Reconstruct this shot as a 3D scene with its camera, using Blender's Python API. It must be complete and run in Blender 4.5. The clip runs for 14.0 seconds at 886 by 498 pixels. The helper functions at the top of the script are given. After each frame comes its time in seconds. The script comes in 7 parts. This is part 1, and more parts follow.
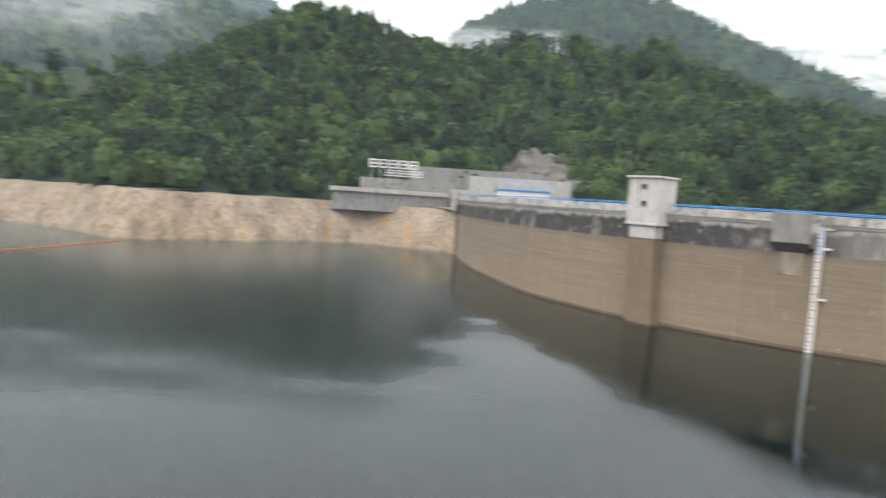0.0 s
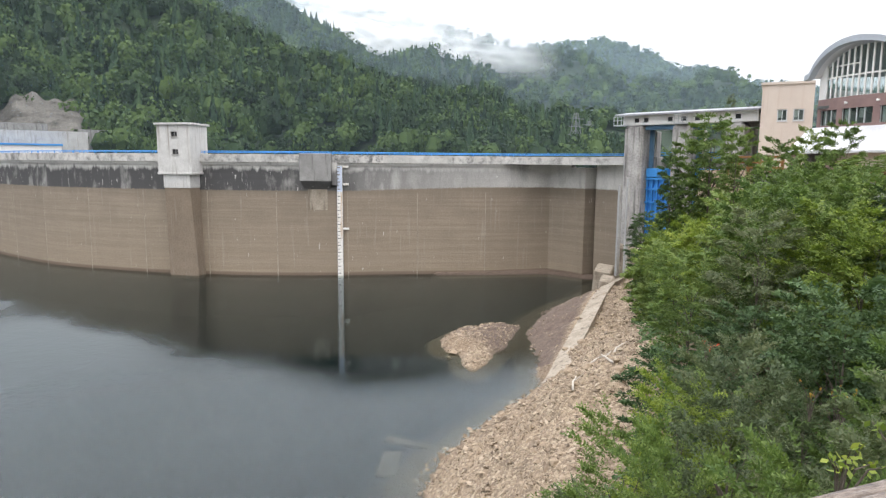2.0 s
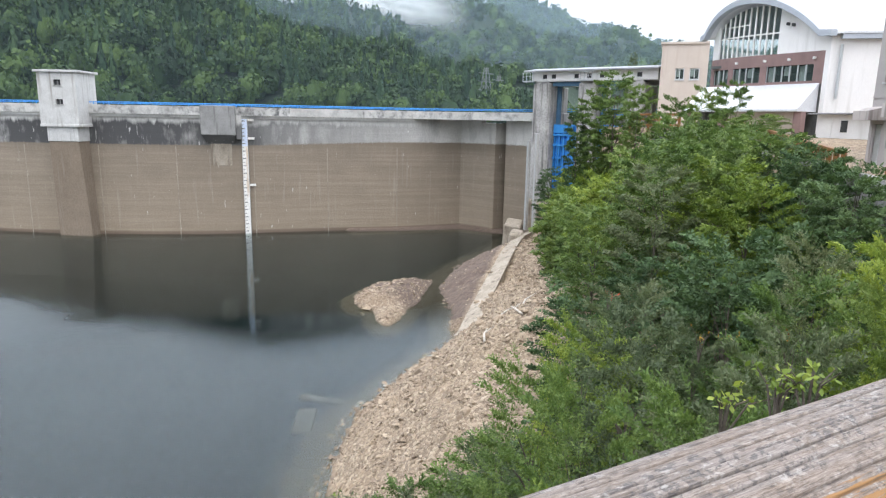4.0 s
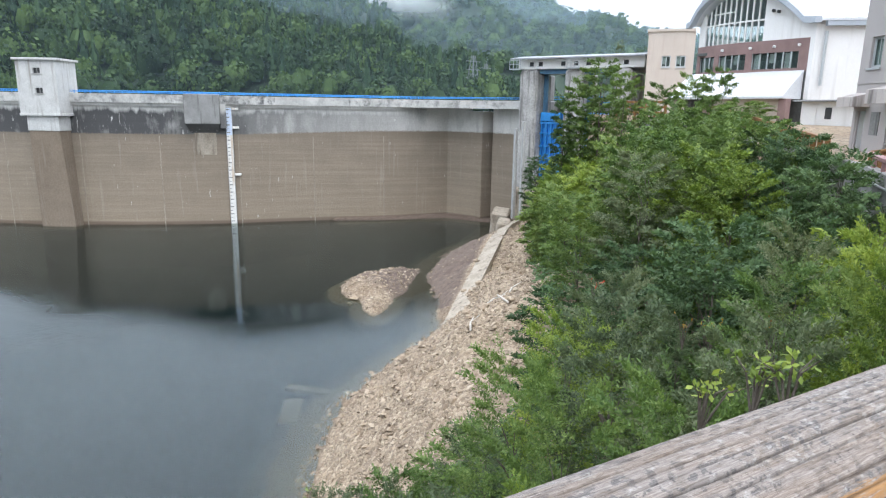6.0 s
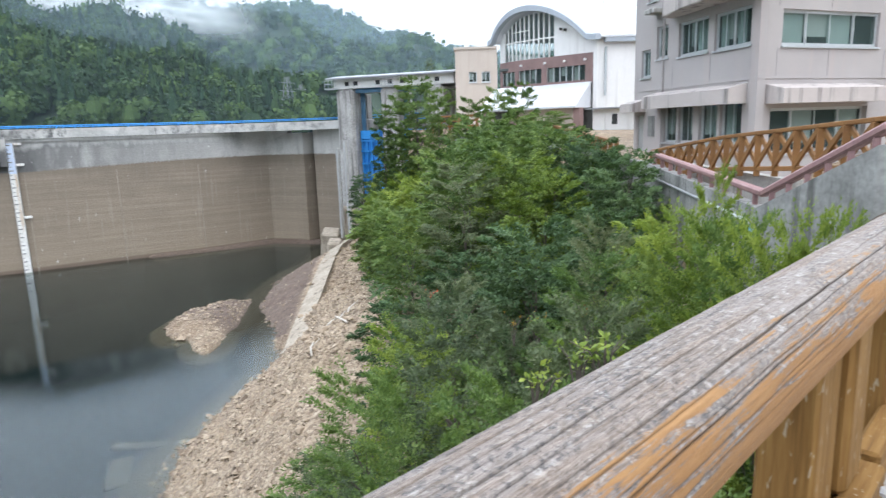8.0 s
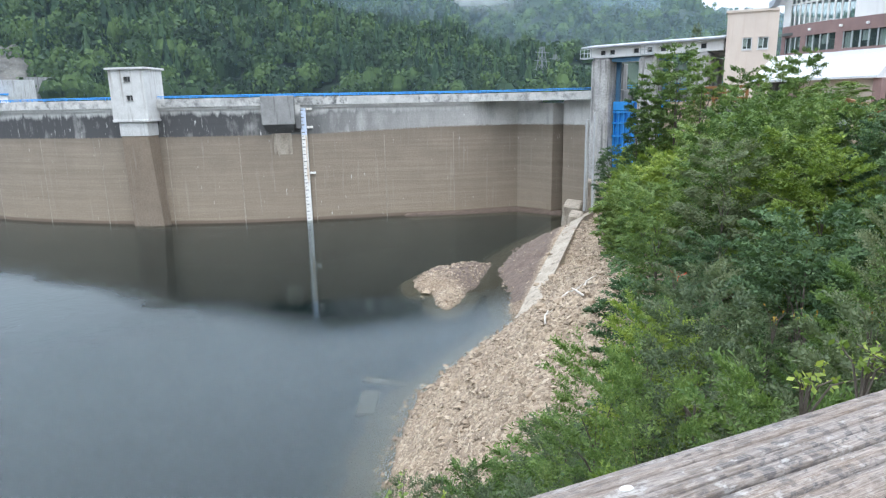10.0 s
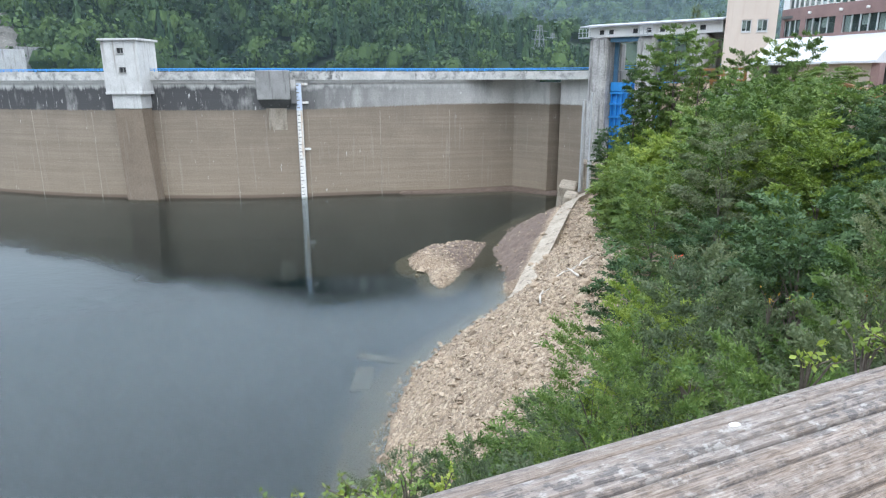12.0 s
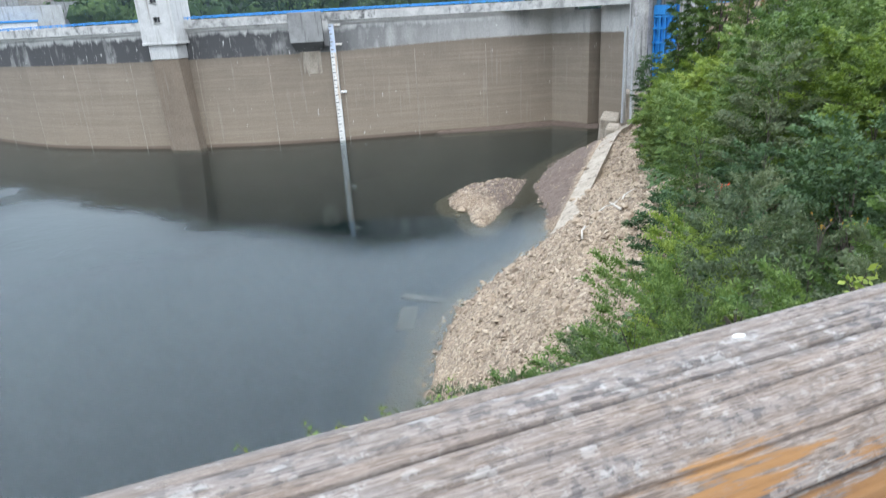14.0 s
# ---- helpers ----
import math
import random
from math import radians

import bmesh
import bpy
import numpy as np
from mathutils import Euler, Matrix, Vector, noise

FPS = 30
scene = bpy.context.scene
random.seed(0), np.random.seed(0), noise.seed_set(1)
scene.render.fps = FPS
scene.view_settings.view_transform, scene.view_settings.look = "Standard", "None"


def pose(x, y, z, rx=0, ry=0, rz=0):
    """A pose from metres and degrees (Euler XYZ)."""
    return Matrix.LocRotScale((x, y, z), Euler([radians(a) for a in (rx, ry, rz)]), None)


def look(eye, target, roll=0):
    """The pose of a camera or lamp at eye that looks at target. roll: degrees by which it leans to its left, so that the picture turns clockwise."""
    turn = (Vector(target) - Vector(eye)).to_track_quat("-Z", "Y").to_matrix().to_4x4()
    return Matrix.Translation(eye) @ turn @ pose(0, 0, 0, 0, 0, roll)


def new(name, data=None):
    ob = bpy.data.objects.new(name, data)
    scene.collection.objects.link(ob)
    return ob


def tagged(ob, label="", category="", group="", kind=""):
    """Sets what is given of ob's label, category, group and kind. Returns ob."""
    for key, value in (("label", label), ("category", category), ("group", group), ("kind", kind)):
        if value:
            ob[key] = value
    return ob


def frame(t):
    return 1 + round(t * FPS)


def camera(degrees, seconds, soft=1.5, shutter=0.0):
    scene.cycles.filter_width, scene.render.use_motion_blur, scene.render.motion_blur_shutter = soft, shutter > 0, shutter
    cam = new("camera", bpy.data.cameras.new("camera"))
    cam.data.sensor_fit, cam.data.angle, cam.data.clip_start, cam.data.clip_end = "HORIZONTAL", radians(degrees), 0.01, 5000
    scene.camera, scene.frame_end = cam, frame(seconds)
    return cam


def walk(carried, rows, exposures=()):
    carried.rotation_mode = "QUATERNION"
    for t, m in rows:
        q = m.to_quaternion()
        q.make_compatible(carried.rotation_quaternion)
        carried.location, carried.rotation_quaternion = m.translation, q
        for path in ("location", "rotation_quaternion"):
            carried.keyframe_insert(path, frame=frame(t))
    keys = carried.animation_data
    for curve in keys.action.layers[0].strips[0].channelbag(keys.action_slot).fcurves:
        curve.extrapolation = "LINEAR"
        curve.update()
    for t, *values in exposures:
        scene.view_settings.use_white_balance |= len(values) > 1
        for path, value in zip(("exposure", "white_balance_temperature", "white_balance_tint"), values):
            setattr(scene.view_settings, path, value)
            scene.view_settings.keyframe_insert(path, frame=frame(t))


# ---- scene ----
# Camera: hand-held on a viewing deck, turning over a timber rail.
cam = camera(69.21, 14.0, 1.2, 0.3)
PATH = [
    (0, pose(0.040, 0.015, 15.999, 85.56, -3.91, 0.92)),
    (0.5, pose(0.056, 0.011, 15.998, 85.70, -3.02, -18.84)),
    (1, pose(0.082, -0.010, 15.983, 84.01, -1.76, -29.75)),
    (1.5, pose(0.053, 0.005, 15.957, 83.33, -1.43, -36.26)),
    (2, pose(0.023, 0.004, 15.976, 82.48, -0.49, -38.82)),
    (2.5, pose(0.023, -0.023, 16.006, 82.58, -0.50, -41.48)),
    (3, pose(-0.007, -0.042, 16.046, 82.67, -1.13, -46.14)),
    (3.5, pose(-0.021, -0.03, 16.032, 81.90, -0.71, -47.90)),
    (4, pose(-0.001, -0.001, 16.000, 78.63, -1.04, -46.65)),
    (4.2, pose(0.017, -0.000, 15.995, 78.44, -1.04, -46.67)),
    (6.3, pose(0.225, 0.021, 15.932, 77.56, -0.72, -48.22)),
    (6.5, pose(0.233, 0.026, 15.918, 79.14, -0.76, -51.27)),
    (7, pose(0.158, -0.050, 15.967, 79.49, -0.62, -61.69)),
    (7.5, pose(0.175, -0.063, 15.966, 79.62, 0.65, -65.52)),
    (8, pose(0.168, -0.036, 15.972, 79.14, 1.86, -63.41)),
    (8.5, pose(0.057, 0.038, 15.998, 79.15, 3.06, -50.69)),
    (9, pose(0.112, 0.068, 15.971, 78.50, 3.15, -43.52)),
    (9.2, pose(0.099, 0.054, 15.957, 78.00, 2.34, -43.34)),
    (11.3, pose(-0.138, 0.091, 15.953, 76.68, 0.25, -40.44)),
    (11.5, pose(-0.160, 0.098, 15.980, 76.03, 0.24, -41.65)),
    (12, pose(-0.178, 0.093, 15.967, 75.28, 0.12, -42.20)),
    (12.5, pose(-0.167, 0.099, 15.964, 74.60, 0.26, -42.30)),
    (13, pose(-0.150, 0.107, 15.958, 74.44, 0.44, -42.21)),
    (13.5, pose(-0.123, 0.086, 15.954, 74.07, 1.85, -40.62)),
    (14, pose(-0.086, 0.081, 15.912, 70.01, 3.09, -39.24)),
]
walk(cam, PATH, [(0.0, -0.13, 7450, 16), (1.5, -0.09, 7200, 16), (3.0, -0.04, 6900, 15), (4.2, 0.03, 6600, 14), (6.5, 0.06, 6400, 12), (8.0, 0.04, 6350, 12), (9.0, 0.13, 6200, 11), (14.0, 0.13, 6200, 11)])

# ---- light: overcast sky with a broad weak sun ----
world = bpy.data.worlds.new("world")
scene.world = world
world.use_nodes = True
wn, wl = world.node_tree.nodes, world.node_tree.links
sky = wn.new("ShaderNodeTexSky")
sky.sky_type = "NISHITA"
sky.sun_disc = False
sky.sun_elevation = radians(52)
sky.sun_rotation = radians(200)
sky.air_density, sky.dust_density = 1.0, 6.0
cloud_tc = wn.new("ShaderNodeTexCoord")
cloud_map = wn.new("ShaderNodeMapping")
cloud_map.inputs["Scale"].default_value = (1.0, 1.0, 2.6)
cloud_noise = wn.new("ShaderNodeTexNoise")
cloud_noise.inputs["Scale"].default_value = 2.2
cloud_noise.inputs["Detail"].default_value = 5
cloud_ramp = wn.new("ShaderNodeValToRGB")
cloud_ramp.color_ramp.elements[0].position, cloud_ramp.color_ramp.elements[0].color = 0.2, (14.2, 15.9, 18.2, 1)
cloud_ramp.color_ramp.elements[1].position, cloud_ramp.color_ramp.elements[1].color = 0.8, (20.0, 21.4, 23.0, 1)
cloud_mix = wn.new("ShaderNodeMix")
cloud_mix.data_type = "RGBA"
cloud_mix.inputs[0].default_value = 0.9
wl.new(cloud_tc.outputs["Generated"], cloud_map.inputs["Vector"])
wl.new(cloud_map.outputs["Vector"], cloud_noise.inputs["Vector"])
wl.new(cloud_noise.outputs["Fac"], cloud_ramp.inputs["Fac"])
wl.new(sky.outputs["Color"], cloud_mix.inputs[6])
wl.new(cloud_ramp.outputs["Color"], cloud_mix.inputs[7])
lift_xyz = wn.new("ShaderNodeSeparateXYZ")
wl.new(cloud_tc.outputs["Generated"], lift_xyz.inputs[0])
lift = wn.new("ShaderNodeMapRange")   # an overcast sky is brighter overhead than at the horizon
lift.inputs["From Min"].default_value, lift.inputs["From Max"].default_value = 0.12, 0.62
lift.inputs["To Min"].default_value, lift.inputs["To Max"].default_value = 1.0, 1.8
wl.new(lift_xyz.outputs["Z"], lift.inputs["Value"])
cloud_lift = wn.new("ShaderNodeVectorMath")
cloud_lift.operation = "SCALE"
wl.new(cloud_mix.outputs[2], cloud_lift.inputs[0])
wl.new(lift.outputs["Result"], cloud_lift.inputs["Scale"])
wl.new(cloud_lift.outputs[0], wn["Background"].inputs["Color"])
wn["Background"].inputs["Strength"].default_value = 0.09

sun = new("sun", bpy.data.lights.new("sun", "SUN"))
sun.data.energy, sun.data.angle, sun.data.color = 0.8, radians(25), (1.0, 0.97, 0.92)
sun.matrix_world = look((0, 0, 300), (60, 90, 0))
scene.view_settings.exposure = 0.15


# ---- small tools ----
def mesh_from(name, verts, faces, smooth=False):
    me = bpy.data.meshes.new(name)
    v = np.asarray(verts, dtype=np.float32).reshape(-1, 3)
    f = np.asarray(faces, dtype=np.int32)
    k = f.shape[1]
    me.vertices.add(len(v))
    me.vertices.foreach_set("co", v.ravel())
    me.loops.add(f.size)
    me.loops.foreach_set("vertex_index", f.ravel())
    me.polygons.add(len(f))
    me.polygons.foreach_set("loop_start", np.arange(0, f.size, k, dtype=np.int32))
    me.polygons.foreach_set("use_smooth", np.full(len(f), bool(smooth), dtype=bool))
    me.update(calc_edges=True)
    return me


def put(name, me, material, parent=None, label="", category="", group="", kind=""):
    ob = new(name, me)
    if material is not None and len(me.materials) == 0:
        me.materials.append(material)
    ob.parent = parent
    return tagged(ob, label, category, group, kind)


def part(name, bm, material, parent=None, label="", smooth=False):
    me = bpy.data.meshes.new(name)
    if smooth:
        for f in bm.faces:
            f.smooth = True
    bm.to_mesh(me)
    bm.free()
    return put(name, me, material, parent, label)


def thing(name, label, category, at=(0, 0, 0), group="", kind=""):
    ob = new(name)
    ob.empty_display_size = 0.2
    ob.location = at
    return tagged(ob, label, category, group, kind)


def box_into(bm, lo, hi, m=None, bevel=0.0):
    b = bmesh.new()
    bmesh.ops.create_cube(b, size=1.0)
    for v in b.verts:
        v.co = Vector([lo[i] + (v.co[i] + 0.5) * (hi[i] - lo[i]) for i in range(3)])
    if bevel > 0:
        bmesh.ops.bevel(b, geom=b.edges[:], offset=bevel, segments=1, affect="EDGES")
    if m is not None:
        bmesh.ops.transform(b, matrix=m, verts=b.verts[:])
    tmp = bpy.data.meshes.new("tmp")
    b.to_mesh(tmp)
    b.free()
    bm.from_mesh(tmp)
    bpy.data.meshes.remove(tmp)
    return bm


def box(lo, hi, m=None, bevel=0.0):
    return box_into(bmesh.new(), lo, hi, m, bevel)


def prism(points, z0, z1):
    """Upright prism over a plan outline; z0 and z1 may be lists."""
    n = len(points)
    za = z0 if isinstance(z0, (list, tuple)) else [z0] * n
    zb = z1 if isinstance(z1, (list, tuple)) else [z1] * n
    bm = bmesh.new()
    lo = [bm.verts.new((p[0], p[1], za[i])) for i, p in enumerate(points)]
    hi = [bm.verts.new((p[0], p[1], zb[i])) for i, p in enumerate(points)]
    bm.faces.new(lo[::-1])
    bm.faces.new(hi)
    for i in range(n):
        j = (i + 1) % n
        bm.faces.new((lo[i], lo[j], hi[j], hi[i]))
    bmesh.ops.recalc_face_normals(bm, faces=bm.faces[:])
    return bm


def beam(a, b, w, h, bevel=0.0, up=(0, 0, 1)):
    """A box of section w x h from a to b."""
    a, b = Vector(a), Vector(b)
    y = (b - a).normalized()
    x = y.cross(Vector(up)).normalized()
    z = x.cross(y)
    m = Matrix((x, y, z)).transposed().to_4x4()
    m.translation = a
    return box((-w / 2, 0, -h / 2), (w / 2, (b - a).length, h / 2), m, bevel)


def tube(pts, radii, seg=8, cap=True):
    bm = bmesh.new()
    rings = []
    for i, p in enumerate(pts):
        p = Vector(p)
        d = (Vector(pts[min(i + 1, len(pts) - 1)]) - Vector(pts[max(i - 1, 0)])).normalized()
        x = d.orthogonal().normalized() if abs(d.z) > 0.95 else d.cross(Vector((0, 0, 1))).normalized()
        y = d.cross(x)
        r = radii[i] if isinstance(radii, (list, tuple)) else radii
        rings.append([bm.verts.new(p + (x * math.cos(2 * math.pi * k / seg) + y * math.sin(2 * math.pi * k / seg)) * r) for k in range(seg)])
    for a, b in zip(rings, rings[1:]):
        for k in range(seg):
            bm.faces.new((a[k], a[(k + 1) % seg], b[(k + 1) % seg], b[k]))
    if cap:
        bm.faces.new(rings[0][::-1])
        bm.faces.new(rings[-1])
    bmesh.ops.recalc_face_normals(bm, faces=bm.faces[:])
    return bm


def join_into(bm, other):
    tmp = bpy.data.meshes.new("tmp")
    other.to_mesh(tmp)
    other.free()
    bm.from_mesh(tmp)
    bpy.data.meshes.remove(tmp)
    return bm


def polar(az, r, z=0.0):
    """A place by compass bearing (degrees from +y towards +x), plan distance and height."""
    return (r * math.sin(radians(az)), r * math.cos(radians(az)), z)


def spline(points, step):
    """Points every step metres along a smooth curve through the plan points."""
    P = [np.array(p, float) for p in points]
    P = [2 * P[0] - P[1]] + P + [2 * P[-1] - P[-2]]
    dense = []
    for i in range(1, len(P) - 2):
        for t in np.linspace(0, 1, 40, endpoint=False):
            a, b, c, d = P[i - 1], P[i], P[i + 1], P[i + 2]
            dense.append(0.5 * (2 * b + (c - a) * t + (2 * a - 5 * b + 4 * c - d) * t * t + (3 * b - a - 3 * c + d) * t ** 3))
    dense = np.array(dense + [P[-2]])
    s = np.concatenate([[0], np.cumsum(np.linalg.norm(np.diff(dense, axis=0), axis=1))])
    k = np.linspace(0, s[-1], max(2, int(round(s[-1] / step)) + 1))
    return np.stack([np.interp(k, s, dense[:, i]) for i in range(dense.shape[1])], 1)


def vnoise(x, y, z=0.0, seed=0):
    """Smooth value noise on arrays, about -1 to 1."""
    x, y = np.asarray(x, float) + seed * 17.3, np.asarray(y, float) - seed * 9.1
    z = np.asarray(z, float) + np.zeros_like(x)
    i, j, k = np.floor(x), np.floor(y), np.floor(z)
    u, v, w = x - i, y - j, z - k
    u, v, w = u * u * (3 - 2 * u), v * v * (3 - 2 * v), w * w * (3 - 2 * w)

    def h(a, b, c):
        q = np.sin(a * 127.1 + b * 311.7 + c * 74.7) * 43758.5453
        return (q - np.floor(q)) * 2 - 1
    def plane(c):
        return (h(i, j, c) * (1 - u) + h(i + 1, j, c) * u) * (1 - v) + (h(i, j + 1, c) * (1 - u) + h(i + 1, j + 1, c) * u) * v
    return plane(k) * (1 - w) + plane(k + 1) * w


def fbm(x, y, z=0.0, octaves=4, seed=0):
    out, amp, f = 0.0, 0.5, 1.0
    for o in range(octaves):
        out = out + amp * vnoise(np.asarray(x) * f, np.asarray(y) * f, np.asarray(z) * f, seed + o * 3)
        amp, f = amp * 0.5, f * 2.03
    return out


# ---- materials ----
def nodes_of(name):
    m = bpy.data.materials.new(name)
    m.use_nodes = True
    nt = m.node_tree
    return m, nt, nt.nodes["Principled BSDF"]


def add_noise(nt, scale, detail=4, stretch=None, rough=0.55, coord="Position"):
    n = nt.nodes.new("ShaderNodeTexNoise")
    n.inputs["Scale"].default_value = scale
    n.inputs["Detail"].default_value = detail
    n.inputs["Roughness"].default_value = rough
    if coord == "Position":
        src = nt.nodes.new("ShaderNodeNewGeometry").outputs["Position"]
    else:
        src = nt.nodes.new("ShaderNodeTexCoord").outputs[coord]
    if stretch:
        mp = nt.nodes.new("ShaderNodeMapping")
        mp.inputs["Scale"].default_value = stretch
        nt.links.new(src, mp.inputs["Vector"])
        src = mp.outputs["Vector"]
    nt.links.new(src, n.inputs["Vector"])
    return n.outputs["Fac"]


def ramp(nt, fac, stops):
    r = nt.nodes.new("ShaderNodeValToRGB")
    el = r.color_ramp.elements
    while len(el) < len(stops):
        el.new(0.5)
    for e, (p, c) in zip(el, stops):
        e.position = p
        e.color = (*c, 1) if len(c) == 3 else c
    nt.links.new(fac, r.inputs["Fac"])
    return r.outputs["Color"]


def grey(nt, fac, a, b):
    return ramp(nt, fac, [(a, (0, 0, 0)), (b, (1, 1, 1))])


def blend(nt, fac, a, b, mode="MIX"):
    m = nt.nodes.new("ShaderNodeMix")
    m.data_type, m.blend_type = "RGBA", mode
    for slot, v in ((0, fac), (6, a), (7, b)):
        if isinstance(v, (int, float)):
            m.inputs[slot].default_value = v
        elif isinstance(v, tuple):
            m.inputs[slot].default_value = (*v, 1)
        else:
            nt.links.new(v, m.inputs[slot])
    return m.outputs[2]


def maths(nt, op, a, b=0.0, clamp=False):
    m = nt.nodes.new("ShaderNodeMath")
    m.operation, m.use_clamp = op, clamp
    for slot, v in ((0, a), (1, b)):
        if isinstance(v, (int, float)):
            m.inputs[slot].default_value = v
        else:
            nt.links.new(v, m.inputs[slot])
    return m.outputs[0]


def height(nt):
    sp = nt.nodes.new("ShaderNodeSeparateXYZ")
    nt.links.new(nt.nodes.new("ShaderNodeNewGeometry").outputs["Position"], sp.inputs[0])
    return sp.outputs


def bump(nt, bsdf, fac, strength=0.3, distance=0.02):
    b = nt.nodes.new("ShaderNodeBump")
    b.inputs["Strength"].default_value, b.inputs["Distance"].default_value = strength, distance
    nt.links.new(fac, b.inputs["Height"])
    nt.links.new(b.outputs["Normal"], bsdf.inputs["Normal"])


def surface(name, c1, c2, scale=3.0, rough=0.8, metal=0.0, grain=40.0, bump_d=0.004, bump_s=0.4, stain=None, coord="Position", jitter=0.0):
    """Two tones at two scales, grain relief, and streaks of stain from above."""
    m, nt, p = nodes_of(name)
    big = add_noise(nt, scale, 5, coord=coord)
    fine = add_noise(nt, grain, 3, coord=coord)
    col = ramp(nt, big, [(0.3, c1), (0.7, c2)])
    col = blend(nt, 0.35, col, ramp(nt, fine, [(0.3, tuple(v * 0.7 for v in c1)), (0.75, tuple(min(1, v * 1.2) for v in c2))]))
    if stain:
        st = add_noise(nt, 1.0, 4, stretch=(2.4, 2.4, 0.16))
        col = blend(nt, grey(nt, st, 0.54, 0.72), col, stain)
    if jitter:
        oi = nt.nodes.new("ShaderNodeObjectInfo")
        col = blend(nt, maths(nt, "MULTIPLY", oi.outputs["Random"], jitter), col, tuple(v * 0.45 for v in c1))
    nt.links.new(col, p.inputs["Base Color"])
    p.inputs["Roughness"].default_value, p.inputs["Metallic"].default_value = rough, metal
    if bump_d:
        bump(nt, p, fine, bump_s, bump_d)
    return m


def dam_concrete(name):
    """Old concrete: pale and black-streaked above the full-water mark, silt-brown and level-striped below it."""
    m, nt, p = nodes_of(name)
    x, y, z = height(nt)
    oi = nt.nodes.new("ShaderNodeObjectInfo")
    cloud = add_noise(nt, 0.35, 5)
    fine = add_noise(nt, 6.0, 4)
    streak = add_noise(nt, 1.0, 6, stretch=(0.33, 0.33, 0.07), rough=0.65)
    level = add_noise(nt, 1.0, 4, stretch=(0.03, 0.03, 1.6))
    drip = add_noise(nt, 1.0, 3, stretch=(2.2, 2.2, 0.12))
    up = ramp(nt, cloud, [(0.3, (0.42, 0.415, 0.39)), (0.7, (0.62, 0.61, 0.58))])
    up = blend(nt, 0.3, up, ramp(nt, fine, [(0.3, (0.27, 0.27, 0.255)), (0.7, (0.62, 0.62, 0.59))]))
    up = blend(nt, maths(nt, "MULTIPLY", grey(nt, streak, 0.52, 0.72), 0.6), up, (0.1, 0.1, 0.097))
    # black growth in the splash zone, ragged at its upper rim and thinning towards the spillway end
    rag = maths(nt, "ADD", maths(nt, "MULTIPLY", streak, 2.6), maths(nt, "MULTIPLY", drip, 1.3))
    zone = maths(nt, "SUBTRACT", 1.0, maths(nt, "MULTIPLY", maths(nt, "SUBTRACT", maths(nt, "ADD", z, rag), 16.75), 1.8, True), True)
    thin = maths(nt, "SUBTRACT", 1.0, maths(nt, "MULTIPLY", maths(nt, "SUBTRACT", x, 38.0), 0.04, True), True)
    patch = grey(nt, maths(nt, "ADD", maths(nt, "MULTIPLY", streak, 0.6), maths(nt, "MULTIPLY", cloud, 0.4)), 0.36, 0.47)
    alg = maths(nt, "MULTIPLY", maths(nt, "MULTIPLY", zone, maths(nt, "ADD", maths(nt, "MULTIPLY", thin, 0.6), maths(nt, "MULTIPLY", maths(nt, "MULTIPLY", maths(nt, "SUBTRACT", 69.0, x), 0.25, True), 0.36))), maths(nt, "ADD", maths(nt, "MULTIPLY", patch, 0.6), 0.4))
    up = blend(nt, alg, up, (0.05, 0.051, 0.053))
    # lichen blotches on the parapet, heavier on some slabs than on others
    crust = grey(nt, add_noise(nt, 0.9, 6, rough=0.7), 0.46, 0.62)
    own = maths(nt, "ADD", maths(nt, "MULTIPLY", oi.outputs["Random"], 0.75), 0.25)
    up = blend(nt, maths(nt, "MULTIPLY", maths(nt, "MULTIPLY", maths(nt, "MULTIPLY", maths(nt, "SUBTRACT", z, 16.06), 20.0, True), own), crust), up, (0.09, 0.091, 0.09))
    runs = grey(nt, add_noise(nt, 1.0, 4, stretch=(3.5, 3.5, 0.5), rough=0.7), 0.63, 0.68)
    up = blend(nt, maths(nt, "MULTIPLY", runs, maths(nt, "MULTIPLY", alg, 0.85)), up, (0.56, 0.56, 0.53))
    lime = grey(nt, add_noise(nt, 1.6, 3, stretch=(1, 1, 0.6)), 0.72, 0.76)
    up = blend(nt, maths(nt, "MULTIPLY", lime, 0.7), up, (0.7, 0.7, 0.67))
    lift_line = add_noise(nt, 1.0, 5, stretch=(0.1, 0.1, 2.6), rough=0.7)
    low = ramp(nt, level, [(0.28, (0.22, 0.182, 0.138)), (0.5, (0.272, 0.227, 0.174)), (0.74, (0.325, 0.274, 0.214))])
    low = blend(nt, maths(nt, "MULTIPLY", grey(nt, cloud, 0.4, 0.7), 0.5), low, (0.19, 0.158, 0.124))
    low = blend(nt, maths(nt, "MULTIPLY", maths(nt, "SUBTRACT", 1.0, maths(nt, "MULTIPLY", z, 0.09), True), 0.45), low, (0.34, 0.265, 0.182))
    low = blend(nt, maths(nt, "MULTIPLY", grey(nt, drip, 0.6, 0.74), 0.4), low, (0.44, 0.4, 0.34))
    low = blend(nt, 0.25, low, ramp(nt, fine, [(0.3, (0.13, 0.1, 0.07)), (0.7, (0.3, 0.25, 0.19))]))
    low = blend(nt, maths(nt, "MULTIPLY", grey(nt, lift_line, 0.52, 0.68), 0.15), low, (0.38, 0.33, 0.26))
    low = blend(nt, maths(nt, "MULTIPLY", grey(nt, lift_line, 0.48, 0.32), 0.13), low, (0.11, 0.085, 0.062))
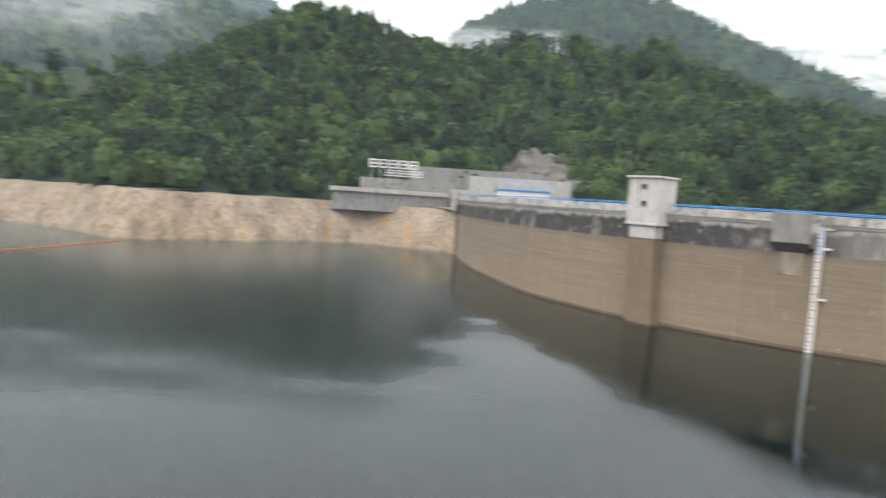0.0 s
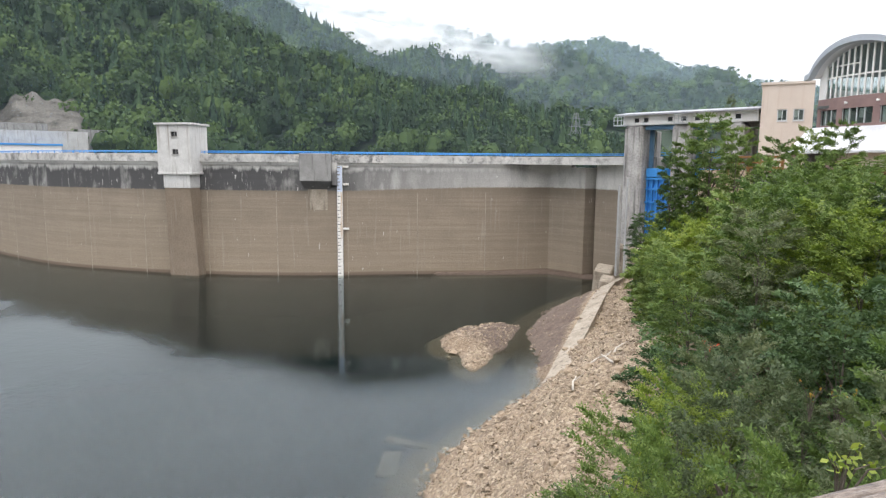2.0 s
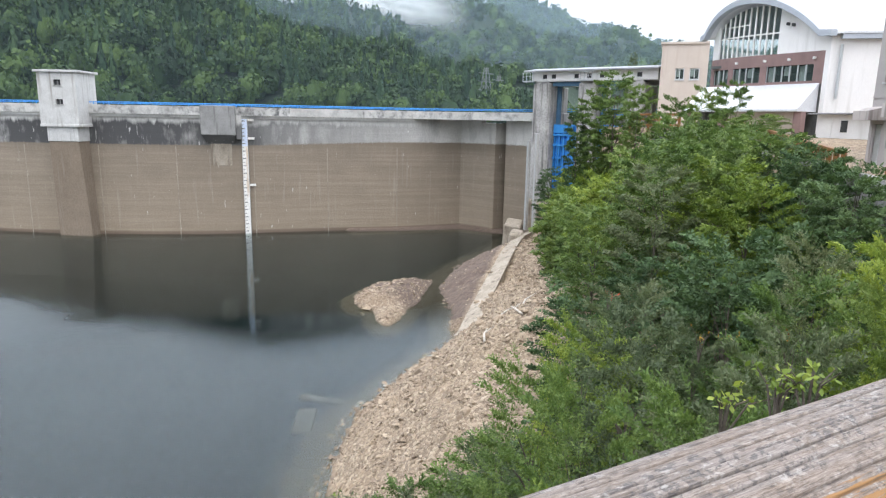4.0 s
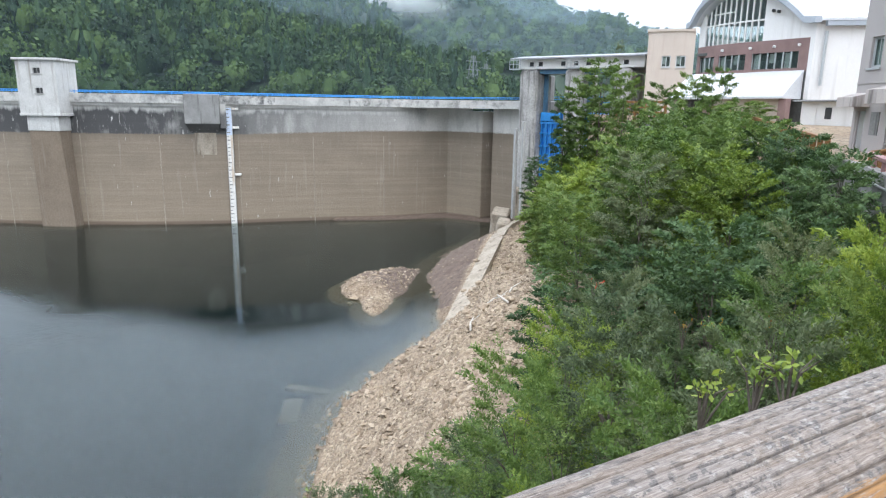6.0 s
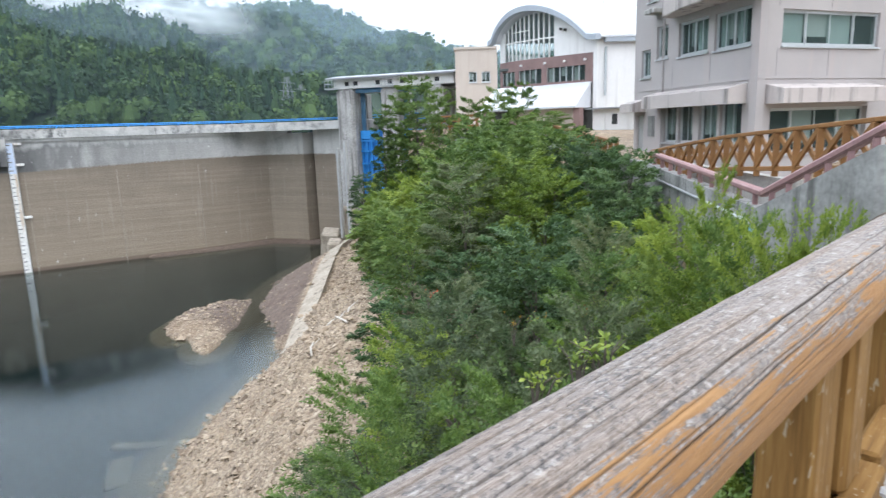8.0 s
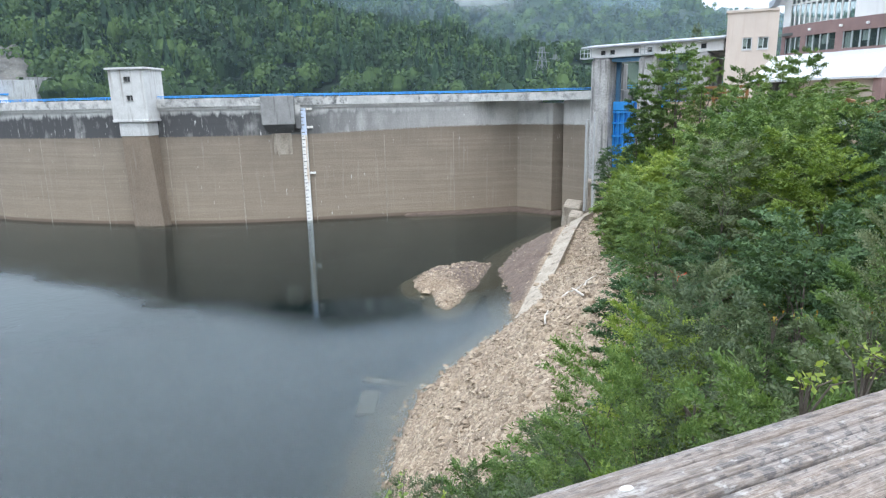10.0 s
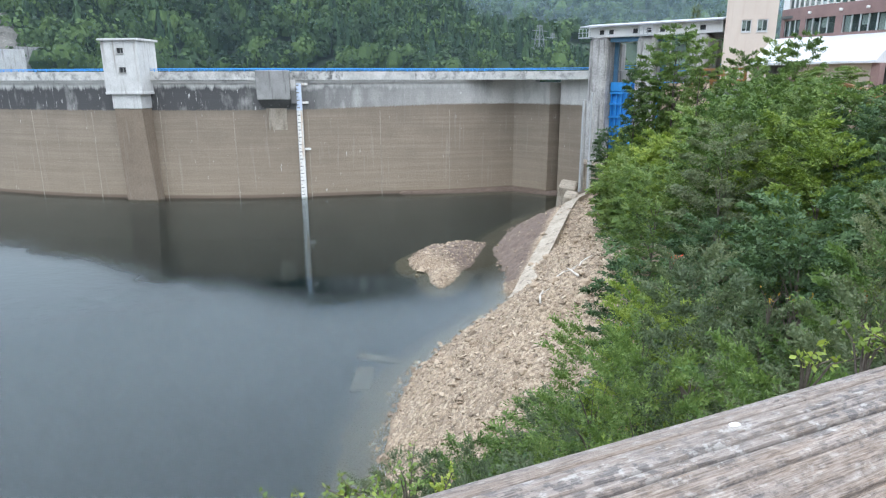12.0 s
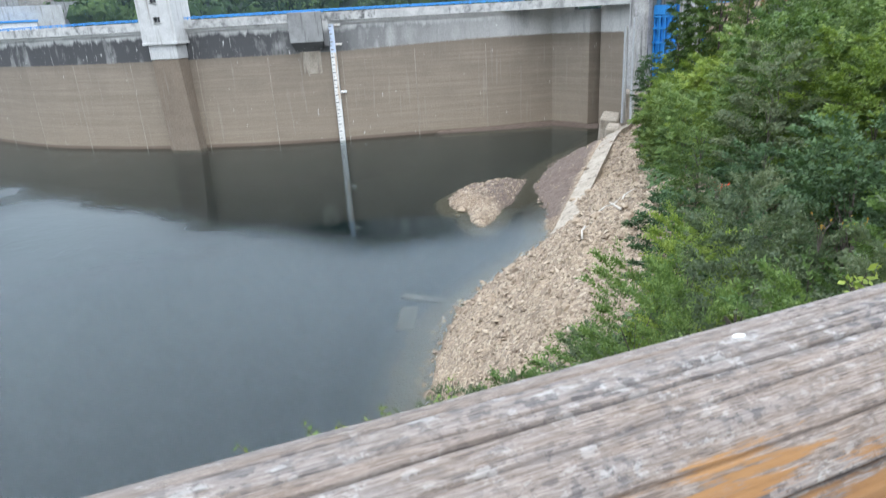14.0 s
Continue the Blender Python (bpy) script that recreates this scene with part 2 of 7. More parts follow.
    low = blend(nt, maths(nt, "MULTIPLY", oi.outputs["Random"], 0.16), low, (0.15, 0.12, 0.09))
    specks = grey(nt, add_noise(nt, 1.0, 3, stretch=(4.0, 4.0, 0.7)), 0.71, 0.74)
    low = blend(nt, maths(nt, "MULTIPLY", specks, 0.7), low, (0.62, 0.59, 0.54))
    # dark damp belt just under the full-water mark
    belt = maths(nt, "MULTIPLY", maths(nt, "SUBTRACT", maths(nt, "ADD", z, maths(nt, "MULTIPLY", drip, 1.6)), 11.7), 0.8, True)
    low = blend(nt, maths(nt, "MULTIPLY", belt, 0.5), low, (0.15, 0.12, 0.09))
    edge = maths(nt, "ADD", z, maths(nt, "MULTIPLY", maths(nt, "SUBTRACT", fine, 0.5), 0.5))
    edge = maths(nt, "SUBTRACT", edge, maths(nt, "MULTIPLY", maths(nt, "MULTIPLY", maths(nt, "SUBTRACT", x, 46.0), 0.06, True), 0.6))
    at = maths(nt, "MULTIPLY", maths(nt, "SUBTRACT", edge, 12.0), 5.0, True)
    wet = maths(nt, "MULTIPLY", maths(nt, "SUBTRACT", 0.55, z), 4.0, True)
    low = blend(nt, maths(nt, "MULTIPLY", wet, 0.6), low, (0.085, 0.05, 0.036))
    col = blend(nt, at, low, up)
    nt.links.new(col, p.inputs["Base Color"])
    p.inputs["Roughness"].default_value = 0.88
    bump(nt, p, maths(nt, "ADD", fine, maths(nt, "MULTIPLY", level, 1.5)), 0.5, 0.05)
    return m


def leaves(name, dark, mid, light, rough=0.55, spread=True, through_light=0.2):
    """Leaf paint that varies from leaf to leaf and from plant to plant."""
    m, nt, p = nodes_of(name)
    geo = nt.nodes.new("ShaderNodeNewGeometry")
    clump = maths(nt, "ADD", maths(nt, "MULTIPLY", add_noise(nt, 1.4 if spread else 0.12, 3), 0.6), maths(nt, "MULTIPLY", add_noise(nt, 0.35 if spread else 0.03, 2), 0.4))
    oi = nt.nodes.new("ShaderNodeObjectInfo")
    own = 0.26 if spread else 0.14
    f = maths(nt, "ADD", maths(nt, "MULTIPLY", geo.outputs["Random Per Island"], own), maths(nt, "MULTIPLY", clump, 1.0 - own))
    if spread:
        f = maths(nt, "ADD", f, maths(nt, "MULTIPLY", maths(nt, "SUBTRACT", oi.outputs["Random"], 0.5), 0.26))
    else:
        tree = nt.nodes.new("ShaderNodeAttribute")
        tree.attribute_name = "tone"
        f = maths(nt, "ADD", f, maths(nt, "MULTIPLY", maths(nt, "SUBTRACT", tree.outputs["Fac"], 0.5), 0.5))
    col = ramp(nt, f, [(0.26, dark), (0.5, mid), (0.74, light)])
    nt.links.new(col, p.inputs["Base Color"])
    p.inputs["Roughness"].default_value = rough
    p.inputs["Specular IOR Level"].default_value = 0.2
    if through_light:
        tr = nt.nodes.new("ShaderNodeBsdfTranslucent")
        nt.links.new(blend(nt, 1.0, col, (1.3, 1.35, 0.7), "MULTIPLY"), tr.inputs["Color"])
        mx = nt.nodes.new("ShaderNodeMixShader")
        mx.inputs[0].default_value = through_light
        nt.links.new(p.outputs[0], mx.inputs[1])
        nt.links.new(tr.outputs[0], mx.inputs[2])
        nt.links.new(mx.outputs[0], nt.nodes["Material Output"].inputs["Surface"])
    return m


def rubble_mat(name):
    m, nt, p = nodes_of(name)
    big = add_noise(nt, 0.22, 4)
    mid = add_noise(nt, 1.8, 5)
    fine = add_noise(nt, 14.0, 4)
    col = ramp(nt, big, [(0.32, (0.19, 0.135, 0.09)), (0.5, (0.3, 0.215, 0.135)), (0.68, (0.42, 0.3, 0.17))])
    col = blend(nt, 0.5, col, ramp(nt, mid, [(0.28, (0.12, 0.09, 0.07)), (0.5, (0.26, 0.2, 0.15)), (0.74, (0.46, 0.38, 0.29))]))
    col = blend(nt, 0.4, col, ramp(nt, fine, [(0.3, (0.14, 0.11, 0.09)), (0.7, (0.45, 0.39, 0.31))]))
    chip = nt.nodes.new("ShaderNodeTexVoronoi")
    chip.inputs["Scale"].default_value = 7.0
    tcp = nt.nodes.new("ShaderNodeNewGeometry")
    nt.links.new(tcp.outputs["Position"], chip.inputs["Vector"])
    tone = nt.nodes.new("ShaderNodeSeparateColor")
    nt.links.new(chip.outputs["Color"], tone.inputs[0])
    col = blend(nt, 0.5, col, ramp(nt, tone.outputs[0], [(0.0, (0.1, 0.075, 0.052)), (0.4, (0.27, 0.2, 0.13)), (0.75, (0.4, 0.31, 0.205)), (1.0, (0.58, 0.485, 0.35))]))
    x, y, z = height(nt)
    # silty mud on the inner bank, beyond the concrete strip
    over = maths(nt, "SUBTRACT", y, maths(nt, "ADD", maths(nt, "MULTIPLY", x, 0.556), 11.3))
    mud = maths(nt, "MULTIPLY", maths(nt, "MULTIPLY", over, 1.2, True), maths(nt, "MULTIPLY", maths(nt, "SUBTRACT", x, 35.5), 0.5, True))
    soil = grey(nt, add_noise(nt, 0.16, 4, (1, 1, 0.4), 0.6), 0.5, 0.62)
    col = blend(nt, maths(nt, "MULTIPLY", soil, 0.45), col, (0.2, 0.138, 0.088))
    col = blend(nt, maths(nt, "MULTIPLY", mud, 0.88), col, ramp(nt, mid, [(0.3, (0.085, 0.06, 0.05)), (0.7, (0.15, 0.11, 0.09))]))
    depth_shade = maths(nt, "MULTIPLY", maths(nt, "SUBTRACT", -0.14, z), 2.4, True)
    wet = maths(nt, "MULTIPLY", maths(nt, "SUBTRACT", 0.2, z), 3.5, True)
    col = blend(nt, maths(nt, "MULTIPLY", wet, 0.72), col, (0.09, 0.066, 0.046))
    # bed darkened with depth to stand for lost light and hide murk steps
    col = blend(nt, maths(nt, "MULTIPLY", depth_shade, 0.88), col, (0.028, 0.03, 0.024))
    nt.links.new(col, p.inputs["Base Color"])
    p.inputs["Roughness"].default_value = 0.92
    bump(nt, p, maths(nt, "SUBTRACT", maths(nt, "ADD", mid, fine), maths(nt, "MULTIPLY", chip.outputs["Distance"], 0.9)), 0.8, 0.12)
    return m


M_dam = dam_concrete("dam_concrete")
M_seal = surface("limy_joint", (0.22, 0.182, 0.138), (0.36, 0.31, 0.25), 0.8, 0.9, grain=5, bump_d=0.01, stain=(0.2, 0.165, 0.125))
# darker, browner concrete for the tower pier
M_pier = surface("dark_brown_concrete", (0.17, 0.132, 0.096), (0.245, 0.195, 0.145), 0.4, 0.9, grain=5, bump_d=0.02, stain=(0.24, 0.2, 0.155))
M_conc = surface("weathered_concrete", (0.30, 0.295, 0.28), (0.5, 0.49, 0.46), 0.6, 0.9, grain=9, bump_d=0.02, stain=(0.12, 0.115, 0.105))
M_pier_grey = surface("streaked_pier_concrete", (0.2, 0.197, 0.19), (0.5, 0.49, 0.47), 0.5, 0.9, grain=5, bump_d=0.02, stain=(0.06, 0.058, 0.055))
M_conc_dark = surface("mossy_concrete", (0.17, 0.17, 0.165), (0.33, 0.33, 0.32), 0.8, 0.9, grain=12, bump_d=0.015, stain=(0.06, 0.06, 0.055))
M_conc_pale = surface("pale_concrete", (0.34, 0.34, 0.33), (0.5, 0.5, 0.48), 0.7, 0.9, grain=8, bump_d=0.01, stain=(0.22, 0.205, 0.18))
M_tower = surface("bleached_concrete", (0.44, 0.44, 0.425), (0.62, 0.62, 0.6), 0.7, 0.9, grain=8, bump_d=0.01, stain=(0.3, 0.285, 0.255))
M_strip = surface("silted_concrete", (0.22, 0.185, 0.14), (0.42, 0.37, 0.3), 0.9, 0.9, grain=6, bump_d=0.03, stain=(0.13, 0.105, 0.08))
M_blue = surface("blue_paint", (0.02, 0.21, 0.56), (0.03, 0.28, 0.68), 2.0, 0.45, grain=12, bump_d=0.002)
M_blue_dark = surface("dark_blue_steel", (0.05, 0.13, 0.22), (0.08, 0.19, 0.3), 2.0, 0.5, grain=12, bump_d=0.002)
M_white = surface("white_render", (0.74, 0.735, 0.72), (0.83, 0.82, 0.81), 0.5, 0.75, grain=25, bump_d=0.002, stain=(0.66, 0.65, 0.63))
M_pinkgrey = surface("pinkish_grey_render", (0.375, 0.347, 0.338), (0.435, 0.404, 0.39), 0.5, 0.85, grain=60, bump_d=0.002, stain=(0.42, 0.37, 0.35))
M_beige = surface("beige_render", (0.5, 0.43, 0.375), (0.57, 0.5, 0.435), 0.5, 0.85, grain=25, bump_d=0.002, stain=(0.48, 0.4, 0.34))
M_brick = surface("mauve_tile", (0.2, 0.128, 0.12), (0.28, 0.185, 0.17), 1.5, 0.7, grain=30, bump_d=0.004)
M_metal_roof = surface("pale_metal_roof", (0.62, 0.64, 0.67), (0.72, 0.74, 0.77), 0.4, 0.4, metal=0.2, grain=10, bump_d=0.002)
M_trim = surface("blue_grey_trim", (0.36, 0.4, 0.45), (0.44, 0.48, 0.53), 0.4, 0.5, metal=0.1, grain=10, bump_d=0.001)
M_wall_old = surface("blotched_concrete", (0.15, 0.15, 0.143), (0.38, 0.375, 0.36), 1.3, 0.92, grain=9, bump_d=0.015, stain=(0.055, 0.055, 0.05))
M_roof_grey = surface("grey_roof", (0.25, 0.26, 0.28), (0.36, 0.37, 0.39), 0.5, 0.5, metal=0.3, grain=10, bump_d=0.002)
M_steel = surface("galvanised_steel", (0.4, 0.41, 0.42), (0.56, 0.57, 0.58), 3.0, 0.45, metal=0.7, grain=40, bump_d=0.001)
M_dark = surface("dark_opening", (0.02, 0.022, 0.025), (0.045, 0.048, 0.05), 3.0, 0.6, grain=20, bump_d=0)
M_alu = surface("aluminium_frame", (0.5, 0.52, 0.53), (0.62, 0.64, 0.65), 6.0, 0.4, metal=0.5, grain=50, bump_d=0)
M_pink = surface("pink_paint", (0.26, 0.145, 0.145), (0.34, 0.2, 0.195), 1.6, 0.5, grain=14, bump_d=0.002, stain=(0.36, 0.22, 0.21))
M_timber = surface("orange_stained_timber", (0.2, 0.088, 0.024), (0.33, 0.16, 0.048), 2.0, 0.6, grain=30, bump_d=0.003, jitter=0.3)
M_bark = surface("bark", (0.06, 0.05, 0.04), (0.15, 0.125, 0.1), 6.0, 0.9, grain=40, bump_d=0.01)
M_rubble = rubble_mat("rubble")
M_leaf = leaves("leaf_green", (0.053, 0.099, 0.03), (0.118, 0.185, 0.054), (0.214, 0.28, 0.09), through_light=0.24)
M_leaf_dark = leaves("leaf_deep_green", (0.034, 0.067, 0.032), (0.07, 0.124, 0.054), (0.127, 0.19, 0.079), through_light=0.2)
M_leaf_lime = leaves("leaf_lime", (0.075, 0.121, 0.026), (0.162, 0.23, 0.045), (0.298, 0.355, 0.078), through_light=0.26)
M_leaf_olive = leaves("leaf_olive", (0.056, 0.081, 0.046), (0.106, 0.14, 0.073), (0.176, 0.202, 0.111), through_light=0.2)
M_wood_far = leaves("far_broadleaf", (0.012, 0.028, 0.011), (0.03, 0.06, 0.019), (0.072, 0.118, 0.032), 0.7, False, 0.1)
M_wood_conifer = leaves("far_conifer", (0.014, 0.034, 0.017), (0.026, 0.058, 0.025), (0.05, 0.09, 0.036), 0.7, False, 0.0)
M_forest_floor = surface("forest_floor", (0.011, 0.025, 0.012), (0.026, 0.048, 0.02), 0.06, 0.95, grain=0.6, bump_d=0.3)


# ---- the lie of the land ----
SHORE = spline([(-60, 6), (-25, 9), (-8, 10.5), (2, 11.5), (8, 13.5), (12, 16.5), (14.9, 20.5), (17.7, 23.3), (21.2, 25.9), (24.9, 27.1), (32.2, 29.7),
                (34, 30.5), (38, 34.4), (45, 42), (52.8, 46.7), (62, 49.5), (72, 54), (80, 57), (90, 52)], 1.0)
SPIT = [(34.6, 43.1), (36.0, 44.8), (37.6, 45.4), (39.0, 46.0), (40.4, 45.3), (42.0, 45.2), (45.4, 43.9), (41.4, 41.2), (38.6, 39.2), (36.6, 38.5), (34.0, 36.7), (32.2, 36.1), (32.6, 37.6), (34.3, 39.9), (34.0, 41.6), (34.6, 43.1)]
WALL_LINE = [(2.0, -14.0), (8.0, -6.5), (12.9, -1.6), (16.0, 0.15), (23.7, 3.8), (31.0, 8.6), (43.0, 14.5), (50.0, 24.0), (62.0, 29.0), (70.0, 40.0), (100.0, 46.0)]


def signed_distance(x, y, line):
    """Plan distance to a polyline, positive on its right-hand side."""
    x, y = np.asarray(x, float), np.asarray(y, float)
    best = np.full(x.shape, 1e9)
    sign = np.ones(x.shape)
    for (ax, ay), (bx, by) in zip(line[:-1], line[1:]):
        dx, dy = bx - ax, by - ay
        t = np.clip(((x - ax) * dx + (y - ay) * dy) / (dx * dx + dy * dy), 0, 1)
        px, py = x - ax - t * dx, y - ay - t * dy
        d = np.hypot(px, py)
        near = d < best - 1e-9
        best = np.where(near, d, best)
        sign = np.where(near, np.where(dx * (y - ay) - dy * (x - ax) < 0, 1.0, -1.0), sign)
    return best * sign


def inside(x, y, ring):
    """Whether plan points lie within a closed ring."""
    x, y = np.asarray(x, float), np.asarray(y, float)
    odd = np.zeros(x.shape, bool)
    for (ax, ay), (bx, by) in zip(ring[:-1], ring[1:]):
        if ay != by:
            odd ^= ((ay > y) != (by > y)) & (x < ax + (y - ay) * (bx - ax) / (by - ay))
    return odd


def land(x, y, rough=True):
    """Height of the near bank, lake bed included."""
    x, y = np.asarray(x, float), np.asarray(y, float)
    d = signed_distance(x, y, SHORE)
    fall = np.interp(x, [0, 34, 46, 70], [12.0, 13.0, 24.0, 26.0])
    z = np.where(d > 0, 13.4 * (1 - np.exp(-d / fall)), np.where(d > -3.0, d * 0.17, np.maximum(-0.51 + (d + 3.0) * 0.6, -7)))
    if rough:
        z = z + fbm(x * 0.35, y * 0.35, 0, 4, 3) * np.where(d < 0, 0.1, np.clip(np.abs(d) * 0.25, 0.15, 0.8)) + fbm(x * 2.1, y * 2.1, 0, 3, 5) * np.where(d < -0.5, 0.06, 0.22)
        # runnels worn straight down the slope
        run = x * 0.83 + y * 0.55
        z = z + fbm(run * 0.55, d * 0.09, 0, 3, 14) * np.clip(d * 0.12, 0, 0.75)
    p = signed_distance(x, y, WALL_LINE)
    z = np.where(p > 0, np.maximum(z, np.interp(x, [10, 25, 29, 45, 60], [13.1, 13.2, 14.4, 15.3, 15.6])), z)
    # the pointed spit of gravel off the shore, and the drowned neck that joins it
    s = np.abs(signed_distance(x, y, SPIT)) * np.where(inside(x, y, SPIT), 1.0, -1.0)
    spit = np.where(s > 0, 1.25 * (1 - np.exp(-s / 1.3)), np.where(s > -1.0, s * 0.2, -0.2 + (s + 1.0) * 0.8)) + fbm(x * 0.9, y * 0.9, 0, 3, 9) * np.clip(s * 0.5 + 0.12, 0.05, 0.35)
    neck = -0.16 - 0.16 * np.abs(signed_distance(x, y, [(44.0, 43.0), (49.5, 45.0), (53.0, 45.5)])) + fbm(x * 0.7, y * 0.7, 0, 2, 12) * 0.12
    # silt left along the foot of the dam
    foot = np.abs(signed_distance(x, y, [(74, 58), (72.6, 64.6), (58.0, 73.0)]))
    silt = np.where(x > 57, 0.5 * np.exp(-(foot / np.interp(x, [57, 63, 70], [0.6, 1.6, 2.4])) ** 2) - 0.15 - 0.6 * np.maximum(foot - 2.0, 0), -9)
    return np.maximum(z, np.where(d < 0, np.maximum(np.maximum(spit, neck), silt), -9))


RIDGES = [  # bearing and rise of each ridge line, its distance, where its foot lies
    (400, 210, [(-60, -2), (-45, -1), (-36, 2), (-30, 4.2), (-27, 6.2), (-20.9, 9.9), (-17, 12.4), (-13.6, 14.3), (-11, 14.4), (-8, 13.5), (-3, 12.3), (0.5, 11.4), (4, 10.6), (9, 9.4), (12, 7.0), (16, 4), (22, 0), (30, -2)]),
    (620, 235, [(-10, 6), (-6, 9), (0.3, 14.1), (2.7, 15.4), (6.5, 16.4), (11.5, 16.8), (16.7, 16.2), (19.9, 14.9), (24.9, 12.4), (28.7, 10.8), (31.4, 9.1), (34.9, 7.6), (41.9, 5.6), (49.3, 2.8), (56, 0.5), (62, -2)]),
    (720, 330, [(26, 4), (30, 8.2), (33, 9.5), (37, 10.0), (40.9, 9.7), (44.3, 8.8), (46.8, 7.4), (50, 5.9), (54.3, 3.6), (58, 1.4), (64, -1)]),
    (900, 330, [(30, 1), (40, 6), (47, 9.6), (52.5, 10.1), (56, 9.0), (58.3, 7.4), (60.4, 7.3), (63.3, 6.2), (65, 6.1), (72, 5), (85, 5), (110, 7), (150, 9), (180, 9)]),
    (780, 320, [(-180, 9), (-120, 8), (-60, 11), (-35.5, 13.5), (-28.4, 14.6), (-20, 15.2), (-16.6, 14.8), (-12, 12), (0, 6)]),
    (1000, 640, [(10, 9), (18, 13.0), (25, 13.4), (32, 12.4), (38, 11.4), (43, 10.4), (47, 9.0), (52, 6), (60, 3), (70, 0)]),
]


def hills(az, r, which=None):
    """Height of the valley sides by bearing and distance."""
    az, r = np.asarray(az, float), np.asarray(r, float)
    z = np.full(np.broadcast(az, r).shape, -8.0)
    for i, (crest, foot, table) in enumerate(RIDGES):
        if which is not None and i != which:
            continue
        a, e = zip(*table)
        el = np.interp(az, a, e, left=-3, right=-3)
        if i == 0:
            foot = np.interp(az, [-60, -36, -29, -26, -18, -8, 0], [340, 275, 216, 204, 211, 230, 216])
        c = crest * (1 + 0.08 * vnoise(az * 0.09, 0 * az, 0, i))
        top = 16 + c * np.tan(np.radians(el))
        u = (r - foot) / (c - foot)
        front = 13 + (top - 13) * np.clip(u, 0, 1) ** 0.9
        gully = (fbm(az * 0.16 + r * 0.004, r * 0.006, 0, 3, 20 + i)) * 26 * np.clip(u * 3, 0, 1) * np.clip((1 - u) * 2.5, 0, 1) * crest / 600
        back = top - (r - c) * 0.45
        h = np.where(u < 0, -8.0, np.where(u < 1, front + gully, back))
        h = np.where((az < a[0]) | (az > a[-1]), -8.0, h)
        z = np.maximum(z, h)
    return z


def ground_mesh():
    xs = np.concatenate([np.arange(-70, 0, 2.0), np.arange(0, 76, 0.45), np.arange(76, 121, 2.0)])
    ys = np.concatenate([np.arange(-40, -4, 2.0), np.arange(-4, 76, 0.45)])
    X, Y = np.meshgrid(xs, ys)
    Z = land(X, Y)
    return X, Y, Z


def grid_faces(rows, cols, wrap=False):
    i, j = np.meshgrid(np.arange(rows - 1), np.arange(cols if wrap else cols - 1), indexing="ij")
    k = (j + 1) % cols
    return np.stack([i * cols + j, i * cols + k, (i + 1) * cols + k, (i + 1) * cols + j], -1).reshape(-1, 4)


gx, gy, gz = ground_mesh()
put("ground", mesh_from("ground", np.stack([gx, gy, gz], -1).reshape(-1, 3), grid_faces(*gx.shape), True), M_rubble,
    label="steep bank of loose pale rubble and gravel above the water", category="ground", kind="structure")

faz = np.concatenate([np.arange(-180, -50, 4.0), np.arange(-50, 80, 0.4), np.arange(80, 180, 4.0)])
fr = np.concatenate([[20, 60, 95, 112], np.arange(128, 260, 5.0), np.arange(260, 700, 11.0), np.arange(700, 1300, 30.0), [1500, 2000, 3000, 4500]])
A, Rr = np.meshgrid(faz, fr)
HZ = hills(A, Rr)
HZ = np.where((A > 62) & (Rr > 127) & (Rr < 330), np.maximum(HZ, 12.0), HZ)
HZ = np.where((np.abs(A) > 150) & (Rr > 127), np.maximum(HZ, 13.0), HZ)
far_pts = np.stack([Rr * np.sin(np.radians(A)), Rr * np.cos(np.radians(A)), HZ], -1).reshape(-1, 3)
put("ground", mesh_from("ground", far_pts, grid_faces(len(fr), len(faz), True), True), M_forest_floor,
    label="wooded valley sides rising steeply round the reservoir", category="hillside", kind="structure")


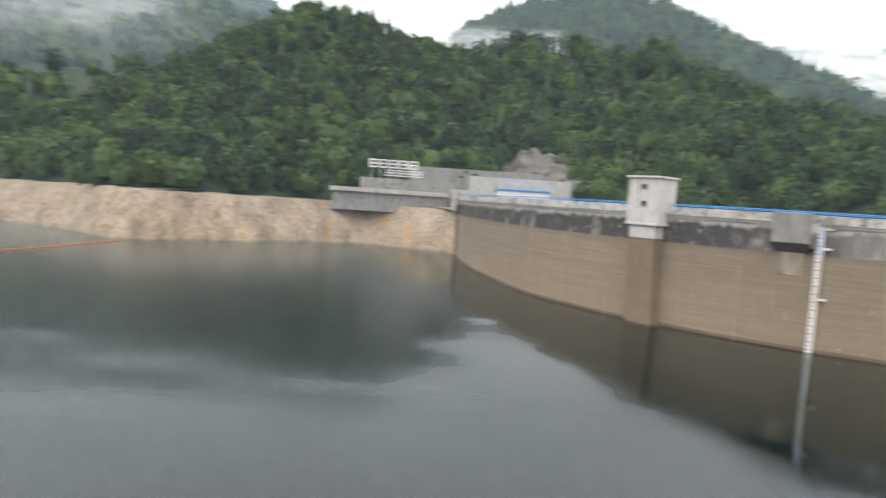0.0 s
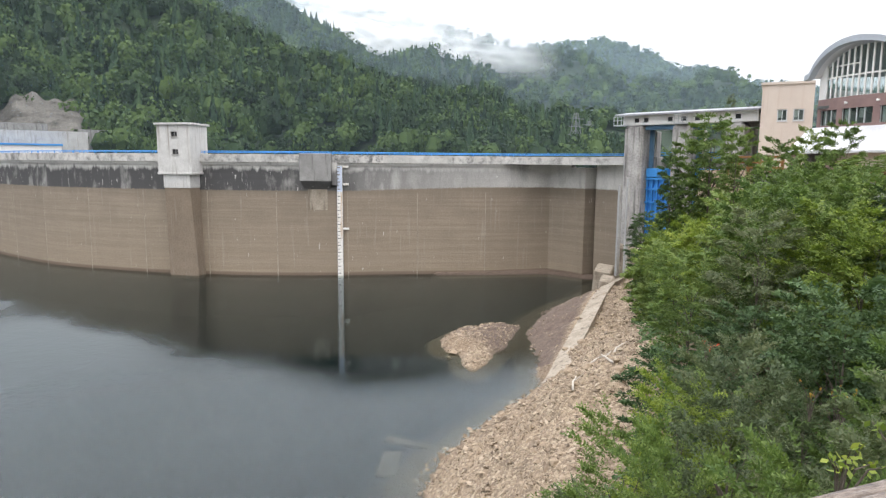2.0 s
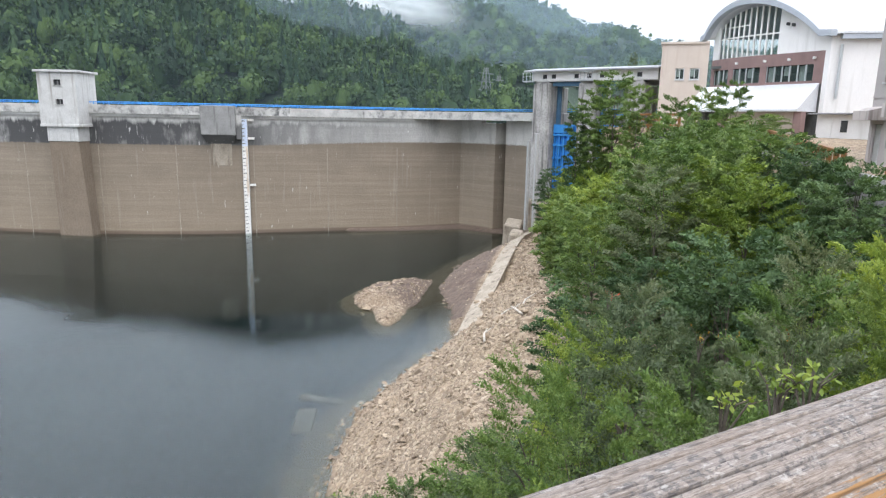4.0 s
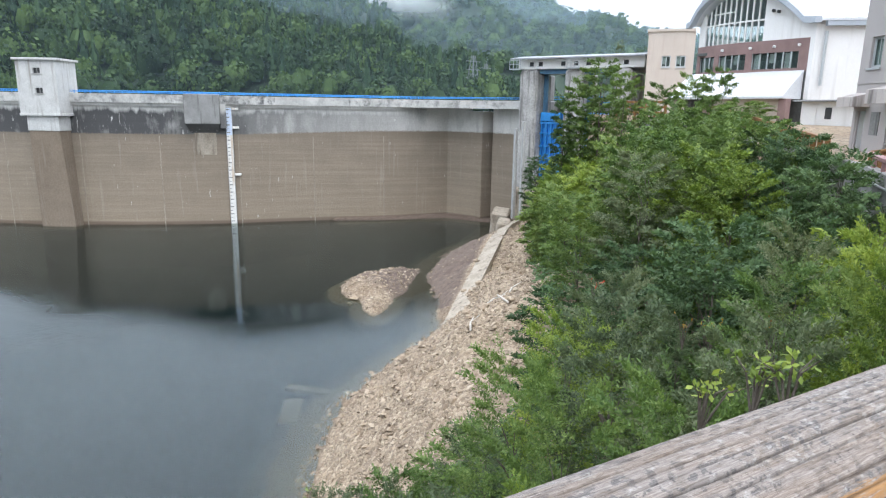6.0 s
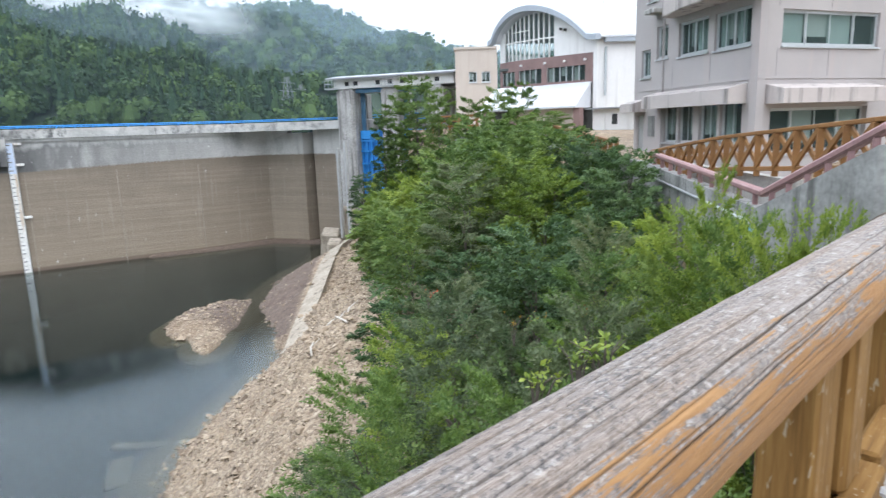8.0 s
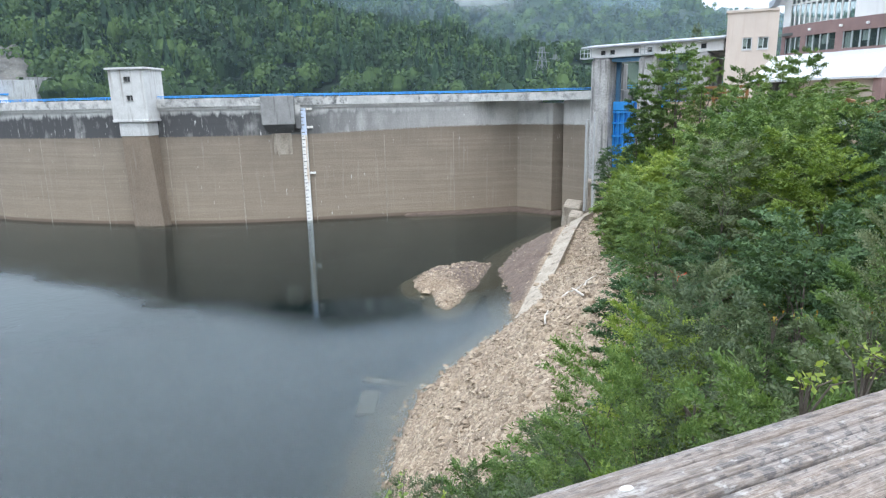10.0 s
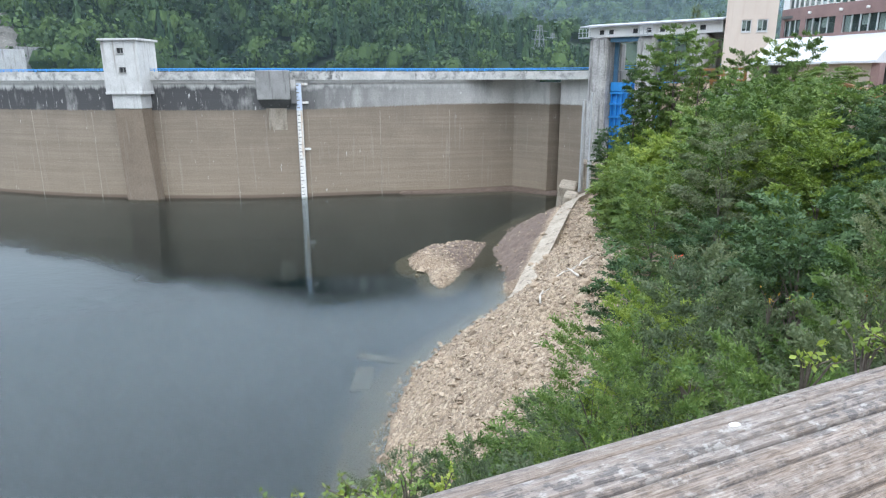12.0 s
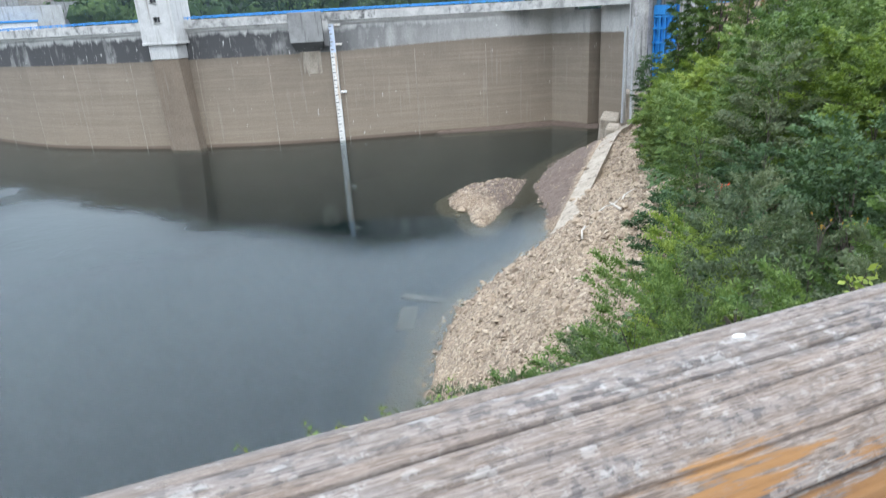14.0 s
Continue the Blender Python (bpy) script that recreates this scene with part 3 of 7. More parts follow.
# ---- water ----
def water_material():
    m = bpy.data.materials.new("lake_water")
    m.use_nodes = True
    nt = m.node_tree
    nt.nodes.remove(nt.nodes["Principled BSDF"])
    deep = nt.nodes.new("ShaderNodeBsdfDiffuse")
    deep.inputs["Color"].default_value = (0.007, 0.018, 0.02, 1)
    clear = nt.nodes.new("ShaderNodeBsdfTransparent")
    clear.inputs["Color"].default_value = (0.8, 0.85, 0.76, 1)
    gloss = nt.nodes.new("ShaderNodeBsdfGlossy")
    gloss.inputs["Roughness"].default_value = 0.1
    gloss.inputs["Color"].default_value = (0.88, 0.96, 1, 1)
    fres = nt.nodes.new("ShaderNodeFresnel")
    fres.inputs["IOR"].default_value = 1.42
    ripple = maths(nt, "ADD", add_noise(nt, 1.9, 4, rough=0.6), maths(nt, "MULTIPLY", add_noise(nt, 0.5, 2), 0.8))
    b = nt.nodes.new("ShaderNodeBump")
    b.inputs["Strength"].default_value, b.inputs["Distance"].default_value = 0.12, 0.06
    nt.links.new(ripple, b.inputs["Height"])
    # sheltered water under the dam lies smooth; the open lake is wind-ruffled in patches
    px, py, pz = height(nt)
    west = maths(nt, "SUBTRACT", maths(nt, "SUBTRACT", 36.4, maths(nt, "MULTIPLY", py, 0.31)), px)
    south = maths(nt, "SUBTRACT", maths(nt, "SUBTRACT", 48.0, maths(nt, "MULTIPLY", px, 0.33)), py)
    wander = maths(nt, "MULTIPLY", maths(nt, "SUBTRACT", add_noise(nt, 0.09, 3), 0.5), 11.0)
    open_water = maths(nt, "MULTIPLY", maths(nt, "ADD", maths(nt, "ADD", maths(nt, "MAXIMUM", west, south), wander), 2.5), 0.13, True)
    gust = grey(nt, add_noise(nt, 1.0, 2, (0.022, 0.045, 1)), 0.3, 0.7)
    ruffle = maths(nt, "MULTIPLY", open_water, maths(nt, "ADD", maths(nt, "MULTIPLY", gust, 0.1), 0.9))
    # cat's-paws: the breeze roughens the water below the deck and along the dam, and leaves the far reach smoother
    reach = maths(nt, "ADD", maths(nt, "MULTIPLY", maths(nt, "MULTIPLY", maths(nt, "ADD", px, 6.0), 0.1, True), 30.0), 60.0)
    paw = maths(nt, "MULTIPLY", maths(nt, "SUBTRACT", add_noise(nt, 1.0, 2, (0.03, 0.09, 1), 0.5), 0.5), 60.0)
    breeze = maths(nt, "MULTIPLY", maths(nt, "ADD", maths(nt, "SUBTRACT", reach, py), paw), 0.05, True)
    rough = maths(nt, "ADD", maths(nt, "MULTIPLY", breeze, 0.17), 0.15)
    nt.links.new(maths(nt, "ADD", maths(nt, "MULTIPLY", ruffle, rough), 0.04), gloss.inputs["Roughness"])
    nt.links.new(maths(nt, "ADD", maths(nt, "MULTIPLY", ruffle, 0.2), 0.06), b.inputs["Strength"])
    for n in (gloss, fres):
        nt.links.new(b.outputs["Normal"], n.inputs["Normal"])
    body = nt.nodes.new("ShaderNodeMixShader")
    body.inputs[0].default_value = 0.85
    top = nt.nodes.new("ShaderNodeMixShader")
    nt.links.new(deep.outputs[0], body.inputs[1])
    nt.links.new(clear.outputs[0], body.inputs[2])
    nt.links.new(fres.outputs[0], top.inputs[0])
    nt.links.new(body.outputs[0], top.inputs[1])
    nt.links.new(gloss.outputs[0], top.inputs[2])
    nt.links.new(top.outputs[0], nt.nodes["Material Output"].inputs["Surface"])
    return m


def murk_material():
    m = bpy.data.materials.new("murk_sheet")
    m.use_nodes = True
    nt = m.node_tree
    nt.nodes.remove(nt.nodes["Principled BSDF"])
    d = nt.nodes.new("ShaderNodeBsdfDiffuse")
    d.inputs["Color"].default_value = (0.011, 0.022, 0.022, 1)
    t = nt.nodes.new("ShaderNodeBsdfTransparent")
    x = nt.nodes.new("ShaderNodeMixShader")
    x.inputs[0].default_value = 0.3
    nt.links.new(t.outputs[0], x.inputs[1])
    nt.links.new(d.outputs[0], x.inputs[2])
    nt.links.new(x.outputs[0], nt.nodes["Material Output"].inputs["Surface"])
    return m


M_water, M_murk = water_material(), murk_material()
LAKE = [(-420, 4), (-60, 4), (0, 6), (20, 14), (60, 40), (84, 46), (84, 70), (60, 90), (40, 110), (25, 140), (18, 200), (18, 235), (-60, 235), (-240, 320), (-420, 330)]


def sheet(points, z):
    bm = bmesh.new()
    bm.faces.new([bm.verts.new((*p, z)) for p in points])
    return bm


lake = part("water", sheet(LAKE, 0.0), M_water)
tagged(lake, "calm dark reservoir water with faint ripples reflecting the sky", "water", kind="structure")
# added dark see-through sheets imitate light lost in deeper water
for depth in (0.36, 0.6, 0.9, 1.3, 1.9, 2.6):
    part("murk", sheet(LAKE, -depth), M_murk, lake)


# ---- the arch dam ----
TOP, SLAB, BASE = 17.17, 16.05, -6.0
FACE = spline([(73.1, 58.6), (73.3, 60.5), (72.75, 64.9)], 1.0)
ARCH = spline([(72.75, 64.9), (63.6, 69.3), (54.9, 74.9), (45.3, 80.6), (37.4, 86.3), (30.3, 93.0), (26.2, 97.6), (21.4, 104.0), (13.9, 117.7), (6.8, 144.4), (3.4, 165), (2.0, 181), (2.2, 190)], 1.0)


def offsets(line, d):
    """The plan line moved d metres to its right, which is downstream."""
    t = np.gradient(line, axis=0)
    t /= np.linalg.norm(t, axis=1)[:, None]
    return line + np.stack([t[:, 1], -t[:, 0]], 1) * d


def ribbon(line, d0, d1, z0, z1):
    """A solid band along a plan line between two offsets and two heights."""
    a, b = offsets(line, d0), offsets(line, d1)
    n = len(line)
    v = np.concatenate([np.c_[a, np.full(n, z0)], np.c_[a, np.full(n, z1)], np.c_[b, np.full(n, z1)], np.c_[b, np.full(n, z0)]])
    i = np.arange(n - 1)
    f = [np.stack([k * n + i, k * n + i + 1, ((k + 1) % 4) * n + i + 1, ((k + 1) % 4) * n + i], 1) for k in range(4)]
    f = np.concatenate(f + [np.array([[0, n, 2 * n, 3 * n], [4 * n - 1, 3 * n - 1, 2 * n - 1, n - 1]])])
    return mesh_from("band", v, f)


dam = thing("arch_dam", "curved grey concrete arch dam, silt-brown below the full-water mark", "dam", (45, 80, 0), kind="structure")
dam_inv = Matrix.Translation((-45, -80, 0))


def dam_part(name, me, material, parent=None, label=""):
    ob = put(name, me, material, parent or dam, label)
    if parent is None:
        ob.matrix_parent_inverse = dam_inv
    return ob


n_arch = len(ARCH)
blocks = list(range(0, n_arch - 1, 10)) + [n_arch - 1]
for a, b in zip(blocks, blocks[1:]):
    seg = ARCH[a:b + 1].copy()
    seg[-1] = seg[-1] * 0.999 + seg[-2] * 0.001
    seg[0] = seg[0] * 0.999 + seg[1] * 0.001
    dam_part("monolith", ribbon(seg, 0.0, 4.2, BASE, SLAB - 0.02), M_dam)
    half = len(seg) // 2
    for piece in (seg[:half + 1], seg[half:]):
        if len(piece) > 1:
            piece = piece.copy()
            piece[-1] = piece[-1] * 0.99 + piece[-2] * 0.01
            dam_part("parapet_slab", ribbon(piece, -0.55, 0.0, SLAB, TOP), M_dam)
    if 0 < a < n_arch - 30:
        dam_part("joint_seal", ribbon(np.stack([ARCH[a] * 0.94 + ARCH[a - 1] * 0.06, ARCH[a] * 0.94 + ARCH[a + 1] * 0.06]), -0.025, 0.0, BASE, 11.9), M_seal)
    dam_part("crest_slab", ribbon(seg, 0.0, 4.6, SLAB - 0.01, SLAB + 0.45), M_conc)
    dam_part("downstream_parapet", ribbon(seg, 4.3, 4.7, SLAB + 0.45, TOP), M_conc)
    dam_part("drip_ledge", ribbon(seg, -0.30, 0.0, SLAB - 0.35, SLAB - 0.025), M_dam)
dam_part("monolith", ribbon(FACE, 0.0, 5.0, BASE, SLAB - 0.4), M_dam)

# ---- woods on the valley sides ----
def clump_tree(rng, quads, conifer, lumps=6):
    """One far tree: a dark core and a shell of small leafy facets; height and width about 1."""
    v, f = [], []
    n = quads
    if conifer:
        h = rng.random(n) ** 0.8
        rad = (1 - h) * 0.42 * (0.75 + 0.35 * rng.random(n)) + 0.02
        th = rng.random(n) * 2 * np.pi
        c = np.stack([rad * np.cos(th), rad * np.sin(th), 0.12 + h * 0.9], 1)
        out = np.stack([np.cos(th), np.sin(th), 0.5 + 0 * th], 1)
        s = 0.055 + 0.07 * (1 - h)
    else:
        lc = rng.normal(size=(lumps, 3)) * (0.24, 0.24, 0.15) + (0, 0, 0.62)
        lr = 0.2 + 0.13 * rng.random(lumps)
        k = rng.integers(0, lumps, n)
        d = rng.normal(size=(n, 3))
        d[:, 2] = np.abs(d[:, 2]) * 0.9 - 0.25
        d /= np.linalg.norm(d, axis=1)[:, None]
        c = lc[k] + d * (lr[k] * (0.85 + 0.25 * rng.random(n)))[:, None]
        out = d
        s = (0.052 + 0.042 * rng.random(n)) * (0.74 if n > 100 else 1.0)
    out = out / np.linalg.norm(out, axis=1)[:, None] + rng.normal(size=(n, 3)) * 0.3
    out /= np.linalg.norm(out, axis=1)[:, None]
    a = np.cross(out, rng.normal(size=(n, 3)))
    a /= np.linalg.norm(a, axis=1)[:, None]
    b = np.cross(out, a)
    for su, sv in ((-1, -1), (1, -0.7), (0.8, 1), (-0.9, 0.8)):
        v.append(c + (a * su + b * sv) * s[:, None])
    v = np.stack(v, 1).reshape(-1, 3)
    f = np.arange(4 * n).reshape(n, 4)
    # core
    th = np.linspace(0, 2 * np.pi, 7)[:-1]
    if conifer:
        core = np.concatenate([[[0.3 * np.cos(t), 0.3 * np.sin(t), 0.1] for t in th], [[0.02 * np.cos(t), 0.02 * np.sin(t), 0.95] for t in th]])
        cf = [[i, (i + 1) % 6, 6 + (i + 1) % 6, 6 + i] for i in range(6)]
    else:
        core = np.concatenate([[[q * np.cos(t), q * np.sin(t), z] for t in th] for q, z in ((0.26, 0.2), (0.36, 0.55), (0.2, 0.85))])
        cf = [[r * 6 + i, r * 6 + (i + 1) % 6, r * 6 + 6 + (i + 1) % 6, r * 6 + 6 + i] for r in range(2) for i in range(6)]
    return np.concatenate([core, v]), np.concatenate([np.array(cf), f + len(core)])


def plant_woods(name, label, spots, sizes, templates, material, seed):
    rng = np.random.default_rng(seed)
    V, F, base = [], [], 0
    for p, (w, h) in zip(spots, sizes):
        tv, tf = templates[rng.integers(len(templates))]
        a = rng.random() * 6.283
        c, s = np.cos(a), np.sin(a)
        q = tv * (w, w, h)
        q = np.stack([q[:, 0] * c - q[:, 1] * s, q[:, 0] * s + q[:, 1] * c, q[:, 2]], 1) + p
        V.append(q)
        F.append(tf + base)
        base += len(q)
    me = mesh_from(name, np.concatenate(V), np.concatenate(F))
    at = me.attributes.new("tone", "FLOAT", "POINT")
    at.data.foreach_set("value", np.repeat(rng.random(len(V)), [len(q) for q in V]).astype(np.float32))
    put(name, me, material, label=label, category="woods", kind="stuff")


def wood_spots(which, az0, az1, r0, r1, spacing, rng, keep):
    out = []
    count = int(radians(az1 - az0) * (r1 * r1 - r0 * r0) / 2 / spacing ** 2)
    az = az0 + (az1 - az0) * rng.random(count)
    r = np.sqrt(r0 * r0 + (r1 * r1 - r0 * r0) * rng.random(count))
    z = hills(az, r)
    own = hills(az, r, which)
    ok = (z - own < 2.0) & keep(az, r, z) & (own > 12.5)
    return np.stack([r * np.sin(np.radians(az)), r * np.cos(np.radians(az)), z - 1.0], 1)[ok]


rng_w = np.random.default_rng(11)
broad = [clump_tree(rng_w, 190, False, 9) for _ in range(7)]
broad_far = [clump_tree(rng_w, 60, False, 6) for _ in range(5)]
broad_small = [clump_tree(rng_w, 30, False, 4) for _ in range(5)]
conif = [clump_tree(rng_w, 50, True) for _ in range(5)]
conif_far = [clump_tree(rng_w, 24, True) for _ in range(4)]
BARE = [(-11, 9.0, 0, 233), (9.0, 12.2, 0, 224), (3.5, 10.2, 0, 246)]  # bearings and distance kept clear for the far abutment


def keep_clear(az, r, z):
    ok = np.ones(az.shape, bool)
    for a0, a1, ra, rb in BARE:
        ok &= ~((az > a0) & (az < a1) & (r > ra) & (r < rb))
    return ok


def size_list(rng, n, w, h):
    return np.stack([w * (0.7 + 0.6 * rng.random(n)), h * (0.7 + 0.6 * rng.random(n))], 1)


for which, a0, a1, r0, r1, sp, w, h, tmpl, mat, name, label in (
        (0, -40, 26, 205, 412, 6.6, 9.0, 10.5, broad, M_wood_far, "near_woods", "dense mixed green broadleaf woods on a steep hill"),
        (0, -42, 14, 204, 268, 4.6, 6.0, 6.5, broad_far, M_wood_far, "near_woods", "scrubby green growth along the foot of the hill"),
        (0, -30, 20, 260, 425, 13.0, 6.0, 13.0, conif, M_wood_conifer, "conifers", "dark pointed conifers among broadleaf woods"),
        (1, -8, 58, 238, 330, 7.4, 9.5, 11.0, broad, M_wood_far, "near_woods", "dense green woods close behind the dam"),
        (1, -8, 60, 330, 628, 9.6, 10.5, 11.0, broad_far, M_wood_far, "far_woods", "dense green woods on the slope behind the dam"),
        (1, 0, 60, 250, 630, 9.4, 6.2, 14.0, conif, M_wood_conifer, "conifers", "dark pointed conifers on the slope behind the dam"),
        (2, 26, 64, 335, 730, 9.0, 9.5, 10.5, broad_small, M_wood_far, "far_woods", "dense hazy woods on the spur beyond the dam"),
        (2, 26, 64, 335, 730, 10.5, 6.0, 13.0, conif_far, M_wood_conifer, "conifers", "pointed conifers on the spur beyond the dam"),
        (5, 10, 62, 660, 1015, 13.0, 12.0, 12.0, broad_small, M_wood_far, "far_woods", "hazy far woods below the cloud"),
        (3, 40, 75, 400, 905, 9.4, 10.5, 10.0, broad_small, M_wood_far, "far_woods", "hazy far woods beyond the spillway"),
        (4, -42, -2, 325, 795, 13.0, 12.0, 13.0, broad_small, M_wood_far, "far_woods", "hazy far woods across the reservoir")):
    spots = wood_spots(which, a0, a1, r0, r1, sp, rng_w, keep_clear)
    plant_woods(name, label, spots, size_list(rng_w, len(spots), w, h), tmpl, mat, which + 5)


# ---- dam fittings ----
def bearing(x, y):
    return math.degrees(math.atan2(x, y))


arch_az = np.array([bearing(*p) for p in ARCH])


def on_arch(az, off=0.0):
    """Plan place on the dam's water face at a bearing, moved off metres upstream, and the direction along the crest."""
    k = np.interp(-az, -arch_az, np.arange(n_arch))
    i = int(min(max(k, 1), n_arch - 2))
    t = ARCH[i + 1] - ARCH[i - 1]
    t /= np.linalg.norm(t)
    up = np.array([-t[1], t[0]])
    q = ARCH[i] + (ARCH[i + 1] - ARCH[i]) * (k - i)
    return q + up * off, t, up


def frame_at(p, along, z=0.0):
    """A matrix with x along a plan direction, y to its left and z up."""
    x = Vector((along[0], along[1], 0)).normalized()
    y = Vector((0, 0, 1)).cross(x)
    m = Matrix((x, y, (0, 0, 1))).transposed().to_4x4()
    m.translation = (p[0], p[1], z)
    return m


def dam_bm(name, bm, material):
    ob = part(name, bm, material, dam)
    ob.matrix_parent_inverse = dam_inv
    return ob


# haunch where the crest turns over the wing wall
dam_bm("haunch", prism([(68.4, 66.7), (72.0, 64.1), (72.9, 61.0), (74.0, 61.2), (73.6, 65.6), (69.0, 67.8)], [15.75, 14.5, 15.75, 15.75, 14.5, 15.75], 16.04), M_dam)
dam_bm("wing_slab", prism([(65.6, 67.6), (74.5, 66.5), (78, 56), (77.5, 47.5), (71.9, 50.2), (71.2, 56.6)], 16.05, 17.15), M_dam)
dam_bm("wing_wall", prism([(73.75, 57.2), (78.4, 57.2), (78.0, 49.0), (73.3, 50.6)], BASE, 16.02), M_dam)

# small bay on the crest with its pilaster
bp, bt, bu = on_arch(27.75)
bm4 = frame_at(bp, bt)
bay = box((-2.2, 0.0, 13.5), (2.2, 1.3, TOP + 0.15), bm4, 0.06)
haunch = prism([(-1.9, 0.0), (1.6, 0.0), (2.1, 1.2), (-2.1, 1.2)], [12.3, 12.3, 13.45, 13.45], 13.498)
bmesh.ops.transform(haunch, matrix=bm4, verts=haunch.verts[:])
dam_bm("bay_haunch", haunch, M_dam)
dam_bm("bay_cheek", box((-2.95, 0.0, 12.9), (-2.21, 0.9, TOP), bm4, 0.05), M_dam)
dam_bm("crest_bay", bay, M_conc_dark)
dam_bm("pilaster", box((-1.5, 0, 9.4), (1.2, 0.06, 12.3), bm4, 0.02), M_strip)
# end block on the far bank
ep = ARCH[-1]
em = frame_at(ep, ARCH[-1] - ARCH[-4])
endb = box((-6, -5.2, BASE), (0.5, 0.9, 17.2), em, 0.1)
dam_bm("end_block", endb, M_dam)
endc = box((-3.2, -1.5, 14.2), (0.2, 1.8, 18.3), em, 0.12)
box_into(endc, (-3.4, -1.7, 18.3), (0.4, 2.0, 18.7), em, 0.05)
dam_bm("end_pier", endc, M_conc)


def guard_rail(name, line, z, label):
    g = thing(name, label, "railing", (float(line[0][0]), float(line[0][1]), z))
    inv = Matrix.Translation((-float(line[0][0]), -float(line[0][1]), -z))
    for h, r in ((0.34, 0.05), (0.17, 0.035)):
        pts = [(p[0], p[1], z + h) for p in line]
        o = part("rail", tube(pts, r, 6), M_blue, g, smooth=True)
        o.matrix_parent_inverse = inv
    pm = None
    for p in line[::2]:
        if pm is None:
            o = part("post", box((-0.04, -0.04, 0), (0.04, 0.04, 0.34)), M_blue, g)
            pm = o.data
        else:
            o = put("post", pm, M_blue, g)
        o.location = (p[0] - line[0][0], p[1] - line[0][1], 0)
    return g


guard_rail("guard_rail", np.concatenate([[(71.9, 50.6), (71.3, 55.4)], offsets(ARCH, -0.25)[6:]]), TOP, "low bright blue steel railing along the dam's parapet")
guard_rail("guard_rail", np.concatenate([[(77.0, 50.5), (77.2, 56.5)], offsets(ARCH, 4.5)[3:]]), TOP + 0.12, "bright blue steel railing on the downstream side of the crest")


def intake_tower():
    u, n = Vector((0.65, -0.76, 0)), Vector((0.76, 0.65, 0))
    c = Vector((28.7, 90.6, 0)) - u * 5.0
    m = Matrix((u, n, (0, 0, 1))).transposed().to_4x4()
    t = thing("intake_tower", "pale concrete gate tower built out from the dam face", "tower", c)
    W, D = 5.0, 4.3
    def P(name, bm, mat, parent=t, label=""):
        bmesh.ops.transform(bm, matrix=m, verts=bm.verts[:])
        return part(name, bm, mat, parent, label)
    wins = [(2.1, 19.45, 0.95, 0.65), (2.2, 17.05, 0.95, 0.65)]
    zs = sorted({14.6, 21.0} | {w[1] for w in wins} | {w[1] + w[3] for w in wins})
    house = bmesh.new()
    for z0, z1 in zip(zs, zs[1:]):
        cut = [w for w in wins if w[1] <= z0 + 1e-6 and w[1] + w[3] >= z1 - 1e-6]
        xs = [0.0] + ([cut[0][0], cut[0][0] + cut[0][2]] if cut else []) + [W]
        for k in range(0, len(xs), 2):
            box_into(house, (xs[k], 0, z0), (xs[k + 1], 0.4, z1))
    bmesh.ops.remove_doubles(house, verts=house.verts[:], dist=0.001)
    P("front_wall", house, M_tower)
    P("side_wall", box((0.0, 0.4, 14.6), (0.4, D, 21.0)), M_tower)
    P("side_wall", box((W - 0.4, 0.4, 14.6), (W, D, 21.0)), M_tower)
    P("rear_wall", box((0.4, D - 0.4, 14.6), (W - 0.4, D, 21.0)), M_tower)
    P("collar", box((-0.1, -0.1, 14.25), (W + 0.1, D, 14.6), None, 0.05), M_tower)
    P("plinth", box((0.5, 0.3, 12.4), (W - 0.45, D, 14.246), None, 0.05), M_tower, t)
    P("roof", box((-0.3, -0.3, 21.0), (W + 0.3, D + 0.3, 21.28), None, 0.04), M_tower)
    for wx, wz, ww, wh in wins:
        w = P("window", box((wx, 0.25, wz), (wx + ww, 0.3, wz + wh)), M_dark, t, "small dark window")
        P("mullion", box((wx + ww / 2 - 0.04, 0.15, wz), (wx + ww / 2 + 0.04, 0.25, wz + wh)), M_conc_dark, w)
        P("sill", box((wx - 0.1, -0.12, wz - 0.1), (wx + ww + 0.1, 0.25, wz - 0.004)), M_conc, w)
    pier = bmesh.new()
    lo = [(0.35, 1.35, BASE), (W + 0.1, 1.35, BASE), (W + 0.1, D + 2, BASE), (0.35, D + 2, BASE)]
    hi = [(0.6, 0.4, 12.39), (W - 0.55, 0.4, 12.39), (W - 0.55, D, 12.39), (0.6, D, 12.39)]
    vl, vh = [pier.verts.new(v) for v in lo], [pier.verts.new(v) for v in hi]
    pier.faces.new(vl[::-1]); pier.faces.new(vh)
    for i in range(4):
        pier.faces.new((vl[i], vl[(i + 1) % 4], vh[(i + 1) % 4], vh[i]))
    P("pier", pier, M_pier, t, "dark brown pier below the full-water mark")


intake_tower()


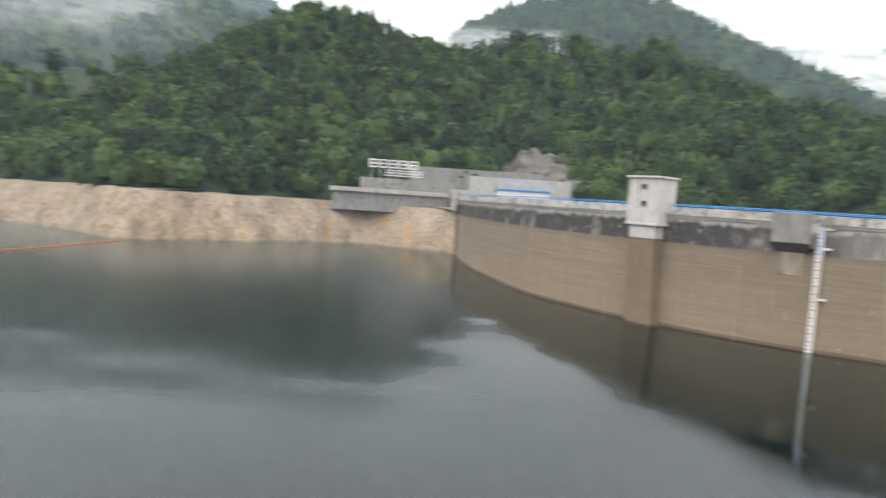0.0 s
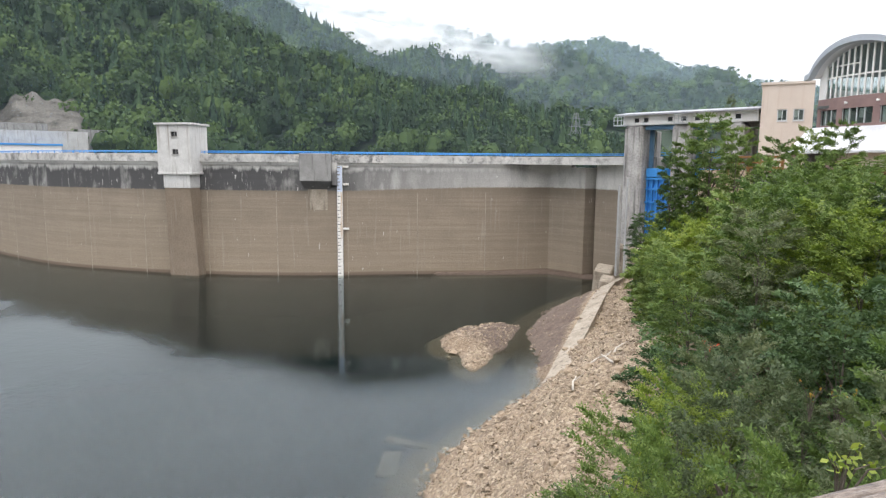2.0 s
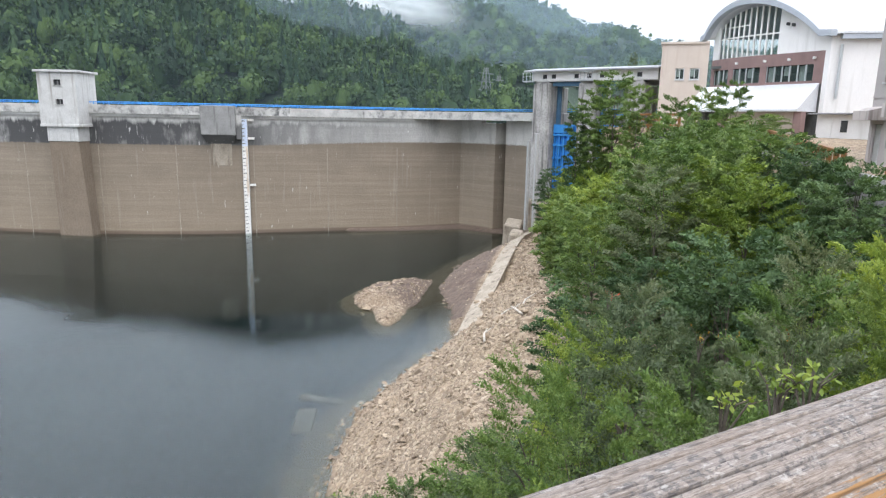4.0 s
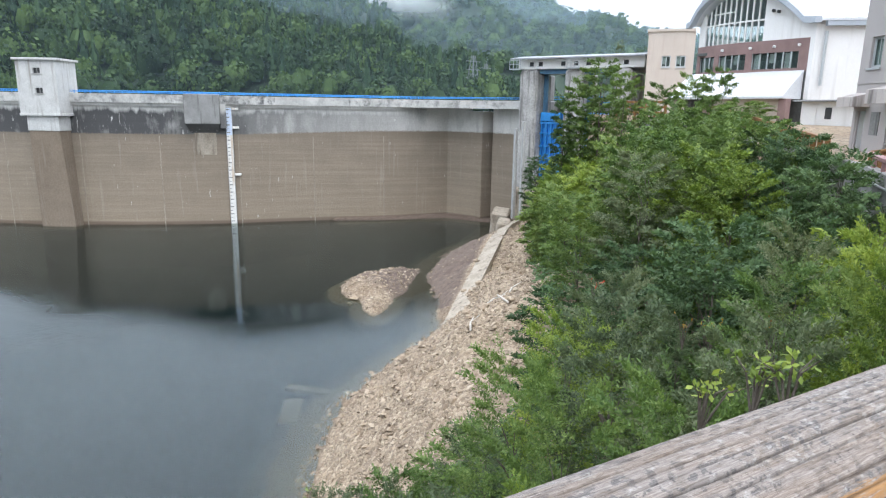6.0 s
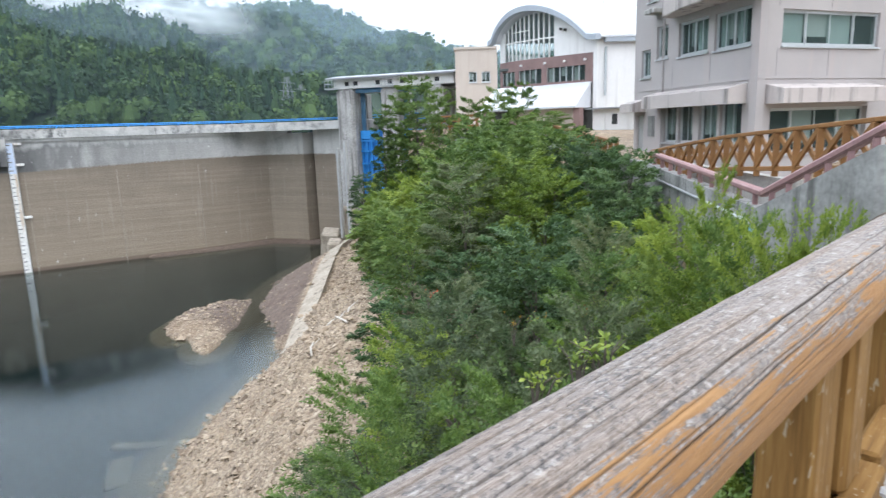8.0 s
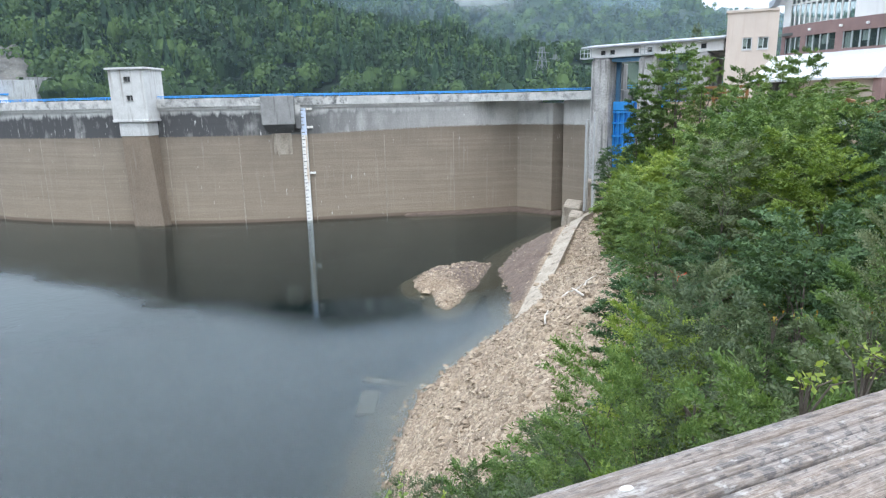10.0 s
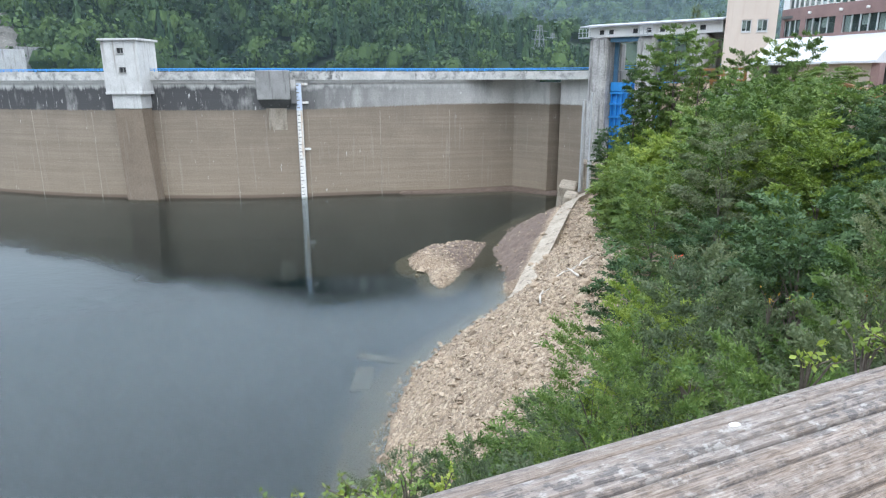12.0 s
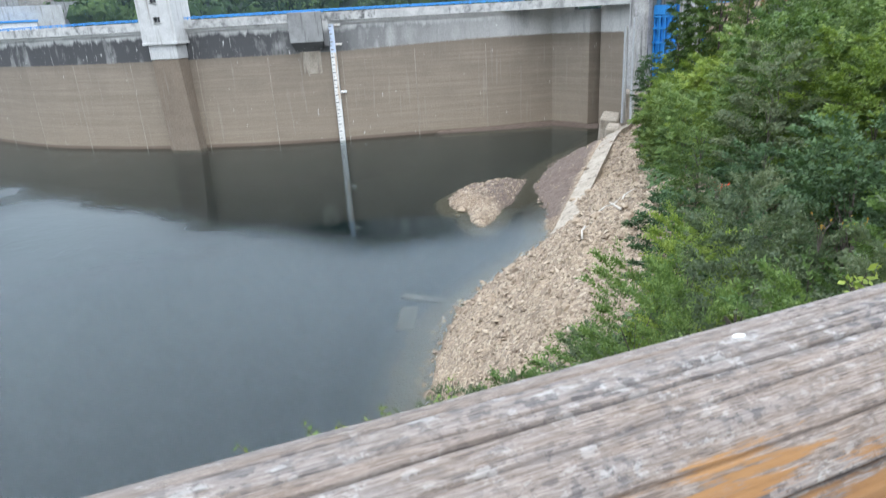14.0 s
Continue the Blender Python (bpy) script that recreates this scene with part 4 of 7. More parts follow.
def level_gauge():
    p, t, up = on_arch(29.75, 0.05)
    m = frame_at(p, t)
    g = thing("water_level_gauge", "tall white water-level board with dark tick marks and a blue top", "gauge", (p[0], p[1], 0))
    inv = Matrix.Translation((-p[0], -p[1], 0))
    def P(name, bm, mat, parent=g, label=""):
        bmesh.ops.transform(bm, matrix=Matrix.Translation((-p[0], -p[1], 0)) @ m, verts=bm.verts[:])
        return part(name, bm, mat, parent, label)
    M_board = surface("gauge_white", (0.62, 0.6, 0.55), (0.8, 0.79, 0.76), 2.0, 0.7, grain=20, bump_d=0, stain=(0.45, 0.28, 0.12))
    M_boardb = surface("gauge_blue", (0.5, 0.58, 0.72), (0.62, 0.7, 0.82), 2.0, 0.6, grain=20, bump_d=0)
    P("pile", box((-0.42, 0.0, BASE), (0.42, 0.28, 15.7), None, 0.03), M_conc_pale)
    P("board", box((-0.36, 0.285, -1.0), (0.36, 0.34, 12.0)), M_board)
    P("board", box((-0.36, 0.285, 12.02), (0.36, 0.34, 15.6)), M_boardb, g, "pale blue upper gauge board")
    for k in range(31):
        long = 0.4 if k % 2 == 0 else 0.24
        z = 0.3 + 0.5 * k
        P("tick", box((0.32 - long, 0.342, z), (0.32, 0.35, z + (0.14 if k % 2 == 0 else 0.08))), M_conc_dark)
    for z in (15.35, 12.9, 6.6):
        P("bracket", box((-1.25, 0.05, z), (-0.42, 0.3, z + 0.3), None, 0.02), M_board)


level_gauge()


# ---- spillway piers, gate and gatehouse ----
G0, GS, GN = Vector((68.2, 49.0, 0)), Vector((0.136, -0.99, 0)), Vector((0.99, 0.136, 0))


def along_for(az):
    k = math.tan(radians(az))
    return (k * G0.y - G0.x) / (GS.x - k * GS.y)


def gpart(name, bm, mat, parent=None, label=""):
    m = Matrix((GS, GN, (0, 0, 1))).transposed().to_4x4()
    bmesh.ops.transform(bm, matrix=m, verts=bm.verts[:])
    return part(name, bm, mat, parent, label)


for i, (s0, s1) in enumerate(((0.0, 2.4), (6.1, 8.3), (12.2, 14.2))):
    pier = thing("spillway_pier", "tall weathered grey concrete spillway pier streaked with black", "pier", G0, "spillway piers")
    b = box((s0, 0.0, -4), (s1, 2.6, 20.88), None, 0.35)
    box_into(b, (s0 + 0.3, 2.6, -4), (s1 - 0.3, 7.5, 17.2), None, 0.1)
    gpart("shaft", b, M_pier_grey, pier)
    gpart("rear_column", box((s0 + 0.5, 5.2, 17.2), (s1 - 0.5, 6.6, 20.4), None, 0.08), M_conc, pier)

for s0, s1 in ((2.4, 6.1), (8.3, 12.2)):
    gate = thing("spillway_gate", "bright blue ribbed steel spillway gate between concrete piers", "gate", G0, "spillway gates")
    gpart("skin_plate", box((s0 + 0.05, 2.0, 7.5), (s1 - 0.05, 2.15, 15.6)), M_blue, gate)
    gpart("top_hood", box((s0 + 0.05, 1.5, 14.6), (s1 - 0.9, 2.0, 15.7), None, 0.06), M_blue, gate)
    for k in range(6):
        x = s0 + 0.1 + (s1 - s0 - 0.4) * k / 5
        gpart("stiffener", box((x, 1.65, 7.5), (x + 0.16, 2.0, 14.6)), M_blue, gate)
    for z in (8.2, 9.8, 11.4, 13.0, 14.3):
        gpart("girder", box((s0 + 0.05, 1.5, z), (s1 - 0.05, 2.0, z + 0.22)), M_blue, gate)
    # darker blue on the beam holds the shade under the gatehouse
    gpart("hoist_beam", box((s0 + 0.002, 0.9, 20.36), (s1 - 0.002, 1.4, 20.86)), M_blue_dark, gate, "blue steel hoist beam")
    gpart("guide", box((s0 + 0.02, 2.2, 13.5), (s0 + 0.5, 2.6, 20.4)), M_blue_dark, gate)

bridge = thing("road_bridge", "concrete road bridge with blue railing behind the spillway gate", "bridge", G0)
gpart("deck", box((0, 7.6, 16.0), (16, 12, 16.6)), M_conc, bridge)
for z in (17.0, 17.35, 17.7):
    gpart("rail", box((0, 7.7, z), (16, 7.8, z + 0.09)), M_blue, bridge)
for k in range(9):
    gpart("post", box((k * 2.0, 7.62, 16.6), (k * 2.0 + 0.1, 7.69, 17.78)), M_blue, bridge)


def gatehouse():
    g = thing("gatehouse", "long low white gatehouse with small windows on the spillway piers", "building", G0)
    S1 = 15.6
    wins = [(along_for(a), 0.62) for a in (55.2, 55.95, 57.85, 58.9, 59.95, 63.0)]
    zs = [20.92, 21.2, 21.75, 22.1]
    wall = bmesh.new()
    for z0, z1 in zip(zs, zs[1:]):
        if z0 == 21.2:
            x = -0.3
            for w, ww in wins:
                box_into(wall, (x, 0.35, z0), (w - ww / 2, 0.6, z1))
                x = w + ww / 2
            box_into(wall, (x, 0.35, z0), (S1, 0.6, z1))
        else:
            box_into(wall, (-0.3, 0.35, z0), (S1, 0.6, z1))
    box_into(wall, (-0.3, 0.6, 20.92), (-0.05, 5.2, 22.15))
    box_into(wall, (-0.3, 5.2, 20.92), (S1, 5.4, 22.15))
    gpart("wall", wall, M_white, g)
    gpart("floor_beam", box((-0.35, 2.65, 20.5), (S1, 5.3, 20.9)), M_conc_pale, g)
    rf = bmesh.new()
    pts = [(-1.0, -0.6, 22.05), (-1.0, 2.8, 22.5), (-1.0, 6.2, 22.05)]
    a = [rf.verts.new(q) for q in pts] + [rf.verts.new((q[0], q[1], q[2] + 0.16)) for q in pts]
    b = [rf.verts.new((S1 + 0.3, q[1], q[2])) for q in pts] + [rf.verts.new((S1 + 0.3, q[1], q[2] + 0.16)) for q in pts]
    for i, j, k, l in ((0, 1, 4, 3), (1, 2, 5, 4)):
        rf.faces.new((a[i], a[j], a[k], a[l])); rf.faces.new((b[l], b[k], b[j], b[i]))
    for i, j in ((0, 1), (1, 2), (3, 4), (4, 5), (0, 3), (2, 5)):
        rf.faces.new((a[i], a[j], b[j], b[i]))
    bmesh.ops.recalc_face_normals(rf, faces=rf.faces[:])
    gpart("roof", rf, M_roof_grey, g, "grey metal roof")
    for w, ww in wins:
        win = gpart("window", box((w - ww / 2, 0.5, 21.25), (w + ww / 2, 0.55, 21.8)), M_dark, g, "small dark window")
        gpart("sill", box((w - ww / 2 - 0.05, 0.28, 21.19), (w + ww / 2 + 0.05, 0.5, 21.247)), M_alu, win)
    for s in (-1.1, 6.6):
        bal = gpart("balcony", box((s, -0.65, 20.85), (s + 1.6, 0.3, 20.98)), M_steel, g, "small steel balcony")
        for q in (0.02, 0.52, 1.02, 1.52):
            gpart("baluster", box((s + q, -0.64, 20.985), (s + q + 0.05, -0.59, 21.95)), M_steel, bal)
        for z in (21.45, 21.9):
            gpart("handrail", box((s, -0.7, z), (s + 1.6, -0.645, z + 0.06)), M_steel, bal)


gatehouse()
for az, r, z0, z1 in ((54.22, 80.6, 5.6, 13.7), (54.9, 80.2, 5.6, 14.6)):
    p = polar(az, r)
    mast = thing("guide_post", "slim weathered concrete guide post before the spillway pier", "post", (p[0], p[1], z0), "guide posts")
    part("shaft", box((-0.2, -0.2, -3.0), (0.2, 0.2, z1 - z0), None, 0.03), M_conc_pale, mast)
    part("channel", box((-0.26, -0.06, -3.0), (-0.2, 0.06, z1 - z0 - 0.1)), M_steel, mast)


# ---- walls with openings ----
def wall_with(parent, m, length, z0, z1, thick, openings, material, name="wall"):
    """A wall along x of m, its face at y=0 and its body behind; openings (x0, x1, z0, z1) go through it."""
    xs = sorted({0.0, length} | {o[0] for o in openings} | {o[1] for o in openings})
    zs = sorted({z0, z1} | {o[2] for o in openings} | {o[3] for o in openings})
    bm = bmesh.new()
    for za, zb in zip(zs, zs[1:]):
        run = None
        for xa, xb in zip(xs, xs[1:]):
            hole = any(o[0] <= xa + 1e-6 and o[1] >= xb - 1e-6 and o[2] <= za + 1e-6 and o[3] >= zb - 1e-6 for o in openings)
            if hole:
                if run:
                    box_into(bm, (run[0], 0, za), (run[1], thick, zb))
                run = None
            else:
                run = (run[0], xb) if run else (xa, xb)
        if run:
            box_into(bm, (run[0], 0, za), (run[1], thick, zb))
    bmesh.ops.transform(bm, matrix=m, verts=bm.verts[:])
    return part(name, bm, material, parent)


def glass_material(name, tint, see):
    m = bpy.data.materials.new(name)
    m.use_nodes = True
    nt = m.node_tree
    p = nt.nodes["Principled BSDF"]
    p.inputs["Base Color"].default_value = (*tint, 1)
    p.inputs["Roughness"].default_value = 0.04
    p.inputs["IOR"].default_value = 1.5
    tr = nt.nodes.new("ShaderNodeBsdfTransparent")
    tr.inputs["Color"].default_value = (0.9, 0.95, 0.94, 1)
    mx = nt.nodes.new("ShaderNodeMixShader")
    mx.inputs[0].default_value = see
    nt.links.new(p.outputs[0], mx.inputs[1])
    nt.links.new(tr.outputs[0], mx.inputs[2])
    nt.links.new(mx.outputs[0], nt.nodes["Material Output"].inputs["Surface"])
    return m


M_glass = glass_material("window_glass", (0.09, 0.13, 0.125), 0.75)
M_blind = surface("grey_green_blind", (0.6, 0.68, 0.66), (0.7, 0.77, 0.75), 2.0, 0.9, grain=40, bump_d=0)
M_blind_pale = surface("pale_blind", (0.72, 0.72, 0.69), (0.8, 0.8, 0.77), 2.0, 0.9, grain=40, bump_d=0)
# dark base colour makes the rooms behind the glass look unlit
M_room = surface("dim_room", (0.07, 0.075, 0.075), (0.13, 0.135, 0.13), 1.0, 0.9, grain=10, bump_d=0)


def window(parent, m, x0, x1, z0, z1, panes, depth=0.16, blinds=(), frame_w=0.05, sill=True):
    """A sliding window set depth behind the wall's face; blinds: 0 none, 1 green-grey, 2 pale for each pane."""
    def P(name, bm, mat, par, label=""):
        bmesh.ops.transform(bm, matrix=m, verts=bm.verts[:])
        return part(name, bm, mat, par, label)
    fr = bmesh.new()
    for a, b in (((x0, z0), (x1, z0 + frame_w)), ((x0, z1 - frame_w), (x1, z1)), ((x0, z0 + frame_w), (x0 + frame_w, z1 - frame_w)), ((x1 - frame_w, z0 + frame_w), (x1, z1 - frame_w))):
        box_into(fr, (a[0], depth, a[1]), (b[0], depth + 0.08, b[1]))
    w = P("window", fr, M_alu, parent, "aluminium sliding window")
    step = (x1 - x0 - 2 * frame_w) / panes
    for k in range(panes):
        a = x0 + frame_w + k * step
        dy = depth + (0.02 if k % 2 else 0.05)
        st = bmesh.new()
        for lo, hi in (((a, z0 + frame_w), (a + 0.04, z1 - frame_w)), ((a + step - 0.04, z0 + frame_w), (a + step, z1 - frame_w)), ((a + 0.04, z0 + frame_w), (a + step - 0.04, z0 + frame_w + 0.06)), ((a + 0.04, z1 - frame_w - 0.05), (a + step - 0.04, z1 - frame_w))):
            box_into(st, (lo[0], dy - 0.012, lo[1]), (hi[0], dy + 0.012, hi[1]))
        P("sash", st, M_alu, w)
        g = P("pane", box((a + 0.04, dy - 0.004, z0 + frame_w + 0.06), (a + step - 0.04, dy + 0.004, z1 - frame_w - 0.05)), M_glass, w)
        g.visible_shadow = False
        kind = blinds[k % len(blinds)] if blinds else 0
        if kind:
            P("blind", box((a + 0.02, depth + 0.14, z0 + (0.06 if kind == 1 else 0.35)), (a + step - 0.02, depth + 0.16, z1 - 0.04)), M_blind if kind == 1 else M_blind_pale, w)
    if sill:
        P("sill", box((x0 - 0.06, -0.07, z0 - 0.07), (x1 + 0.06, depth, z0 - 0.003)), M_alu, w)
    return w


def wall_frame(p, q):
    """x runs from p to q along a wall's foot, y away from the side on the right of that way."""
    x = Vector((q[0] - p[0], q[1] - p[1], 0)).normalized()
    y = Vector((0, 0, 1)).cross(x)
    m = Matrix((x, y, (0, 0, 1))).transposed().to_4x4()
    m.translation = (p[0], p[1], 0)
    return m, math.hypot(q[0] - p[0], q[1] - p[1])


def x_at(p, q, az):
    """How far along the wall from p to q the bearing az falls."""
    k = math.tan(radians(az))
    dx, dy = q[0] - p[0], q[1] - p[1]
    t = (k * p[1] - p[0]) / (dx - k * dy)
    return t * math.hypot(dx, dy)


# ---- office block by the deck ----
def office_block():
    K, L, R = (25.1, 0.45), (31.9, 5.75), (38.6, -11.4)
    b = thing("office_block", "pinkish-grey rendered office block with sliding windows and canopies", "building")
    Z0, Z1 = 13.0, 25.5
    ma, la = wall_frame(L, K)
    mb, lb = wall_frame(K, R)
    A = lambda az: x_at(L, K, az)
    B = lambda az: x_at(K, R, az)
    up_a = [(A(80.3), A(81.0), 17.8, 19.0, 2), (A(81.45), A(82.3), 18.5, 19.85, 2), (A(83.1), A(85.3), 18.42, 19.75, 4), (A(85.75), A(88.35), 18.38, 19.7, 4)]
    lo_a = [(A(82.1), A(83.12), 14.95, 16.55, 2), (A(83.27), A(84.4), 14.95, 16.55, 2), (A(84.85), A(86.2), 14.95, 16.55, 2), (A(86.4), A(88.0), 14.95, 16.55, 2)]
    top_a = [(A(80.7), A(81.5), 21.0, 22.7, 2)]
    door_a = (A(79.95), A(80.55), 14.4, 16.15)
    up_b = [(B(90.5), B(96.6), 18.3, 19.5, 4), (B(100.5), B(106), 18.3, 19.5, 4)]
    lo_b = [(B(90.0), B(96.3), 14.6, 16.2, 4)]
    wall_with(b, ma, la, Z0, Z1, 0.3, [o[:4] for o in up_a + lo_a + top_a] + [door_a], M_pinkgrey)
    wall_with(b, mb, lb, Z0, Z1, 0.3, [o[:4] for o in up_b + lo_b], M_pinkgrey)
    for m, rows in ((ma, up_a + top_a), (mb, up_b)):
        for i, o in enumerate(rows):
            window(b, m, *o[:4], o[4], 0.1, ((1, 2, 1, 0), (2, 1, 0, 1), (0, 2, 1, 1))[i % 3])
    for i, o in enumerate(lo_a):
        window(b, ma, *o[:4], o[4], 0.12, ((2, 0), (0, 2), (2, 1), (1, 0))[i % 4])
    window(b, mb, *lo_b[0][:4], 4, 0.2, (0, 2, 0, 2))
    def P(name, bm, m, mat, par=b, label=""):
        bmesh.ops.transform(bm, matrix=m, verts=bm.verts[:])
        return part(name, bm, mat, par, label)
    d = P("door", box((door_a[0] + 0.02, 0.12, door_a[2]), (door_a[1] - 0.02, 0.17, door_a[3] - 0.02)), ma, M_alu, b, "grey metal louvred door")
    for k in range(12):
        z = 14.6 + k * 0.12
        P("louvre", box((door_a[0] + 0.1, 0.095, z), (door_a[1] - 0.1, 0.119, z + 0.05)), ma, M_alu, d)
    P("vent_panel", box((A(80.95), -0.04, 15.2), (A(81.45), -0.003, 16.1)), ma, M_conc_dark, b, "grey vent panel")
    # string course and panel joints
    for m, ln in ((ma, la), (mb, lb)):
        P("string_course", box((0, -0.03, 17.2), (ln, -0.002, 17.27)), m, M_pinkgrey)
    for az in (82.7, 85.5, 88.6):
        P("joint", box((A(az), -0.006, 17.3), (A(az) + 0.025, -0.001, 18.3)), ma, M_conc_dark)
    for az in (90.2, 93.6, 97.0, 98.4, 101):
        P("joint", box((B(az), -0.006, 17.3), (B(az) + 0.025, -0.001, 18.2)), mb, M_conc_dark)
        P("joint", box((B(az), -0.006, 19.6), (B(az) + 0.025, -0.001, 25.4)), mb, M_conc_dark)
    # canopies over the lower windows
    def canopy(m, x0, x1, z0, z1, out, label):
        bm = bmesh.new()
        prof = [(0, z0), (-out, z0), (-out, z1 - 0.18), (0, z1)]
        a, c = [bm.verts.new((x0, y, z)) for y, z in prof], [bm.verts.new((x1, y, z)) for y, z in prof]
        bm.faces.new(a[::-1]); bm.faces.new(c)
        for i in range(4):
            bm.faces.new((a[i], a[(i + 1) % 4], c[(i + 1) % 4], c[i]))
        bmesh.ops.recalc_face_normals(bm, faces=bm.faces[:])
        return P("canopy", bm, m, M_pinkgrey_stained, b, label)
    canopy(ma, A(81.6), A(88.3), 16.4, 17.1, 0.75, "streaked concrete window canopy")
    canopy(mb, B(89.6), B(96.3), 16.35, 17.02, 0.75, "streaked concrete window canopy")
    canopy(ma, A(79.75), A(80.75), 16.3, 16.85, 0.7, "small concrete door canopy")
    # curved balcony of the upper floor
    bal = bmesh.new()
    n = 15
    x0, x1 = A(82.7), la + 0.6
    prev = None
    for k in range(n + 1):
        t = k / n
        x = x0 + (x1 - x0) * t
        y = -0.2 - 0.8 * math.sin(math.pi * (0.12 + 0.62 * t))
        ring = [bal.verts.new((x, yy, zz)) for yy, zz in ((0.02, 20.02), (y, 20.02), (y - 0.05, 20.07), (y - 0.05, 20.5), (y + 0.02, 21.5), (0.02, 21.5))]
        if prev:
            for i in range(6):
                bal.faces.new((prev[i], prev[(i + 1) % 6], ring[(i + 1) % 6], ring[i]))
        else:
            bal.faces.new(ring)
        prev = ring
    bal.faces.new(prev[::-1])
    bmesh.ops.recalc_face_normals(bal, faces=bal.faces[:])
    P("balcony", bal, ma, M_pinkgrey_stained, b, "curved concrete balcony")
    P("ledge", box((A(81.35), -0.6, 20.35), (A(82.1), -0.01, 20.55), None, 0.03), ma, M_conc, b)
    P("downpipe", box((A(82.02), -0.1, 14.4), (A(81.98) + 0.09, -0.005, 20.3)), ma, M_pinkgrey, b)
    for az, z in ((98.0, 16.55), (99.5, 16.5), (98.0, 20.05)):
        vx = B(az)
        P("vent_cap", box((vx - 0.07, -0.12, z), (vx + 0.07, -0.003, z + 0.14), None, 0.03), mb, M_steel, b, "round steel vent cap")
    # rest of the shell
    m3, l3 = wall_frame((L[0] + 9.5, L[1] - 9.0), L)
    wall_with(b, m3, l3, Z0, Z1, 0.3, [], M_pinkgrey)
    part("roof", prism([K, L, (L[0] + 9.5, L[1] - 9.0), R], Z1 - 0.35, Z1 + 0.2), M_conc, b)
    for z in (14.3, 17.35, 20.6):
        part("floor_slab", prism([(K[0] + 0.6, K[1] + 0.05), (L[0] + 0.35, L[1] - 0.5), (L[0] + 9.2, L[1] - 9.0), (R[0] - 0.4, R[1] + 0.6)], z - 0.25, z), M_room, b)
    # dark panels added behind the windows as a backing
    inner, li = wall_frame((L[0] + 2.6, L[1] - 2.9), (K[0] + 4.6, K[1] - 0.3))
    part("room_back", box((0, 0, 14.3), (li, 0.1, 25.0), inner), M_room, b)
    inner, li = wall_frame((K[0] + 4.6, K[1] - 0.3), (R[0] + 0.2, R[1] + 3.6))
    part("room_back", box((0, 0, 14.3), (li, 0.1, 25.0), inner), M_room, b)


M_pinkgrey_stained = surface("streaked_render", (0.44, 0.39, 0.37), (0.55, 0.5, 0.47), 0.8, 0.88, grain=40, bump_d=0.003, stain=(0.15, 0.135, 0.125))
office_block()


